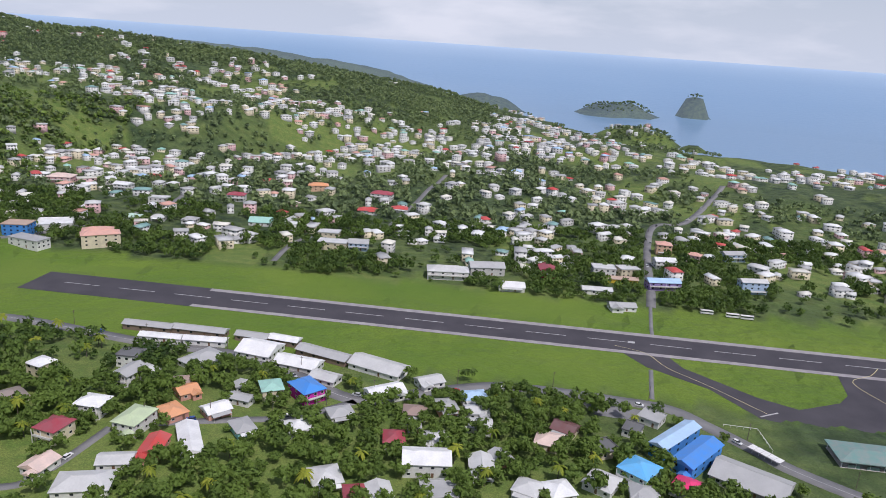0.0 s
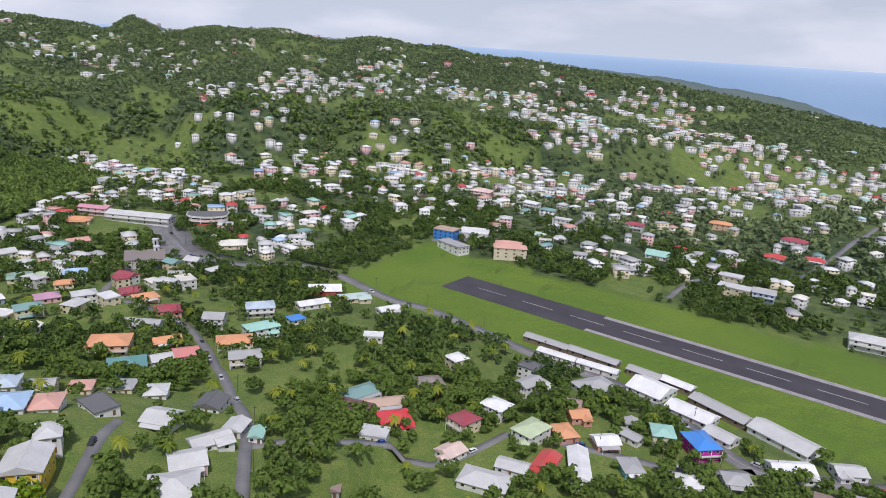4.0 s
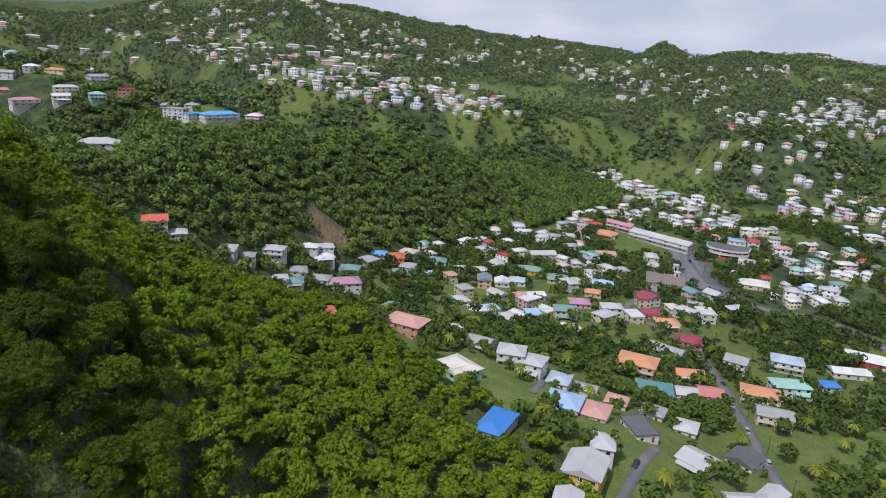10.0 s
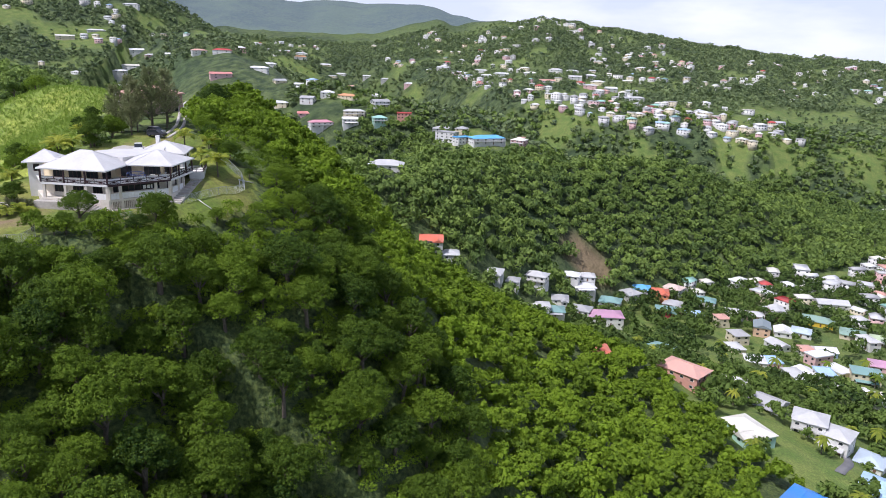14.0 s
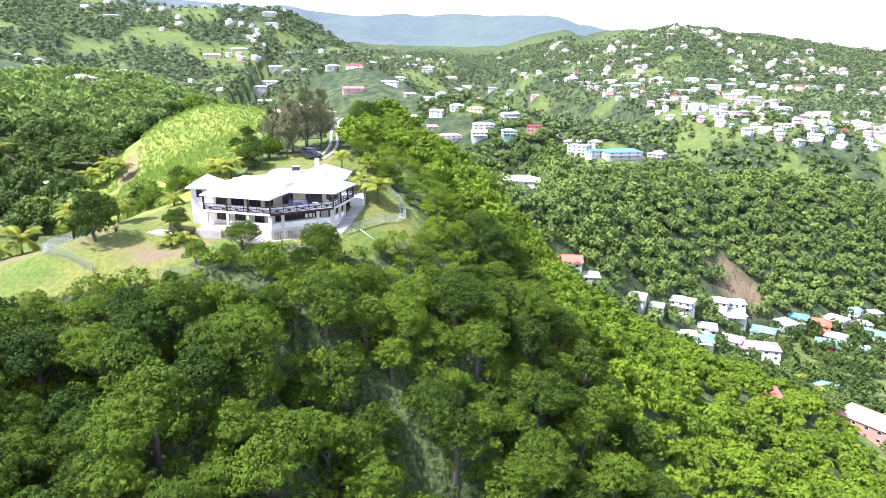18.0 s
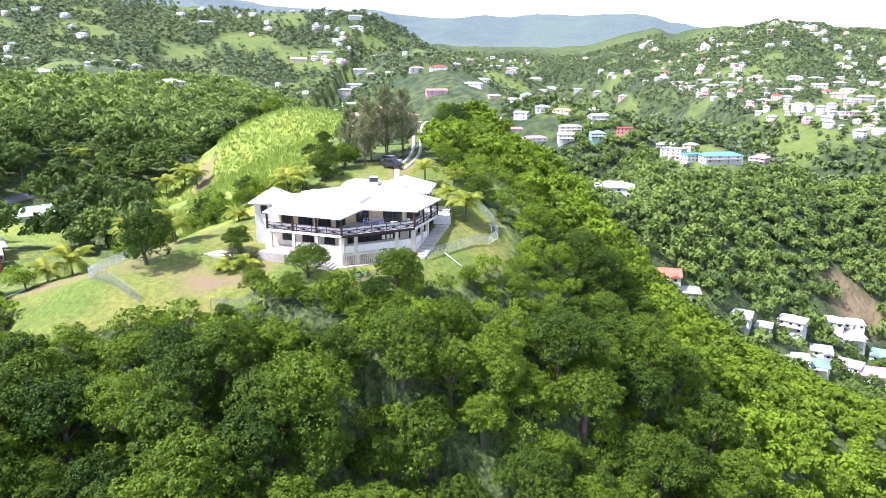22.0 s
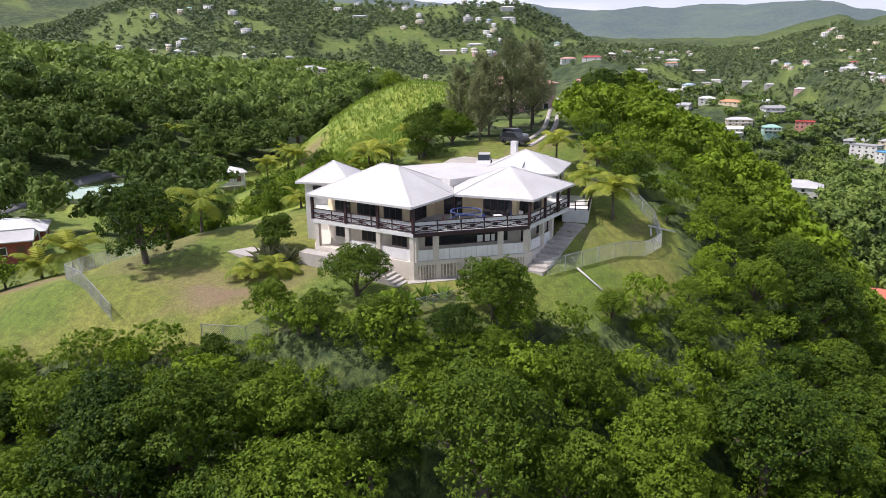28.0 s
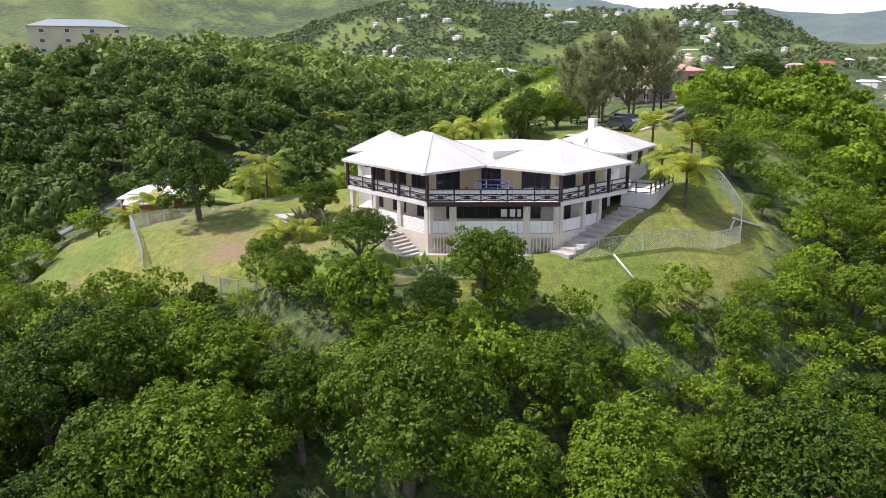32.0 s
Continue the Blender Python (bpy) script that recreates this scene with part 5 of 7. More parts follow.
house(-35, 281, 24, 10.7, 9, 1, "hip", "grey", "white")
house(-10, 263, 4, 8.5, 10, 1, "hip", "crimson", "white")
house(7, 264, 11, 9.9, 10, 1, "gable", "palegrey", "white")
house(-2, 274, 6, 5.5, 7, 1, "gable", "grey", "white")
house(-2, 286, -1, 10.1, 9, 1, "hip", "rust", "grey")
house(12, 293, 16, 9.1, 11, 1, "hip", "grey", "salmon")
house(26, 290, 9, 10.2, 8, 1, "gable", "palegrey", "white")
house(26, 278, 4, 12.1, 8, 1, "gable", "palegrey", "white")
house(25, 304, 14, 12.3, 9, 1, "hip", "lightblue", "white")
house(4, 245, 2, 18.4, 12, 2, "gable", "white", "white")
house(26, 246, 1, 9.4, 13, 1, "gable", "palegrey", "white")
house(34, 253, 29, 7.4, 8, 1, "gable", "grey", "salmon")
house(-34, 233, 21, 10.8, 12, 1, "hip", "palegrey", "cream")
house(-22, 224, 10, 7.3, 8, 1, "hip", "crimson", "white")
house(-13, 225, 15, 8.9, 10, 1, "gable", "palegrey", "white")
house(9, 228, 9, 12.8, 11, 1, "flat", "grey", "white")
house(43, 233, -26, 9.3, 10, 1, "hip", "palegrey", "white")
house(55, 233, 18, 9.9, 10, 1, "hip", "white", "white")
house(57, 268, -17, 12.4, 11, 1, "hip", "peach", "cream")
house(65, 279, -31, 9.8, 10, 1, "gable", "maroon", "cream")
house(79, 265, 22, 9.9, 10, 1, "flat", "dark", "cream")
house(89, 246, -43, 12.7, 13, 2, "hip", "skyblue", "mint")
house(73, 240, -35, 11.3, 12, 1, "hip", "palegrey", "white")
house(88, 234, -9, 10.6, 10, 1, "hip", "grey", "white")
house(107, 239, -37, 11.3, 12, 1, "hip", "hotpink", "white")
house(112, 273, -47, 7.3, 30, 2, "gable", "lightblue", "blue")
house(117, 260, -45, 9.5, 28, 2, "gable", "blue", "blue")
house(96, 282, -29, 7.3, 9, 1, "flat", "dark", "white")
house(135, 247, -37, 28.3, 18, 1, "gable", "grey", "grey")
house(108, 294, -37, 10.1, 10, 1, "flat", "grey", "white")
house(-153, 366, -6, 27.4, 7, 1, "gable", "grey", "brown")
house(-124, 364, -7, 30.1, 7, 1, "gable", "grey", "brown")
house(-94, 360, -10, 18.2, 7, 1, "gable", "grey", "brown")
house(-76, 358, -14, 17.1, 7, 1, "gable", "white", "brown")
house(-141, 352, -4, 22.4, 6, 1, "gable", "white", "white")
house(-117, 351, -2, 22.3, 6, 1, "gable", "white", "white")
house(-86, 344, -16, 18.9, 18, 1, "gable", "white", "white")
house(-63, 330, -16, 22.7, 12, 1, "gable", "white", "palegrey")
house(-52, 343, -24, 30.0, 9, 1, "gable", "grey", "brown")
house(-22, 332, -26, 29.1, 14, 1, "gable", "palegrey", "white")
house(-47, 315, -22, 13.5, 9, 1, "gable", "palegrey", "white")
house(-17, 304, 30, 17.5, 10, 1, "gable", "white", "white")
house(4, 318, 28, 12.6, 9, 1, "gable", "palegrey", "white")
house(120, 474, -2, 21.1, 8, 1, "gable", "palegrey", "white")
house(131, 445, 3, 17.6, 9, 1, "gable", "grey", "white")
house(172, 491, 5, 24.0, 10, 2, "gable", "lightblue", "purple")
house(134, 517, -2, 17.2, 12, 2, "flat", "palegrey", "white")
house(153, 518, 12, 15.5, 11, 2, "flat", "palegrey", "cream")
house(144, 500, -1, 23.5, 7, 1, "gable", "tan", "yellow")
house(189, 544, 2, 16.7, 11, 2, "gable", "white", "white")
house(199, 580, -9, 12.7, 11, 3, "hip", "salmon", "peach")
house(239, 493, 4, 19.4, 9, 3, "gable", "palegrey", "bluewall")
house(256, 573, 12, 19.1, 10, 2, "gable", "grey", "bluewall")
house(220, 563, -31, 10.6, 9, 2, "hip", "salmon", "pink")
house(59, 472, -0, 17.8, 12, 1, "gable", "white", "white")
house(14, 489, 2, 29.6, 14, 2, "hip", "palegrey", "white")
house(43, 503, 6, 25.4, 14, 2, "gable", "grey", "palegrey")
house(89, 506, -1, 11.8, 14, 2, "gable", "crimson", "crimson")
house(-84, 569, -3, 17.1, 11, 2, "flat", "palegrey", "cream")
house(-77, 541, -3, 22.5, 12, 2, "flat", "palegrey", "cream")
house(-57, 545, 2, 15.7, 12, 2, "gable", "grey", "bluewall")
house(-62, 665, 2, 18.6, 12, 1, "hip", "red", "white")
house(-32, 676, -0, 15.7, 11, 1, "hip", "red", "white")
house(-52, 712, -11, 21.3, 13, 2, "hip", "crimson", "white")
house(-311, 518, 5, 18.4, 14, 3, "flat", "tan", "blue")
house(-296, 542, 22, 24.8, 20, 1, "flat", "white", "white")
house(-252, 519, 22, 21.4, 12, 3, "hip", "salmon", "cream")
house(-293, 499, -19, 27.2, 12, 2, "flat", "grey", "white")
house(-121, 736, 3, 20.9, 12, 2, "hip", "orange", "peach")
house(-248, 630, 2, 17.2, 9, 2, "flat", "palegrey", "white")
house(-230, 581, 5, 10.6, 10, 1, "hip", "palegrey", "white")
house(-249, 574, -2, 12.4, 10, 1, "hip", "mintroof", "white")
house(-204, 583, -3, 11.3, 10, 1, "hip", "grey", "white")
house(-189, 669, 1, 16.4, 11, 2, "hip", "crimson", "white")
house(-295, 665, -10, 15.6, 10, 2, "gable", "white", "white")
house(-297, 741, 9, 16.1, 10, 1, "hip", "red", "white")
house(-360, 677, 6, 22.3, 15, 2, "hip", "peach", "pink")
house(-148, 598, 3, 18.4, 16, 1, "gable", "seafoam", "white")
house(-323, 76, 42, 17.4, 12, 2, "hip", "salmon", "salmon")
house(-411, 98, 55, 13.8, 11, 1, "hip", "tealgrey", "white")
house(-334, 103, 66, 9.3, 11, 1, "hip", "white", "white")
house(-313, 108, 40, 10.9, 9, 1, "gable", "grey", "white")
house(-296, 115, 57, 11.3, 11, 2, "hip", "palegrey", "white")
house(-289, 122, 45, 10.1, 11, 2, "hip", "palegrey", "white")
house(-283, 132, 47, 9.0, 11, 1, "hip", "bluegrey", "white")
house(-256, 118, 47, 12.8, 13, 1, "hip", "lightblue", "white")
house(-249, 128, 45, 9.5, 12, 1, "hip", "salmon", "white")
house(-275, 157, 44, 9.2, 9, 1, "hip", "salmon", "cream")
house(-282, 145, 45, 9.8, 7, 1, "gable", "grey", "cream")
house(-284, 86, 18, 15.4, 10, 1, "hip", "creamroof", "mint")
house(-239, 81, 42, 8.9, 17, 1, "hip", "blue", "white")
house(-221, 112, 55, 7.4, 10, 2, "hip", "palegrey", "white")
house(-211, 99, 45, 12.0, 14, 2, "gable", "palegrey", "yellow")
house(-191, 80, 51, 7.6, 11, 2, "gable", "palegrey", "white")
house(-220, 153, 19, 10.8, 11, 1, "gable", "palegrey", "white")
house(-239, 141, 80, 9.1, 14, 1, "flat", "dark", "white")
house(-250, 174, 43, 8.5, 10, 1, "hip", "palegrey", "white")
house(-265, 169, 38, 9.5, 9, 1, "hip", "grey", "cream")
house(-289, 188, 54, 16.6, 17, 2, "hip", "teal", "teal")
house(-317, 199, 44, 19.2, 15, 2, "hip", "orange", "peach")
house(-309, 226, 61, 13.5, 9, 1, "gable", "orange", "salmon")
house(-288, 206, 62, 9.3, 9, 2, "gable", "palegrey", "white")
house(-285, 218, 57, 11.4, 11, 2, "gable", "salmonred", "pink")
house(-318, 266, 34, 11.6, 11, 2, "gable", "grey", "white")
house(-282, 247, 48, 18.0, 12, 2, "hip", "orange", "cream")
house(-258, 231, 49, 14.8, 10, 2, "gable", "grey", "cream")
house(-288, 273, 67, 18.4, 11, 2, "hip", "seafoam", "white")
house(-225, 181, 23, 10.7, 11, 1, "gable", "dark", "white")
house(-296, 326, 63, 20.5, 9, 1, "gable", "white", "white")
house(-308, 352, 42, 21.0, 14, 1, "gable", "white", "red")
house(-284, 353, 55, 19.1, 10, 1, "hip", "paleteal", "cream")
house(-287, 300, 70, 9.2, 8, 1, "hip", "blue", "white")
house(-312, 296, 49, 16.7, 12, 2, "hip", "bluegrey", "white")
house(-254, 349, 65, 14.0, 8, 1, "gable", "white", "white")
house(-233, 304, 32, 10.7, 7, 1, "flat", "white", "white")
house(-191, 231, 11, 16.5, 9, 1, "gable", "maroon", "white")
house(-199, 247, 72, 17.7, 10, 1, "hip", "tealgrey", "white")
house(-170, 233, 48, 14.1, 13, 1, "hip", "brightred", "cream")
house(-184, 245, 49, 19.9, 8, 1, "gable", "tan", "cream")
house(-180, 277, 47, 14.9, 12, 1, "hip", "brown", "cream")
house(-167, 214, 22, 11, 8, 1, "flat", "palegrey", "white", sink=0.5)
house(-158, 175, 33, 6.5, 8, 1, "gable", "rust", "grey", sink=1.0)
house(-202, 172, 21, 7.3, 9, 1, "gable", "palegrey", "white")
house(-198, 156, 68, 14.2, 8, 1, "gable", "palegrey", "white")
house(-191, 140, 56, 11.4, 11, 1, "gable", "palegrey", "pink")
house(-177, 123, 47, 14.4, 14, 2, "hip", "palegrey", "bluewall")
house(-192, 173, 32, 5.2, 7, 1, "gable", "seafoam", "white")
house(-443, 315, 53, 27.2, 26, 2, "flat", "brown", "palegrey")
house(-428, 384, 51, 21.4, 15, 1, "hip", "creamroof", "cream")
BUILT.append((-490.0, 414.0, 20.0))
house(-528, 376, 23, 56, 13, 2, "gable", "palegrey", "white")
house(-572, 364, 23, 26, 9, 2, "gable", "pinkroof", "pink")
house(-560, 341, 41, 19, 12, 1, "hip", "orange", "cream")
house(-510, 307, 72, 15.5, 10, 1, "gable", "salmon", "white")
house(-551, 297, 60, 10.3, 10, 2, "flat", "palegrey", "white")
house(-522, 256, 81, 20.5, 11, 1, "gable", "palegrey", "white")
house(-519, 113, 31, 12.0, 10, 1, "hip", "grey", "white")
house(-528, 123, 76, 11.3, 11, 1, "hip", "skyblue", "white")
house(-529, 136, 75, 12.4, 11, 1, "hip", "redorange", "orange")
house(-539, 150, 47, 12.5, 10, 1, "hip", "peach", "white")
house(-515, 143, 58, 14.5, 11, 1, "hip", "grey", "cream")
house(-504, 133, 71, 13.5, 11, 1, "hip", "tealgrey", "red")
house(-525, 167, 67, 15.1, 11, 1, "hip", "tealgrey", "white")
house(-504, 180, 69, 11.6, 11, 1, "hip", "palegrey", "white")
house(-500, 191, 81, 12.3, 10, 1, "hip", "palegrey", "pink")
house(-492, 230, 58, 19.4, 12, 1, "hip", "tealgreen", "yellow")
house(-473, 210, 57, 12.1, 11, 1, "hip", "bluegrey", "white")
house(-472, 242, 58, 14.0, 11, 1, "hip", "tealgreen", "cream")
house(-462, 255, 58, 13.4, 10, 1, "hip", "palegreen", "cream")
house(-454, 269, 58, 14.4, 11, 1, "hip", "lightblue", "white")
house(-440, 252, 57, 11.0, 9, 1, "hip", "orange", "cream")
house(-425, 232, 66, 13.8, 11, 1, "hip", "plum", "pink")
house(-405, 209, 68, 13.8, 11, 2, "hip", "tealgrey", "cream")
house(-405, 243, 66, 13.4, 10, 2, "hip", "palegrey", "white")
house(-358, 184, 39, 8.1, 9, 2, "gable", "creamroof", "white")
house(-396, 268, 57, 12.3, 11, 1, "hip", "crimson", "white")
house(-372, 261, 69, 13.4, 11, 1, "hip", "orange", "peach")
house(-348, 258, 56, 14.7, 11, 1, "hip", "crimson", "salmon")
house(-337, 233, 30, 19.3, 11, 1, "gable", "grey", "white")
house(-404, 307, 48, 14.5, 9, 1, "gable", "grey", "cream")
house(-247, 512, 28, 26.3, 12, 3, "hip", "salmon", "cream")
house(-448, 10, 76, 9.9, 10, 1, "hip", "palegrey", "white")
house(-454, 22, 76, 7.3, 9, 1, "hip", "grey", "white")
house(-476, 40, 66, 12.6, 10, 2, "hip", "palegrey", "white")
house(-509, 68, 71, 11.6, 10, 1, "hip", "white", "white")
house(-518, 81, 84, 10.4, 10, 1, "hip", "palegrey", "white")
house(-506, 77, 91, 13.4, 10, 1, "hip", "white", "white")
house(-467, 82, 86, 20.4, 13, 2, "hip", "plum", "white")
house(-440, 34, 38, 10.4, 10, 1, "hip", "white", "white")
house(-451, 40, 88, 7.9, 9, 1, "hip", "palegrey", "white")
house(-471, 54, 81, 10.1, 10, 1, "hip", "grey", "white")
house(-471, 68, 65, 11.7, 11, 1, "hip", "grey", "white")
house(-454, 48, 84, 11.2, 11, 1, "hip", "tealgrey", "white")
house(-504, 95, 66, 13.6, 11, 1, "hip", "tealgrey", "white")
house(-315, 39, 90, 5.4, 9, 1, "hip", "redorange", "red")
house(-494, -55, 89, 20.8, 13, 2, "hip", "palegrey", "white")
house(-735, 27, 112, 33.0, 13, 2, "hip", "skyblue", "white")
house(-758, -10, 60, 19.9, 11, 3, "flat", "grey", "white")
house(-738, 4, 127, 16.6, 9, 2, "flat", "skyblue", "white")
house(-755, 61, 60, 13.7, 12, 2, "hip", "creamroof", "pink")
house(-828, -54, 89, 15.0, 11, 2, "flat", "red", "salmon")
house(-821, -80, 105, 14.6, 12, 2, "hip", "seafoam", "mint")
house(-945, -57, 93, 23.8, 9, 1, "gable", "white", "white")
house(-862, -82, 120, 19.0, 11, 2, "gable", "grey", "white")
house(-1322, 73, 110, 21.6, 10, 1, "hip", "white", "white")
house(-438, -27, 92, 12.3, 11, 1, "gable", "redorange", "white", sink=1.6)
house(-436, -16, 90, 9.0, 10, 1, "hip", "palegrey", "white")
house(-258, -179, 142, 6, 5.5, 1, "hip", "white", "palegrey", True)
house(-306, -198, 130, 7, 5, 1, "gable", "white", "white")
house(-222, -180, 150, 11, 6.5, 1, "gable", "mintroof", "white", sink=2.2)
house(-702, -622, 100, 20.1, 12, 2, "hip", "palegrey", "cream")
house(-525, -354, 174, 18.8, 12, 2, "hip", "palegrey", "cream")
house(-1046, -642, 101, 24.6, 11, 1, "hip", "palegrey", "white")
house(-713, -281, 111, 24.2, 10, 2, "hip", "palegrey", "white")
house(-1441, -634, 77, 29.5, 10, 1, "hip", "seafoam", "white")
house(-1354, -540, 92, 25.2, 10, 2, "hip", "palegrey", "white")
house(-874, -271, 106, 14.7, 10, 2, "hip", "salmon", "white")
house(-826, -143, 116, 24.3, 11, 2, "hip", "pinkroof", "white")
house(-822, -111, 105, 15.9, 10, 2, "gable", "white", "white")
house(-880, -120, 57, 22.0, 10, 1, "hip", "orange", "cream")
house(-834, -108, 104, 21.8, 10, 2, "hip", "palegrey", "cream")
house(-232, -290, 160, 28, 13, 3, "hip", "slate", "cream", sink=-2.5)
house(-217, -301, 163, 6.4, 11, 2, "hip", "red", "white")
house(-193.5, -163, 140, 9, 7, 1, "hip", "white", "redwall", True)
house(-189.5, -156.8, 140, 5, 5, 1, "gable", "palegrey", "redwall")
# the ridge town behind the villa
house(-1464, -647, 100, 26.0, 8, 2, "hip", "white", "palegrey", simple=True)
house(-1393, -558, 118, 26.0, 10, 2, "hip", "creamroof", "white", simple=True)
house(-1216, -483, 114, 21.2, 11, 2, "gable", "white", "white", simple=True)
house(-1190, -450, 127, 20.6, 9, 1, "hip", "palegrey", "pink", simple=True)
house(-1148, -405, 115, 19.7, 9, 1, "gable", "white", "palegrey", simple=True)
house(-1102, -352, 121, 20.3, 10, 2, "hip", "salmon", "white", simple=True)
house(-1094, -317, 95, 24.9, 10, 2, "hip", "red", "white", simple=True)
house(-1131, -301, 108, 13.7, 10, 2, "hip", "white", "pink", simple=True)
house(-1230, -549, 125, 25.9, 9, 1, "hip", "white", "palegrey", simple=True)
house(-1171, -475, 91, 26.0, 9, 2, "gable", "creamroof", "white", simple=True)
house(-1183, -575, 113, 26.0, 9, 2, "gable", "creamroof", "cream", simple=True)
house(-1136, -478, 105, 19.9, 9, 1, "hip", "white", "palegrey", simple=True)
house(-1070, -445, 121, 18.6, 11, 2, "gable", "palegrey", "white", simple=True)
house(-965, -285, 115, 26.0, 11, 2, "gable", "salmonred", "pink", simple=True)
house(-1026, -252, 83, 24.5, 10, 2, "hip", "white", "white", simple=True)
house(-1132, -261, 91, 20.4, 9, 2, "hip", "white", "white", simple=True)
house(-1767, -321, 79, 26.0, 9, 1, "hip", "white", "white", simple=True)
house(-1794, -365, 90, 26.0, 11, 1, "gable", "palegrey", "pink", simple=True)
house(-1720, -316, 105, 26.0, 9, 2, "hip", "orange", "white", simple=True)
house(-1715, -259, 100, 26.0, 10, 1, "hip", "white", "cream", simple=True)
house(-1692, -222, 72, 25.8, 10, 1, "hip", "palegrey", "white", simple=True)
house(-951, -210, 124, 14.0, 10, 1, "gable", "grey", "cream", simple=True)
house(-1674, -240, 74, 26.0, 9, 1, "hip", "grey", "cream", simple=True)
house(-1625, -154, 88, 26.0, 9, 2, "gable", "white", "palegrey", simple=True)
house(-1566, -112, 95, 26.0, 11, 2, "hip", "palegrey", "palegrey", simple=True)
house(-891, -144, 93, 15.5, 11, 2, "hip", "white", "white", simple=True)
house(-1631, -190, 96, 19.8, 9, 2, "gable", "salmon", "palegrey", simple=True)
house(-1485, -61, 81, 26.0, 10, 2, "hip", "white", "pink", simple=True)
house(-879, -196, 79, 18.0, 9, 2, "hip", "white", "cream", simple=True)
house(-856, -166, 104, 12.4, 10, 1, "gable", "salmonred", "pink", simple=True)
house(-877, -164, 76, 15.3, 11, 2, "gable", "grey", "white", simple=True)
house(-807, -13, 85, 20.8, 10, 1, "hip", "grey", "palegrey", simple=True)
house(-771, 5, 70, 11.0, 11, 2, "hip", "grey", "cream", simple=True)
house(-787, 63, 95, 15.9, 10, 1, "gable", "salmon", "white", simple=True)
house(-1198, 158, 89, 23.6, 9, 1, "gable", "salmon", "white", simple=True)
house(-1302, 96, 98, 25.5, 9, 2, "hip", "white", "white", simple=True)
house(-1103, 272, 80, 26.0, 8, 2, "hip", "palegrey", "white", simple=True)
house(-1279, 145, 90, 26.0, 9, 1, "hip", "white", "white", simple=True)
house(-1276, 184, 71, 21.3, 11, 2, "hip", "palegrey", "white", simple=True)
house(-1290, 215, 64, 19.7, 8, 1, "hip", "white", "white", simple=True)
house(-1270, 242, 92, 17.5, 9, 2, "hip", "white", "palegrey", simple=True)
house(-1235, 209, 93, 20.7, 10, 2, "gable", "palegrey", "white", simple=True)
house(-1218, 243, 57, 20.5, 10, 2, "hip", "white", "cream", simple=True)
house(-1177, 222, 68, 19.8, 9, 2, "hip", "palegrey", "pink", simple=True)
house(-1156, 237, 52, 19.5, 8, 1, "hip", "salmon", "pink", simple=True)
house(-1172, 253, 97, 18.0, 11, 2, "gable", "white", "palegrey", simple=True)
house(-1165, 283, 95, 18.1, 8, 2, "gable", "palegrey", "white", simple=True)
house(-1271, 307, 86, 19.7, 10, 1, "hip", "white", "cream", simple=True)
house(-1482, -19, 107, 26.0, 8, 1, "hip", "white", "cream", simple=True)
house(-1454, 1, 65, 24.0, 11, 2, "gable", "palegrey", "palegrey", simple=True)
house(-1426, 26, 64, 26.0, 10, 1, "gable", "white", "pink", simple=True)
house(-1390, 68, 75, 25.1, 10, 2, "hip", "palegrey", "white", simple=True)
house(-1333, 136, 104, 20.1, 8, 1, "hip", "white", "palegrey", simple=True)
house(-1245, -780, 146, 26.0, 9, 1, "hip", "palegrey", "palegrey", simple=True)
house(-1643, -1002, 108, 26.0, 10, 1, "hip", "white", "white", simple=True)
house(-1714, -1006, 108, 26.0, 11, 1, "hip", "white", "cream", simple=True)
house(-1567, -791, 116, 21.2, 11, 1, "hip", "white", "palegrey", simple=True)
house(-263, -108, 65, 13, 10, 2, "hip", "salmon", "pink", True, "two-storey pale pink house with a salmon roof behind feathery trees", sink=1.2)

# the town centre: a paved square, a sports field, and a block with a rounded front
for px, py, pr in ((-535, 343, 22), (-520, 338, 18), (-505, 384, 15), (-478, 366, 17), (-450, 352, 16), (-424, 345, 13), (-470, 385, 13)):
    BUILT.append((px, py, pr))
strip("square", [(-512, 388), (-478, 367), (-446, 351), (-412, 350)], 30, ROADSTONE, 0.12, label="worn grey asphalt square in the town centre", category="pavement")
rounded = thing("shop_block", pose(-490, 414, float(height(-490, 414)) + 0.3, 0, 0, 42), "two-storey white and red shop block with a rounded front", "building")
arc = [(17 * math.cos(radians(a)), 10 * math.sin(radians(a)) - 2) for a in range(180, 361, 15)]
back = [(17, 9), (-17, 9)]
for z0, z1, grow, mt, nm in ((-3.0, 0.9, 0.0, WALL["red"], "lower_wall"), (0.9, 2.4, -0.35, GLASS, "shop_front"), (2.4, 3.6, 0.25, WALL["white"], "fascia_band"), (3.6, 4.5, 0.0, WALL["pink"], "upper_wall"), (4.5, 5.8, -0.35, GLASS, "window_band"), (5.8, 7.2, 0.25, WALL["white"], "parapet"), (7.2, 7.35, -0.4, ROOF["dark"], "roof")):
    part(nm, Kit().prism([(x * (1 + grow / 17), y * (1 + grow / 10)) for x, y in arc + back], z0, z1), mt, rounded)
for a in range(195, 346, 30):
    part("pier", Kit().box(17.2 * math.cos(radians(a)) - 0.3, 10.2 * math.sin(radians(a)) - 2.3, 0.9, 17.2 * math.cos(radians(a)) + 0.3, 10.2 * math.sin(radians(a)) - 1.7, 5.8), WALL["white"], rounded)
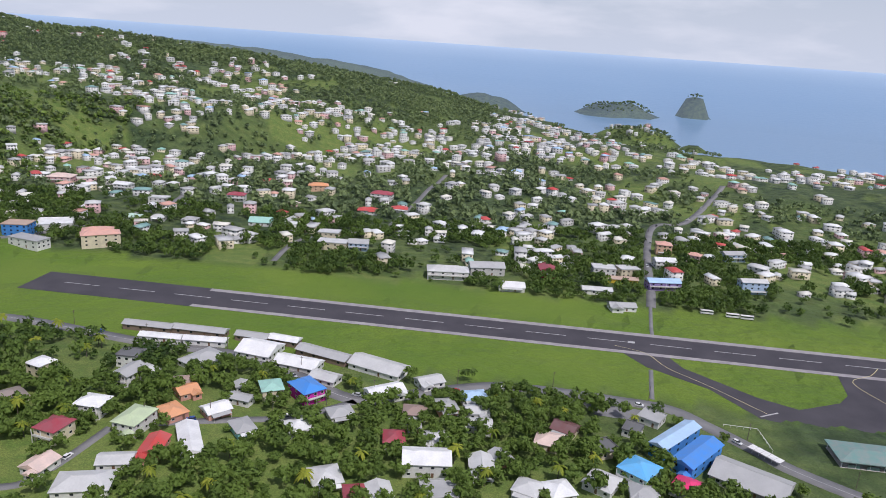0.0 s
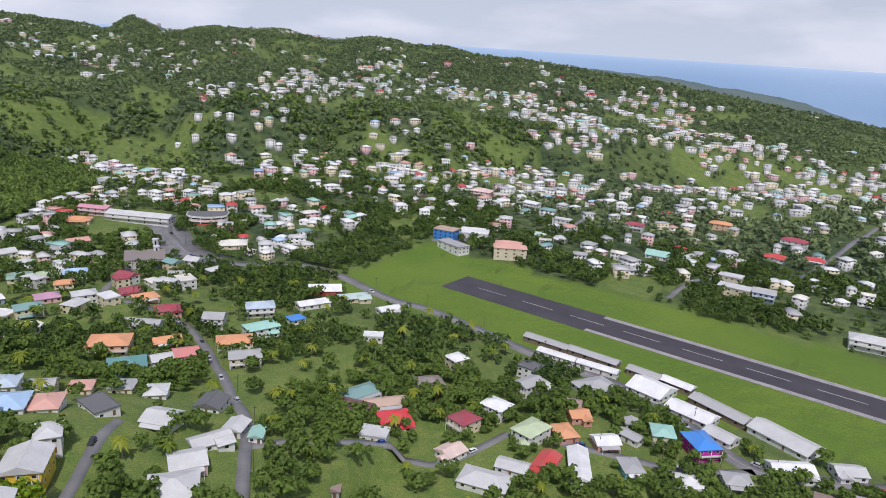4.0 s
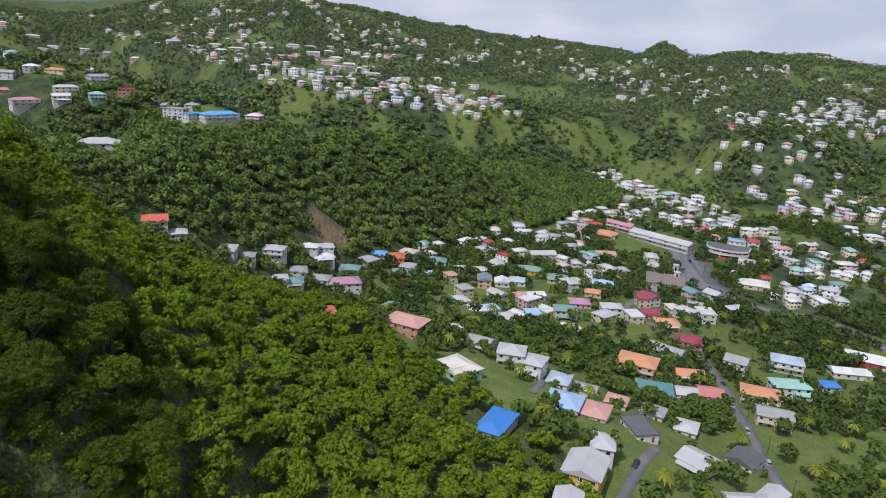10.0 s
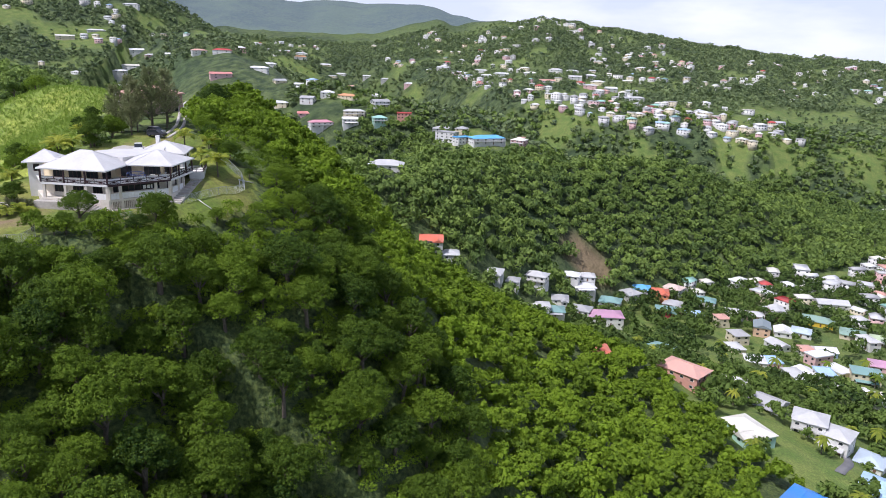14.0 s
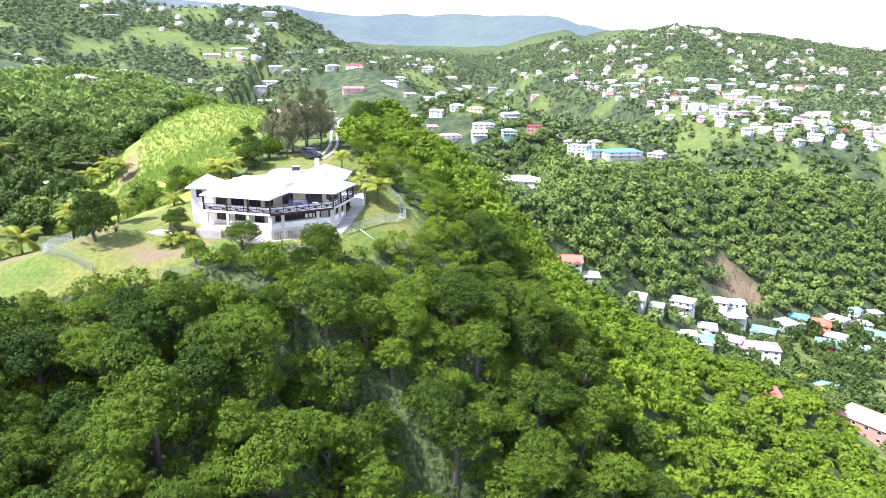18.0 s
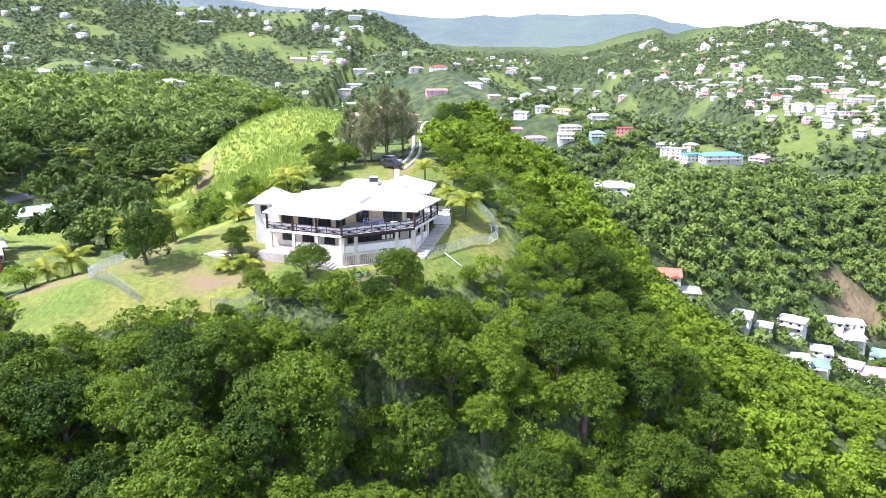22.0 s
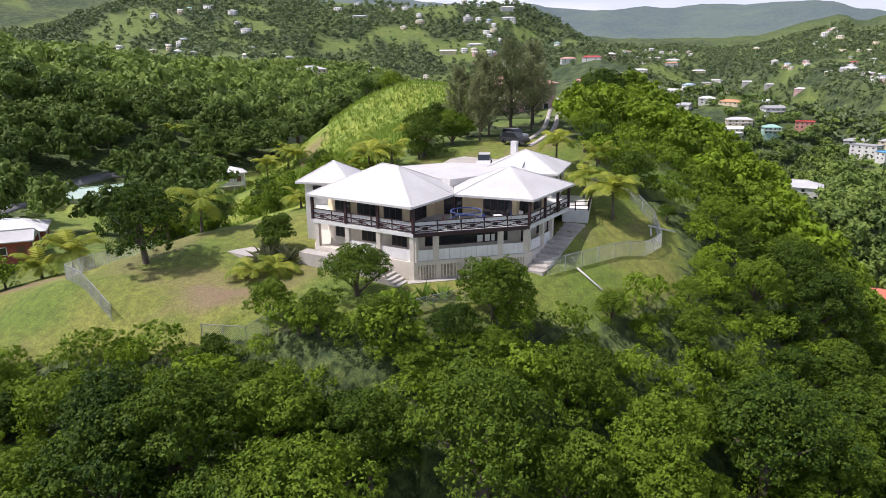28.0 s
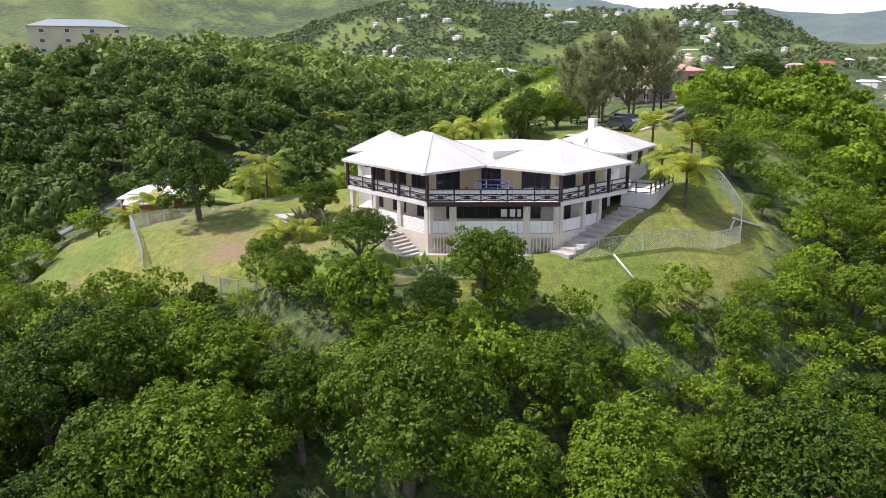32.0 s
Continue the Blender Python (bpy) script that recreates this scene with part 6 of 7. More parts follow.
for ox, oy in ((-461, 338), (-447, 328)):
    tower = thing("stair_tower", pose(ox, oy, float(height(ox, oy)), 0, 0, 53), "white rounded stair tower at the corner of the grey block", "tower", "stair towers")
    part("shaft", Kit().prism([(2.2 * math.cos(k * math.pi / 6), 2.2 * math.sin(k * math.pi / 6)) for k in range(12)], -1, 9.2), WALL["white"], tower)
    part("cap", Kit().prism([(2.5 * math.cos(k * math.pi / 6), 2.5 * math.sin(k * math.pi / 6)) for k in range(12)], 9.2, 9.6), WALL["lilac"], tower)
    part("glazing", Kit().box(-0.6, -2.28, 1.0, 0.6, -2.0, 8.4), GLASS, tower)

# ---- the rest of the town, by districts ----
def built_up(x, y):
    """Chance of a house on a plot, from the lie of the land."""
    r = np.hypot(x + 40, y)
    az = np.degrees(np.arctan2(y, x)) % 360
    e = 6.0
    slope = np.hypot(height(x + e, y) - height(x - e, y), height(x, y + e) - height(x, y - e)) / (2 * e)
    dens = np.clip(0.45 + 2.6 * fbm(x, y, 190, 3), 0, 0.95) * (slope < 0.55)
    dens = np.where((r < 950) & (y > 480), np.maximum(dens, 0.45), dens)
    dens = np.clip(dens * np.where(clearing(x, y), 1.5, 0.85), 0, 0.95) * np.where(az < 150, np.interp(height(x, y), [55, 100, 150], [1.0, 0.6, 0.35]), 1.0)
    north = (y > 505 - 0.1165 * x) & (az > 50) & (az < 150)
    west = (az >= 150) & (az < 205) & (r > 560)
    south = (az >= 205) & (az < 245) & (r > 420)
    dens = dens * np.where(north, 1.0, np.where(west, 0.75, np.where(south, 0.13, 0)))
    dens = dens * np.interp(r, [450, 1100, 1700, 2300], [1, 0.85, 0.45, 0.2]) * (forest(x, y) < 0.5) * (height(x, y) > SEA + 4)
    dens = dens * np.where((az >= 150) & (az < 205) & (r > 1300), 0.55, 1.0)
    infill = (x > -800) & (x < -380) & (y > 150) & (y < 520)
    return np.where(infill & (forest(x, y) < 0.5), 0.62, dens * np.where(west & (r < 1300), 1.0, 0.62))


ROOF_PICK = ["white"] * 5 + ["palegrey"] * 5 + ["grey"] * 3 + ["creamroof"] * 3 + ["red", "crimson", "salmon", "seafoam", "tealgrey", "lightblue", "peach", "orange", "slate", "palegreen"]
WALL_PICK = ["white"] * 6 + ["cream"] * 4 + ["pink", "mint", "bluewall", "peach", "palegrey"]
plot_x, plot_y, prng = scatter(-2000, -1200, 900, 2000, 15.0, 21, 0.36)
keep = (prng.uniform(0, 1, plot_x.size) < built_up(plot_x, plot_y)) & clear_of(plot_x, plot_y, 5.0)
plot_x, plot_y = plot_x[keep], plot_y[keep]
plot_r = np.hypot(plot_x + 40, plot_y)
order = np.argsort(plot_r)
single, rest = order[:30], order[30:]
for i in single:
    x, y = float(plot_x[i]), float(plot_y[i])
    house(x, y, float(prng.uniform(-25, 25)) + (90 if prng.uniform() < 0.3 else 0), float(prng.uniform(8.5, 14)), float(prng.uniform(7.5, 10.5)), int(prng.choice([1, 1, 2, 2, 2])), str(prng.choice(["hip", "hip", "gable", "flat"])), str(prng.choice(ROOF_PICK)), str(prng.choice(WALL_PICK)), simple=True)

TOWN_ROOFS = ["white", "palegrey", "grey", "creamroof", "salmon", "red", "seafoam", "lightblue", "tealgrey"]
TOWN_WALLS = ["white", "cream", "pink", "palegrey"]


def town_proto(w, d, top, hip):
    """Triangles of a house with windows: corners, faces, and the slot of each (0 wall, 1 roof, 2 glass)."""
    k, slots = Kit(), []
    k.box(-w / 2, -d / 2, -6.0, w / 2, d / 2, top)
    slots += [0] * len(k.f)
    n = len(k.f)
    rk = roof_kit(w, d, hip)
    k.faces([(a, b, c + top + 0.02) for a, b, c in rk.v], rk.f)
    slots += [1] * (len(k.f) - n)
    n = len(k.f)
    for fl in range(int(top / 2.9)):
        z = 2.9 * fl + 1.5
        for u in (-0.3, 0.0, 0.3):
            for s in (-1, 1):
                y = s * (d / 2 + 0.04)
                k.faces([(u * w - 0.7, y, z - 0.55), (u * w + 0.7, y, z - 0.55), (u * w + 0.7, y, z + 0.55), (u * w - 0.7, y, z + 0.55)], [(0, 1, 2, 3)])
                if u:
                    x = s * (w / 2 + 0.04)
                    k.faces([(x, u * d - 0.7, z - 0.55), (x, u * d + 0.7, z - 0.55), (x, u * d + 0.7, z + 0.55), (x, u * d - 0.7, z + 0.55)], [(0, 1, 2, 3)])
    slots += [2] * (len(k.f) - n)
    tri, ts = [], []
    for f, s in zip(k.f, slots):
        for i in range(1, len(f) - 1):
            tri.append((f[0], f[i], f[i + 1]))
            ts.append(s)
    return np.array(k.v), np.array(tri), np.array(ts)


protos = [town_proto(w, d, top, kind) for w, d, top, kind in ((11, 9, 2.9, "hip"), (13, 9.5, 5.8, "hip"), (10, 8, 5.8, "gable"), (14, 10, 5.8, "flat"), (9, 8, 2.9, "gable"), (12, 11, 8.7, "hip"))]
weights = [0.24, 0.26, 0.16, 0.1, 0.16, 0.08]
V, T, I, base = [], [], [], 0
for i in rest:
    pv, pt, ps = protos[int(prng.choice(6, p=weights))]
    a, x, y = prng.uniform(0, 2 * math.pi), plot_x[i], plot_y[i]
    z = float(height(x, y)) + 0.6
    pv = pv * np.array([prng.uniform(0.65, 1.2), prng.uniform(0.7, 1.1), prng.uniform(0.85, 1.0)])
    V.append(np.stack([pv[:, 0] * math.cos(a) - pv[:, 1] * math.sin(a) + x, pv[:, 0] * math.sin(a) + pv[:, 1] * math.cos(a) + y, pv[:, 2] + z], -1))
    T.append(pt + base)
    wall_i, roof_i = int(prng.choice(4, p=[0.55, 0.25, 0.1, 0.1])), 4 + int(prng.choice(9, p=[0.34, 0.24, 0.12, 0.12, 0.05, 0.04, 0.03, 0.03, 0.03]))
    I.append(np.choose(ps, [wall_i, roof_i, 13]))
    base += len(pv)
    BUILT.append((float(x), float(y), 7.0))
tagged(new("far_houses", raw_mesh("far_houses", np.concatenate(V), np.concatenate(T), [WALL[k] for k in TOWN_WALLS] + [ROOF[k] for k in TOWN_ROOFS] + [GLASS], index=np.concatenate(I))), "pale houses scattered thickly over the far slopes", "houses", kind="stuff")

# ---- trees ----
def lobes_of(rng, n, rad, tall):
    """Balls of leaves that make up a domed crown."""
    out = [(0, 0, tall * 0.60, rad * 0.60)]
    for k in range(n - 1):
        a = k * 2.4 + rng.uniform(-0.5, 0.5)
        u = math.sqrt((k + 0.6) / n) * rng.uniform(0.86, 1.08)
        z = tall * (0.34 + 0.52 * math.sqrt(max(0.0, 1 - min(u, 1) ** 2)) + rng.uniform(-0.07, 0.05))
        out.append((math.cos(a) * rad * 0.82 * u, math.sin(a) * rad * 0.82 * u, z, rad * rng.uniform(0.26, 0.40) * (1.6 if n < 5 else 1.0)))
    return out


def crown_arrays(seed, rad, tall, n_lobes, sprays, leaf, core=0.84, tuft=0):
    """Pointed leaf sprays, gathered in tufts over lobes, with a rough inner mass that closes the crown."""
    rng = np.random.default_rng(seed)
    lobes = lobes_of(rng, n_lobes, rad, tall)
    size = np.array([l[3] for l in lobes]) ** 2
    share = np.maximum(3, (sprays * size / size.sum()).astype(int))
    v, f = [], []
    base = 0

    def round_about(n, lowest):
        th, cz = rng.uniform(0, 2 * math.pi, n), rng.uniform(lowest, 1, n)
        s = np.sqrt(1 - cz ** 2)
        return np.stack([s * np.cos(th), s * np.sin(th), cz], -1)

    for (lx, ly, lz, lr), n in zip(lobes, share):
        out = round_about(n, -0.45)
        c = out * lr * rng.uniform(0.82, 1.10, (n, 1))
        nrm = out
        if tuft:
            m = max(4, n // tuft)
            mid = round_about(m, -0.4) * lr * rng.uniform(0.78, 1.0, (m, 1))
            own = mid[rng.integers(0, m, n)]
            turn_out = round_about(n, -0.9) + own / lr * 0.8
            turn_out /= np.linalg.norm(turn_out, axis=1)[:, None]
            loose = rng.uniform(0, 1, (n, 1)) < 0.30
            c = np.where(loose, c * 0.93, own + turn_out * lr * 0.26 * rng.uniform(0.55, 1.1, (n, 1)))
            nrm = np.where(loose, out, turn_out * 0.8 + own / lr * 0.4)
        c = np.array([lx, ly, lz]) + c * np.array([1, 1, 0.85])
        nrm = nrm + rng.normal(0, 0.42, (n, 3)) + np.array([0, 0, 0.25])
        nrm /= np.linalg.norm(nrm, axis=1)[:, None]
        a = np.cross(nrm, rng.normal(0, 1, (n, 3)))
        a /= np.linalg.norm(a, axis=1)[:, None]
        b = np.cross(nrm, a)
        k = leaf * rng.uniform(0.6, 1.35, (n, 1))
        q = np.stack([c - a * k * 0.7 - b * k * 0.62, c + a * k * 1.15 - nrm * k * 0.2, c - a * k * 0.6 + b * k * 0.66], 1)
        v.append(q.reshape(-1, 3))
        f.append(base + np.arange(3 * n).reshape(-1, 3))
        base += 3 * n
        if core:
            pts, fs = CORE
            p = pts * lr * core * rng.uniform(0.8, 1.1, (len(pts), 1)) * np.array([1, 1, 0.85]) + np.array([lx, ly, lz])
            v.append(p)
            f.append(base + fs)
            base += len(pts)
    return np.concatenate(v), np.concatenate(f)


def core_ball(n=6, m=4):
    p = [(math.sin(math.pi * (j + 0.5) / m) * math.cos(2 * math.pi * i / n), math.sin(math.pi * (j + 0.5) / m) * math.sin(2 * math.pi * i / n), math.cos(math.pi * (j + 0.5) / m)) for j in range(m) for i in range(n)]
    fs = [(j * n + i, (j + 1) * n + i, (j + 1) * n + (i + 1) % n, j * n + (i + 1) % n) for j in range(m - 1) for i in range(n)]
    fs = [t for a, b, c, d in fs for t in ((a, b, c), (a, c, d))] + [(0, i + 1, i + 2) for i in range(n - 2)]
    return np.array(p), np.array(fs)


CORE = core_ball(5, 3)


def trunk_kit(seed, rad, tall):
    rng = np.random.default_rng(seed + 500)
    k = Kit()
    lean = rng.uniform(-0.08, 0.08, 2) * tall
    r0 = 0.05 * rad + 0.10
    k.tube([(0, 0, -0.8), (lean[0] * 0.3, lean[1] * 0.3, tall * 0.25), (lean[0], lean[1], tall * 0.6)], [r0 * 1.3, r0, r0 * 0.5], 6)
    for i in range(4):
        a = 2 * math.pi * i / 4 + rng.uniform(-0.5, 0.5)
        z = tall * rng.uniform(0.22, 0.36)
        k.tube([(lean[0] * 0.4, lean[1] * 0.4, z), (math.cos(a) * rad * 0.35, math.sin(a) * rad * 0.35, z + tall * 0.2), (math.cos(a) * rad * 0.65, math.sin(a) * rad * 0.65, z + tall * 0.33)], [r0 * 0.6, r0 * 0.4, r0 * 0.15], 5)
    return k


TREE_KIND = []  # crown and trunk meshes with radius 1 to 1.4 of the nominal 4 m
for s, (rad, tall) in enumerate(((3.6, 7.5), (4.2, 8.2), (3.2, 8.4), (4.6, 7.6), (3.8, 9.2), (3.0, 6.2))):
    cv, cf = crown_arrays(s, rad, tall, 20, 15000, 0.108, 0, 42)
    TREE_KIND.append((raw_mesh("crown", cv, cf, [LEAF]), trunk_kit(s, rad, tall).mesh("trunk", BARK, True), rad))


def tree(x, y, kind=0, size=1.0, turn=0.0, name="tree", label="broadleaf tree with a dense green crown", group="trees of the hillside", sink=0.0):
    crown, trunk, rad = TREE_KIND[kind]
    t = thing(name, pose(x, y, float(height(x, y)) - sink, 0, 0, turn) @ Matrix.Scale(size, 4), label, "tree", group)
    part("trunk", trunk, None, t)
    part("crown", crown, None, t)
    return t


def stand(name, x, y, protos, rng, mat, label, lo=0.75, hi=1.3, sink=0.6):
    """Many trees as one mesh: turned, sized and tinted copies of a few."""
    z = height(x, y) - sink
    keep = z > SEA + 1
    x, y, z = x[keep], y[keep], z[keep]
    pick, V, F, T, base = rng.integers(0, len(protos), len(x)), [], [], [], 0
    for k, (pv, pf) in enumerate(protos):
        sel = np.where(pick == k)[0]
        if not len(sel):
            continue
        a, s = rng.uniform(0, 2 * math.pi, len(sel)), rng.uniform(lo, hi, len(sel))
        tall = s * rng.uniform(0.85, 1.2, len(sel))
        ca, sa = np.cos(a) * s, np.sin(a) * s
        P = np.stack([pv[None, :, 0] * ca[:, None] - pv[None, :, 1] * sa[:, None] + x[sel, None], pv[None, :, 0] * sa[:, None] + pv[None, :, 1] * ca[:, None] + y[sel, None], pv[None, :, 2] * tall[:, None] + z[sel, None]], -1)
        V.append(P.reshape(-1, 3))
        F.append((base + (np.arange(len(sel)) * len(pv))[:, None, None] + pf[None]).reshape(-1, pf.shape[1]))
        T.append(np.repeat(rng.uniform(0, 1, len(sel)), len(pv)))
        base += len(sel) * len(pv)
    return tagged(new(name, raw_mesh(name, np.concatenate(V), np.concatenate(F), [mat], np.concatenate(T))), label, "trees", kind="stuff")


MID_NEAR = [crown_arrays(30 + s, 3.6, 7.0, 9, 950, 0.31, 0.62, 16) for s in range(4)]
MID = [crown_arrays(40 + s, 3.6, 7.0, 6, 430, 0.48, 0.64, 9) for s in range(4)]
TERMINAL = [(118, 335), (140, 292), (152, 276), (168, 258), (236, 205), (430, 205), (430, 340)]
LOW_NEAR = [crown_arrays(70 + s, 3.8, 6.8, 5, 190, 0.6, 0.66, 8) for s in range(4)]
LOW = [crown_arrays(60 + s, 3.8, 6.6, 3, 96, 0.86, 0) for s in range(5)]
FAR = [crown_arrays(80 + s, 4.6, 6.6, 2, 26, 1.75, 0) for s in range(4)]

BUSH = [crown_arrays(90 + s, 2.4, 3.6, 6, 1200, 0.112, 0, 26) for s in range(3)]
# the woods before the villa, tree by tree
x, y, rng = scatter(-232, -128, -108, -18, 5.5, 3, 0.42)
ok = (forest(x, y) > 0.5) & clear_of(x, y, 1.0) & (np.hypot(x + 165, y + 78) < 62) & (np.hypot(x + 187, y + 87) > 11)
near_x, near_y = x[ok], y[ok]
LAWN_EDGE = [Vector(a).lerp(Vector(b), k / 12) for a, b in zip(LAWN, LAWN[1:] + LAWN[:1]) for k in range(12)]
for tx, ty in zip(near_x, near_y):
    edge = min(math.hypot(tx - px, ty - py) for px, py in LAWN_EDGE)
    lim = 0.8 if tx < -215 else float(np.interp(edge, [1.5, 6, 13], [0.36, 0.58, 1.02]))
    tree(tx, ty, int(rng.integers(0, 6)), float(rng.uniform(0.78, 1.38)) * lim, float(rng.uniform(0, 360)), sink=0.4)
x, y, rng = scatter(-340, -128, -108, -18, 3.8, 31, 0.5)
d, _, side = spine(x, y, VILLA_CREST)
flank = (x < -207) & (side < 0) & (d > 7) & (d < 48) & ~inside(x, y, LAWN)
ok = ((forest(x, y) > 0.5) & (np.hypot(x + 165, y + 78) < 66) | flank) & clear_of(x, y, 0.3) & (np.hypot(x + 187, y + 87) > 10)
stand("undergrowth", x[ok], y[ok], BUSH, rng, LEAF, "tangled green bushes under the trees", 0.85, 1.4, 0.9)
x, y, rng = scatter(-214, -122, -152, -58, 2.5, 33, 0.5)
edge = np.min([np.hypot(x - p.x, y - p.y) for p in LAWN_EDGE], 0)
ok = (forest(x, y) > 0.5) & (edge > 1.3) & (edge < 9) & (x > -209) & (np.hypot(x + 187, y + 87) > 10)
stand("lawn_edge_bushes", x[ok], y[ok], BUSH, rng, LEAF, "low leafy bushes round the edge of the lawn", 0.45, 0.8, 0.4)
# the rest of the wooded hillsides
x, y, rng = scatter(-420, -130, -60, 110, 5.7, 4)
d, _, side = spine(x, y, VILLA_CREST)
ok = (forest(x, y) > 0.5) & clear_of(x, y) & (np.hypot(x + 165, y + 78) >= 62) & (side < 0)
near = ok & (np.hypot(x + 165, y + 78) < 112)
stand("hillside_woods", x[near], y[near], MID_NEAR, rng, LEAF, "dense green woods on the steep valley side")
ok &= ~near
stand("lower_woods", x[ok], y[ok], MID, rng, LEAF, "dense green woods low on the valley side")
x, y, rng = scatter(-420, -330, -135, -90, 6.0, 51)
d, _, side = spine(x, y, VILLA_CREST)
ok = ((forest(x, y) > 0.5) | (fbm(x, y, 60, 2) > -0.1)) & clear_of(x, y) & (np.hypot(x + 165, y + 78) >= 62) & (side >= 0) & (d > 26) & (np.hypot(x + 190, y + 85) < 175) & ~(on_knoll(x, y) < 1.1) & ~hollow(x, y)
stand("south_woods", x[ok], y[ok], MID_NEAR, rng, LEAF_SHADED, "dark green woods in the hollow behind the villa", 0.85, 1.6)
x, y, rng = scatter(-620, -560, -60, -90, 7.8, 5)
d, _, side = spine(x, y, VILLA_CREST)
ok = ((forest(x, y) > 0.5) | (fbm(x, y, 60, 2) > -0.1)) & clear_of(x, y) & (np.hypot(x + 165, y + 78) >= 62) & ((side >= 0) | (x < -420)) & (d > 26)
ok &= (np.hypot(x + 190, y + 85) >= 175) & (x < -110)
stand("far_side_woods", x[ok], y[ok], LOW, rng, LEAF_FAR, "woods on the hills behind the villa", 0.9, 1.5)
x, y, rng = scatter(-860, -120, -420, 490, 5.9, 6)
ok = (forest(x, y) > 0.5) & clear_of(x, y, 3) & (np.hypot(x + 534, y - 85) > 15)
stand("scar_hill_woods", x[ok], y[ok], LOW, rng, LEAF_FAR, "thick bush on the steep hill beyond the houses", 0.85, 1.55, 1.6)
# bushes and fruit trees between the houses
x, y, rng = scatter(-620, 60, 440, 640, 5.8, 7)
ok = (forest(x, y) < 0.5) & clear_of(x, y, -1.6) & (fbm(x, y, 46, 2) > -0.03) & ~inside(x, y, TERMINAL)
ok |= (forest(x, y) < 0.5) & clear_of(x, y, -1.6) & (rng.uniform(0, 1, x.size) < 0.16) & ~inside(x, y, TERMINAL)
near = ok & (np.hypot(x + 40, y) < 330)
stand("garden_trees", x[near], y[near], LOW_NEAR, rng, LEAF_SHADED, "trees and bushes of the valley gardens, darkened for cloud shade", 0.55, 1.5)
ok &= ~near
stand("valley_trees", x[ok], y[ok], LOW, rng, LEAF_SHADED, "fruit trees and bushes between the houses", 0.5, 1.35)
x, y, rng = scatter(-2060, -1300, 1100, 2000, 12.5, 8)
r = np.hypot(x + 40, y)
ok = (r > 430) & (r < 2080) & ((x < 150) | (r < 900)) & ~((x > -620) & (x < 440) & (y > 60) & (y < 640)) & ~((x > -620) & (x < -60) & (y < -90) & (y > -560)) & (forest(x, y) < 0.5) & clear_of(x, y, 2.5) & (fbm(x, y, 110, 4) > -0.26) & ~(clearing(x, y) & (rng.uniform(0, 1, x.size) < 0.6))
ang = np.degrees(np.arctan2(y, x)) % 360
ok &= (ang > 45) & (ang < 245)
stand("far_trees", x[ok], y[ok], FAR, rng, LEAF_HAZED, "scattered trees and bush over the far slopes", 0.5, 1.25)
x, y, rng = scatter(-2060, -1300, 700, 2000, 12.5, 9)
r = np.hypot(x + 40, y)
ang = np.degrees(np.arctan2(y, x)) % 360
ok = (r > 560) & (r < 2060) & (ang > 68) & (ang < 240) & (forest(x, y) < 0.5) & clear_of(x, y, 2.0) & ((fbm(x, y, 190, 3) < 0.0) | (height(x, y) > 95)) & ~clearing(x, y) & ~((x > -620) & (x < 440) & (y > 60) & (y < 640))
stand("far_woods", x[ok], y[ok], FAR, rng, LEAF_HAZED, "dark green woods on the far slopes between the houses", 0.7, 1.3)

x, y, rng = scatter(-1150, -460, -400, 1000, 8.6, 10)
r = np.hypot(x + 40, y)
ok = (r > 470) & (r < 1050) & (forest(x, y) < 0.5) & clear_of(x, y, 0.5) & (fbm(x, y, 60, 3) > -0.14) & ~(clearing(x, y) & (rng.uniform(0, 1, x.size) < 0.6)) & ~((x > -620) & (y > 60) & (y < 640))
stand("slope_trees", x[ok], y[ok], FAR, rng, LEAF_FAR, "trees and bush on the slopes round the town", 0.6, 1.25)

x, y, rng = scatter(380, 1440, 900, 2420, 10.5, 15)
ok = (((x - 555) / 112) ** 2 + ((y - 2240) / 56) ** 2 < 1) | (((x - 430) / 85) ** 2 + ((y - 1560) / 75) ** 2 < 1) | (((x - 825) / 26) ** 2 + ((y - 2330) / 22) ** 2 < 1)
stand("island_woods", x[ok], y[ok], FAR, rng, LEAF_HAZED, "dark bush on the small islands and the headland", 0.6, 1.1)

# ---- garden and single plants ----
def frond_kit(seed, length=2.9):
    """A feathered palm leaf: an arching rib with two rows of drooping leaflets."""
    rng = np.random.default_rng(seed)
    k = Kit()
    n = 15
    rise, droop = rng.uniform(0.55, 1.05), rng.uniform(0.85, 1.2)
    rib = []
    for i in range(n + 1):
        u = i / n
        rib.append(Vector((length * u * (1 - 0.18 * u), 0, length * (rise * u - droop * u * u * 0.75))))
    for i in range(1, n):
        p = rib[i]
        d = (rib[i + 1] - rib[i - 1]).normalized()
        leafl = 0.75 * math.sin(math.pi * (0.12 + 0.86 * i / n)) ** 0.6
        for s in (-1, 1):
            side = Vector((0, s, 0)) * leafl + d * leafl * 0.45 + Vector((0, 0, -0.42 * leafl + rng.uniform(-0.08, 0.08)))
            wv = d * 0.075
            k.faces([p - wv, p + wv, p + side * 0.6 + wv * 0.8, p + side, p + side * 0.6 - wv * 0.8], [(0, 1, 2, 3, 4)])
    k.tube([rib[0], rib[n // 2], rib[n]], [0.03, 0.02, 0.006], 4)
    return k


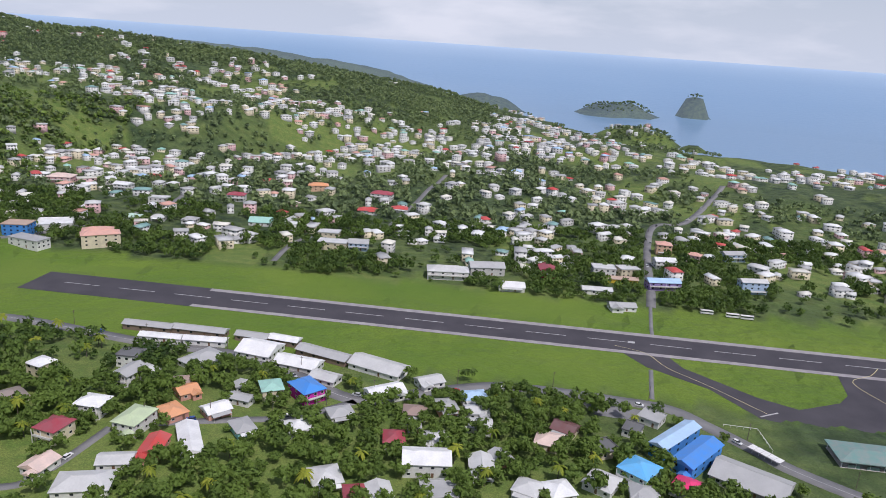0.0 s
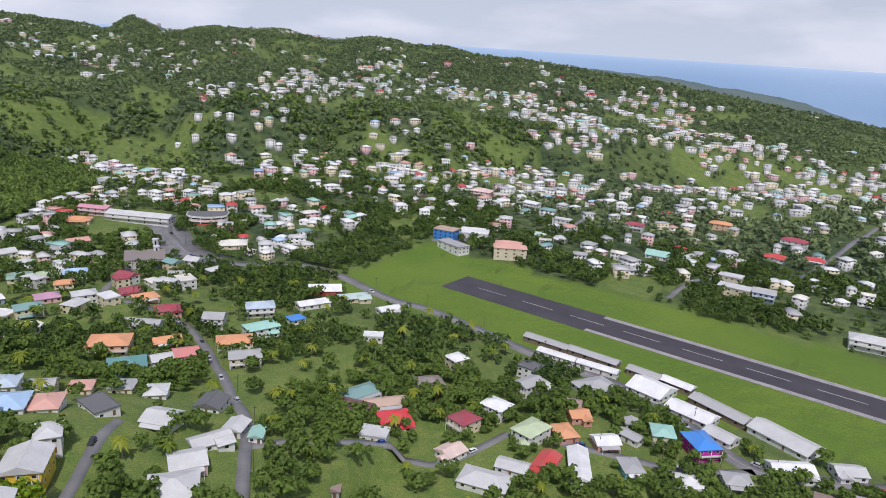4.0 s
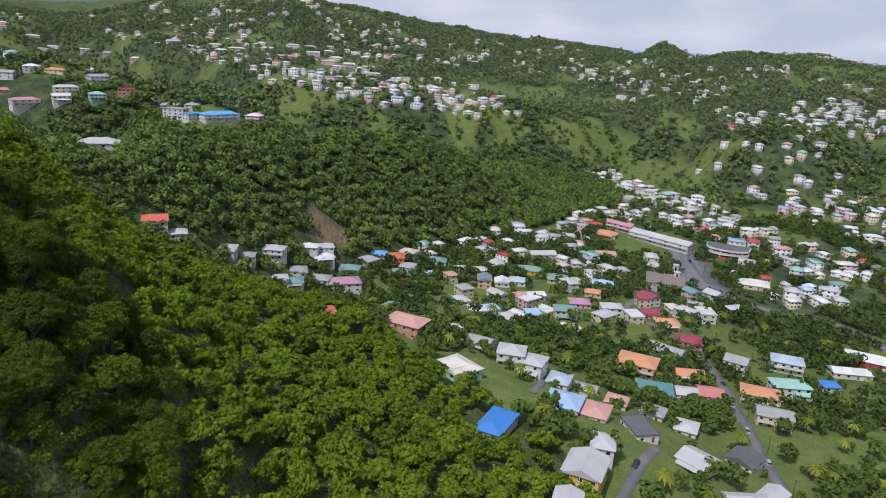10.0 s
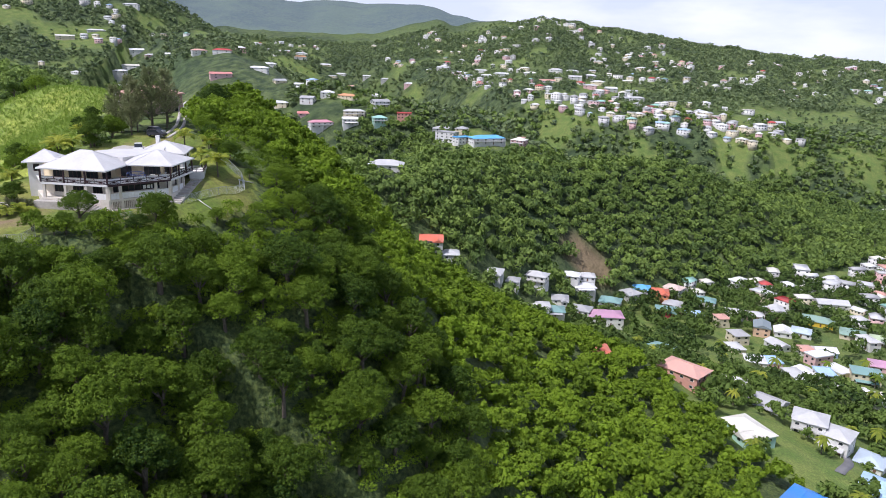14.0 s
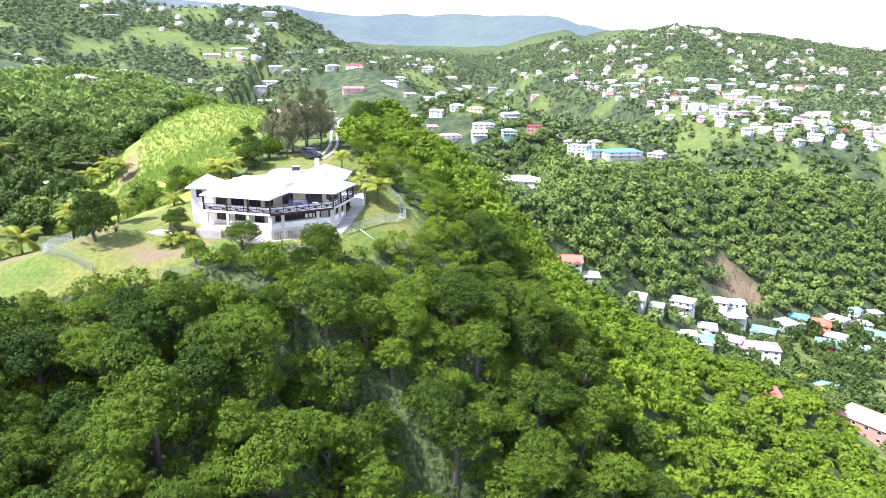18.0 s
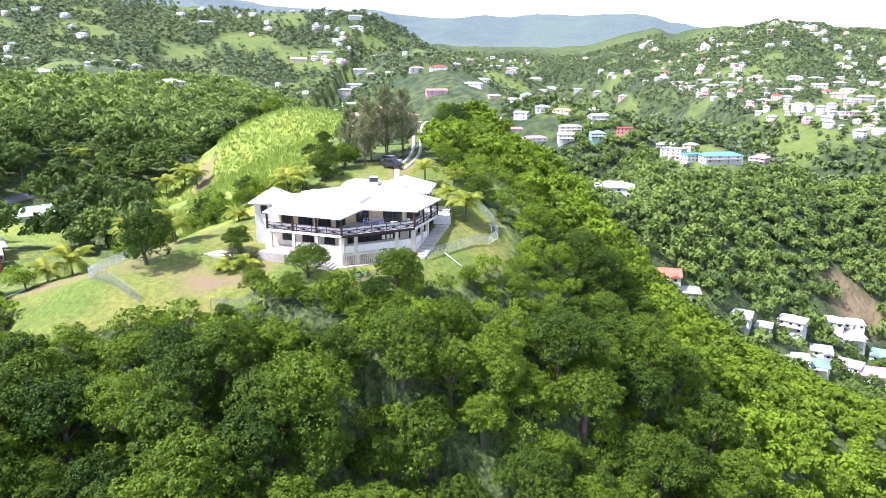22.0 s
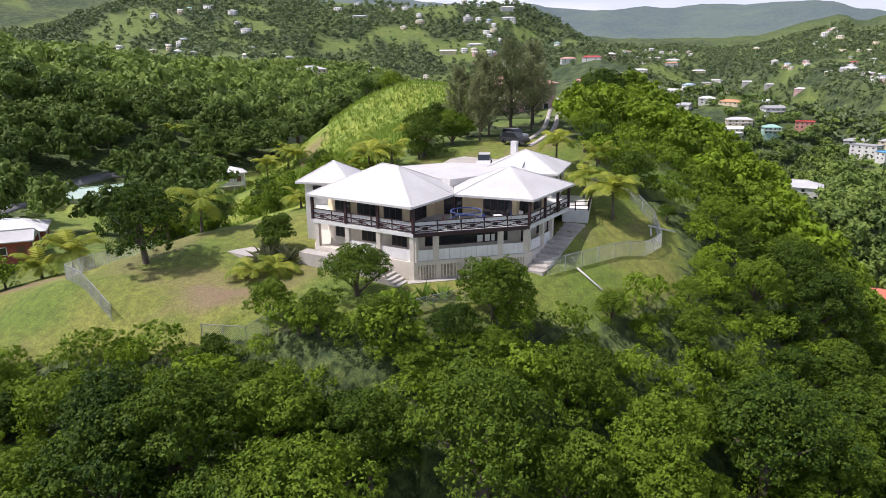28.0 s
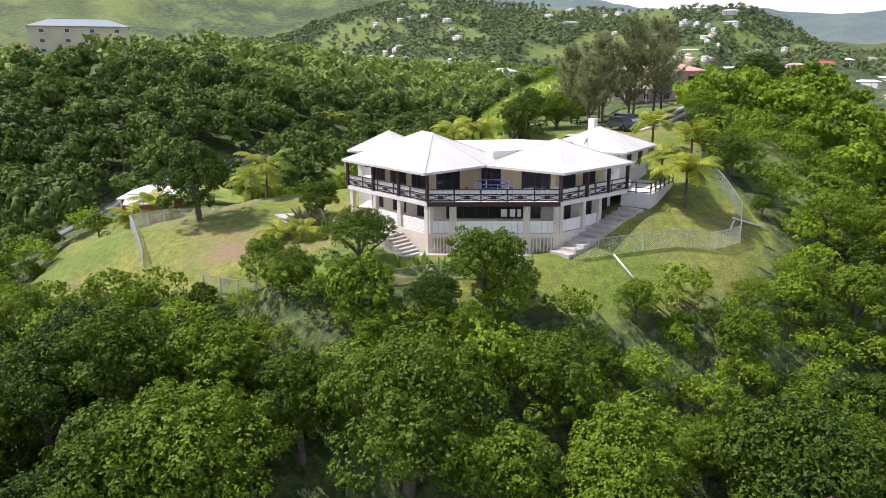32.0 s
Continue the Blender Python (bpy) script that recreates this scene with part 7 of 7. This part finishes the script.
def blades(seed):
    """A tuft of arching grass blades."""
    rng = np.random.default_rng(seed)
    v, f = [], []
    for i in range(7):
        a, L = rng.uniform(0, 6.28), rng.uniform(0.5, 1.0)
        d, s = np.array([math.cos(a), math.sin(a), 0]), np.array([-math.sin(a), math.cos(a), 0]) * 0.06
        o = rng.uniform(-0.35, 0.35, 3) * np.array([1, 1, 0])
        n = len(v)
        v += [o - s, o + s, o + d * L * 0.55 + np.array([0, 0, L * 0.85]) + s * 0.5, o + d * L * 0.55 + np.array([0, 0, L * 0.85]) - s * 0.5]
        f.append((n, n + 1, n + 2, n + 3))
    return np.array(v), np.array(f)


FROND = [frond_kit(s).mesh("frond", PALM_LEAF) for s in range(4)]


def palm(x, y, tall, size=1.0, fronds=15, label="coconut palm with yellow-green fronds on the lawn", group="palms in the garden"):
    rng = random.Random(int(x * 31 + y * 17))
    t = thing("palm_tree", pose(x, y, float(height(x, y)) - 0.2, 0, 0, rng.uniform(0, 360)), label, "palm", group)
    lean = rng.uniform(0.02, 0.09) * tall
    part("trunk", Kit().tube([(0, 0, 0), (lean * 0.3, 0, tall * 0.4), (lean, 0, tall)], [0.2, 0.14, 0.11], 8), BARK, t, smooth_it=True)
    for i in range(fronds):
        o = part("frond", FROND[i % 4], None, t)
        o.matrix_basis = Matrix.Translation((lean, 0, tall)) @ pose(0, 0, 0, 0, rng.uniform(-38, 28), i * 137.5) @ Matrix.Scale(size * rng.uniform(1.0, 1.35), 4)
    return t


palm(-202.7, -73.2, 3.6, 1.15, 22)
palm(-205.5, -77.2, 3.2, 0.9, 14)
palm(-216.5, -84.0, 3.6, 1.0, 14)
palm(-213.5, -78.0, 3.0, 1.0, 14)
for px, py, ph, ps in ((-184.2, -113.8, 3.6, 1.25), (-190.1, -125.8, 5.2, 1.2), (-188.2, -123.6, 4.0, 1.1), (-192.6, -128.5, 4.4, 1.1), (-178.0, -127.4, 2.6, 1.25), (-175.6, -129.6, 1.6, 1.0), (-208, -106.8, 3.4, 1.1), (-212, -106, 2.8, 1.0), (-215, -110, 3.0, 1.0), (-205, -108.5, 2.2, 1.0), (-219.5, -107.0, 3.2, 1.0), (-199.5, -112, 1.6, 0.9)):
    palm(px, py, ph, ps, 16)
for px, py, ph in ((-266.3, -174.6, 4.2), (-270.8, -171.6, 5.0), (-266.4, -164.5, 4.6), (-258, -196, 6.0)):
    palm(px, py, ph, 1.35, 15, "tall coconut palm on the slope below the knoll", "palms below the knoll")
# trees behind the parking place, and tall grass on the knoll
grng = np.random.default_rng(12)
for k in range(26):
    tx, ty = grng.uniform(-262, -213), grng.uniform(-124, -100)
    if not inside(np.array(tx), np.array(ty), LAWN) and not inside(np.array(tx), np.array(ty + 3), SLOPE) and ty < -101.5 - 0.1 * abs(tx + 236):
        tree(float(tx), float(ty), int(grng.integers(0, 6)), float(grng.uniform(0.4, 0.7)), float(grng.uniform(0, 360)), label="leafy green tree on the ridge behind the villa", group="garden trees", sink=0.5)
gx, gy, grng = scatter(-325, -182, -198, -100, 0.95, 14, 1.3)
ok = (on_knoll(gx, gy) < 1) & (np.abs((gx + 266) * 0.45 - (gy + 163) * 0.89) > 2.6) & ~inside(gx, gy, LAWN) & clear_of(gx, gy, 0.2)
stand("tall_grass", gx[ok], gy[ok], [blades(s) for s in range(3)], grng, BANANA, "tall yellow-green grass on the knoll", 0.7, 1.4, 0.05)
# round trees on the lawn
tree(-175.0, -111.8, 4, 1.08, 40, sink=1.9, label="dark round mango tree alone on the lawn", group="garden trees", name="tree")
tree(-176.4, -88.4, 3, 0.74, 10, label="dense round tree below the villa steps", group="garden trees", sink=1.2)
tree(-178.4, -76.6, 0, 0.92, 200, label="light green tree before the villa plinth", group="garden trees", sink=0.6)
tree(-183.6, -103.0, 5, 0.72, 80, label="round shrub beside the villa", group="garden trees", sink=0.6)
tree(-308.5, -163, 3, 1.0, 30, label="broad green tree on top of the grassy knoll", group="garden trees", sink=0.6)
tree(-300, -166, 1, 0.7, 30, label="small leafy tree on the flank of the grassy knoll", group="garden trees", sink=0.4)
tree(-170.5, -93.0, 2, 0.56, 130, label="leafy tree at the edge of the lawn", group="garden trees", sink=1.0)
tree(-169.6, -87.6, 4, 0.52, 300, label="leafy tree at the edge of the lawn", group="garden trees", sink=1.0)
tree(-213, -73.5, 1, 0.62, 20, label="dark leafy tree beside the fence", group="garden trees", sink=0.6)
tree(-220, -79.5, 0, 0.75, 60, label="dark leafy tree beside the drive", group="garden trees", sink=0.4)
tree(-226, -83, 4, 0.7, 160, label="dark leafy tree beside the drive", group="garden trees", sink=0.4)
tree(-218, -104, 1, 0.75, 250, label="broad tree behind the parking place", group="garden trees", sink=0.4)
tree(-225, -103, 3, 0.7, 290, label="broad tree behind the parking place", group="garden trees", sink=0.4)
tree(-262, -90, 3, 1.05, 50, label="large bright green tree beside the drive", group="garden trees", sink=0.4)
tree(-270, -93, 1, 1.0, 150, label="large bright green tree beside the drive", group="garden trees", sink=0.4)
tree(-290, -116, 2, 0.8, 10, label="dark tree at the top of the drive", group="garden trees", sink=0.4)


def casuarina(x, y, tall, seed):
    """A tall thin feathery tree of fine grey-green needles."""
    rng = np.random.default_rng(seed)
    t = thing("casuarina_tree", pose(x, y, float(height(x, y)) - 0.3, 0, 0, seed * 40), "tall thin feathery grey-green tree behind the villa", "tree", "feathery trees")
    k = Kit().tube([(0, 0, 0), (0.15, 0.1, tall * 0.5), (0.1, 0, tall * 0.97)], [0.2, 0.12, 0.02], 6)
    vs, fs = [], []
    for i in range(80):
        u = rng.uniform(0.14, 0.95)
        a = rng.uniform(0, 2 * math.pi)
        L = tall * (0.34 * (1 - u) + 0.09)
        s = Vector((0, 0, tall * u))
        e = s + Vector((math.cos(a) * L * 0.75, math.sin(a) * L * 0.75, L * 0.75))
        k.tube([s, e], [0.035, 0.008], 4)
        for j in range(48):
            w = rng.uniform(0.2, 1.05)
            p = s.lerp(e, w)
            d = Vector(rng.normal(0, 1, 3)) + Vector((0, 0, 0.6))
            d = d.normalized() * rng.uniform(0.3, 0.75)
            b = d.cross(Vector(rng.normal(0, 1, 3))).normalized() * 0.055
            m = len(vs)
            vs += [p - b, p + b, p + d + b * 0.4, p + d - b * 0.4]
            fs.append((m, m + 1, m + 2, m + 3))
    part("trunk", k, BARK, t)
    part("crown", raw_mesh("crown", np.array([tuple(v) for v in vs]), np.array(fs), [NEEDLE]), None, t)


for i, (cx, cy, ch) in enumerate(((-232, -100, 12), (-235, -97.5, 14.5), (-238, -95.2, 14), (-230, -104, 11), (-241, -100, 14), (-236, -103, 12.5), (-244, -97, 13), (-228.5, -100, 10))):
    casuarina(cx, cy, ch, i)


def spiky(x, y, n, length, mat, label, name="agave", sink=0.0):
    rng = random.Random(int(x * 7 + y))
    t = thing(name, pose(x, y, float(height(x, y)) - sink), label, "plant", "broad-leaved plants")
    for i in range(n):
        a, el = rng.uniform(0, 2 * math.pi), rng.uniform(0.35, 1.35)
        L = length * rng.uniform(0.7, 1.1)
        d = Vector((math.cos(a) * math.cos(el), math.sin(a) * math.cos(el), math.sin(el)))
        s = Vector((-math.sin(a), math.cos(a), 0)) * L * 0.10
        m, e = d * L * 0.55, d * L + Vector((0, 0, -0.25 * L * math.cos(el)))
        part("leaf", Kit().faces([-s * 0.4, s * 0.4, m + s, e, m - s], [(0, 1, 2, 3, 4)]), mat, t)


for px, py in ((-181.4, -99.8), (-180.2, -101.4), (-182.2, -102.2)):
    spiky(px, py, 26, 2.6, DRY_LEAF, "large grey-green spiky plant beside the villa")
for px, py in ((-177.6, -82.6), (-178.6, -81.4), (-176.8, -83.8)):
    spiky(px, py, 16, 2.0, BANANA, "bright green banana plant below the villa", "banana_plant", 0.2)
palm(-178.2, -98.6, 1.0, 0.85, 12, "young yellow palm beside the dirt mound")
palm(-176.8, -100.4, 0.8, 0.8, 12, "young yellow palm beside the dirt mound")

def palm_crown(seed):
    rng = np.random.default_rng(seed)
    v, f = [], []
    for i in range(13):
        a, up = i * 2.4, rng.uniform(-0.2, 0.9)
        d = np.array([math.cos(a), math.sin(a), 0])
        s = np.array([-math.sin(a), math.cos(a), 0])
        L = rng.uniform(2.4, 3.3)
        rib = [d * L * u + np.array([0, 0, L * (up * u - 0.95 * u * u)]) for u in (0.05, 0.4, 0.75, 1.0)]
        w = [0.1, 0.5, 0.42, 0.05]
        for j in range(3):
            for sg in (-1, 1):
                n = len(v)
                v += [rib[j], rib[j + 1], rib[j + 1] + s * sg * w[j + 1] - np.array([0, 0, 0.35 * w[j + 1]]), rib[j] + s * sg * w[j] - np.array([0, 0, 0.35 * w[j]])]
                f.append((n, n + 1, n + 2, n + 3))
    return raw_mesh("crown", np.array(v), np.array(f), [PALM_LEAF])


PALM_CROWN = [palm_crown(s) for s in range(3)]
PALM_TRUNK = Kit().tube([(0, 0, -0.5), (0.2, 0, 3.0), (0.3, 0, 6.2)], [0.2, 0.13, 0.11], 6).mesh("trunk", BARK)
x, y, rng = scatter(-420, 90, 130, 350, 23.0, 77)
ok = clear_of(x, y, 0.5) & (rng.uniform(0, 1, x.size) < 0.75)
for px, py in zip(x[ok], y[ok]):
    t = thing("palm_tree", pose(float(px), float(py), float(height(px, py)), 0, 0, float(rng.uniform(0, 360))) @ Matrix.Scale(float(rng.uniform(0.9, 1.35)), 4), "coconut palm between the houses of the valley", "palm", "palms in the valley")
    part("trunk", PALM_TRUNK, None, t)
    part("crown", PALM_CROWN[int(rng.integers(0, 3))], None, t).location = (0.3, 0, 6.1)

# ---- traffic, poles and yards ----
def on_road(k, s):
    """The place s of the way along a road, and its bearing."""
    pts, _ = LANES[k]
    lens = [math.dist(a, b) for a, b in zip(pts, pts[1:])]
    left = s * sum(lens)
    for a, b, n in zip(pts, pts[1:], lens):
        if left <= n:
            u = left / n
            return a[0] + (b[0] - a[0]) * u, a[1] + (b[1] - a[1]) * u, math.degrees(math.atan2(b[1] - a[1], b[0] - a[0]))
        left -= n
    return (*pts[-1], 0)


CAR_PAINT = [((0.75, 0.75, 0.74), "white"), ((0.45, 0.46, 0.47), "silver"), ((0.04, 0.04, 0.05), "black"), ((0.40, 0.04, 0.04), "red"), ((0.05, 0.10, 0.30), "dark blue")]
crng = random.Random(5)
for k, spots in ((0, (0.05, 0.12, 0.2, 0.31, 0.44, 0.52, 0.585, 0.60, 0.63, 0.69, 0.72, 0.735, 0.80, 0.86)), (1, (0.3, 0.47, 0.55, 0.62, 0.7, 0.78)), (2, (0.3,)), (4, (0.2, 0.35, 0.5, 0.62, 0.75, 0.85)), (6, (0.3, 0.7)), (7, (0.45, 0.8)), (11, (0.3, 0.6))):
    for s in spots:
        x, y, b = on_road(k, s)
        lane = crng.choice((-1, 1)) * (1.9 if k == 0 else 1.2)
        paint, word = CAR_PAINT[crng.choice((0, 0, 0, 1, 1, 2, 3, 4))]
        car(x - math.sin(radians(b)) * lane, y + math.cos(radians(b)) * lane, b + (180 if lane > 0 else 0), paint, f"{word} car on the valley road", 0.25)


def pole(x, y, tall=8.5):
    t = thing("utility_pole", pose(x, y, float(height(x, y)), 0, 0, (x * 7) % 90), "grey wooden utility pole with a cross arm", "pole", "utility poles")
    part("mast", cached(("mast", tall), lambda: Kit().tube([(0, 0, -0.5), (0, 0, tall)], [0.17, 0.11], 7).mesh("mast", BARK)), None, t)
    part("cross_arm", cached("arm", lambda: Kit().box(-0.9, -0.06, 7.7, 0.9, 0.06, 7.85).mesh("cross_arm", BARK)), None, t)


for k, n in ((0, 18), (1, 10), (4, 8), (6, 4)):
    for i in range(n):
        x, y, b = on_road(k, (i + 0.5) / n)
        off = LANES[k][1] / 2 + 1.0
        pole(x - math.sin(radians(b)) * off, y + math.cos(radians(b)) * off)
for px, py in ((-199, -188), (-236, -193), (-296, -119), (-262, -204)):
    pole(px, py)


def bus(x, y, turn, label):
    t = thing("bus", pose(x, y, float(height(x, y)), 0, 0, turn), label, "bus", "buses on the grass")
    part("body", cached("busbody", lambda: Kit().box(-4.2, -1.15, 0.55, 4.2, 1.15, 1.7).box(-4.2, -1.15, 2.55, 4.2, 1.15, 2.9).mesh("body", TRIM)), None, t)
    part("window_band", cached("busglass", lambda: Kit().box(-4.15, -1.1, 1.7, 4.15, 1.1, 2.55).mesh("window_band", GLASS)), None, t)
    for sx in (-2.7, 2.7):
        for sy in (-1.05, 1.05):
            part("wheel", cached("buswheel", lambda: Kit().tube([(0, -0.14, 0), (0, 0.14, 0)], [0.48, 0.48], 12).mesh("wheel", TYRE)), None, t).location = (sx, sy, 0.48)


for px, py in ((189, 446), (205, 442), (214, 440)):
    bus(px, py, -8, "old white bus parked on the grass by the runway")


# ---- the terminal corner and the airfield's edge ----
TEAL_SHEET = material("teal_roof_sheet", (0.14, 0.28, 0.25), (0.24, 0.27, 0.25), size=3, rough=0.6, wave=0.6)
hall = thing("terminal_hall", pose(200, 270, float(height(200, 270)), 0, 0, -7), "low open hall with a worn teal sheet roof beside the apron", "building")
part("roof", Kit().faces([(-19, -9, 3.6), (19, -9, 3.6), (19, 9, 3.6), (-19, 9, 3.6), (-10, 0, 5.4), (10, 0, 5.4)], [(0, 1, 5, 4), (1, 2, 5), (2, 3, 4, 5), (3, 0, 4)]), TEAL_SHEET, hall)
part("eave_band", Kit().box(-19, -9, 3.2, 19, -8.6, 3.62).box(-19, 8.6, 3.2, 19, 9, 3.62).box(-19, -8.6, 3.2, -18.6, 8.6, 3.62).box(18.6, -8.6, 3.2, 19, 8.6, 3.62), TEAL_SHEET, hall, "teal painted eave band")
part("floor_slab", Kit().box(-18, -8, -1.0, 18, 8, 0.2), CONCRETE, hall)
for i in range(7):
    for sy in (-7.6, 7.6):
        part("post", Kit().box(-17.6 + 5.85 * i - 0.14, sy - 0.14, 0.2, -17.6 + 5.85 * i + 0.14, sy + 0.14, 3.6), TRIM, hall)
for i in range(4):
    part("panel", Kit().box(-15 + 8 * i, -7.7, 0.2, -10 + 8 * i, -7.5, 1.6), TEAL_SHEET, hall)
edge = thing("barrier", Matrix.Identity(4), "white painted rail barrier at the edge of the airfield grass", "barrier")
for (ax, ay), (bx, by) in (((142.2, 294.3), (157.2, 291.9)), ((157.2, 291.9), (155.8, 273.0))):
    a, b = Vector((ax, ay, float(height(ax, ay)))), Vector((bx, by, float(height(bx, by))))
    part("rail", Kit().beam(a + Vector((0, 0, 1.1)), b + Vector((0, 0, 1.1)), 0.16, 0.16), WHITE_PIPE, edge)
    for i in range(6):
        p = a.lerp(b, i / 5)
        part("post", Kit().beam(p - Vector((0, 0, 0.3)), p + Vector((0, 0, 1.1)), 0.12, 0.12), WHITE_PIPE, edge)
deck = thing("solar_panels", pose(149.5, 267, float(height(149.5, 267)), 0, 0, 126), "row of white roof panels on a low frame beside the road", "panels")
for i in range(5):
    part("panel", Kit().box(-7.5 + 3 * i, -2, 2.9, -4.7 + 3 * i, 2, 3.05), TRIM, deck)
    part("leg", Kit().box(-6.2 + 3 * i, -0.1, 0, -6.0 + 3 * i, 0.1, 2.9), STEEL, deck)
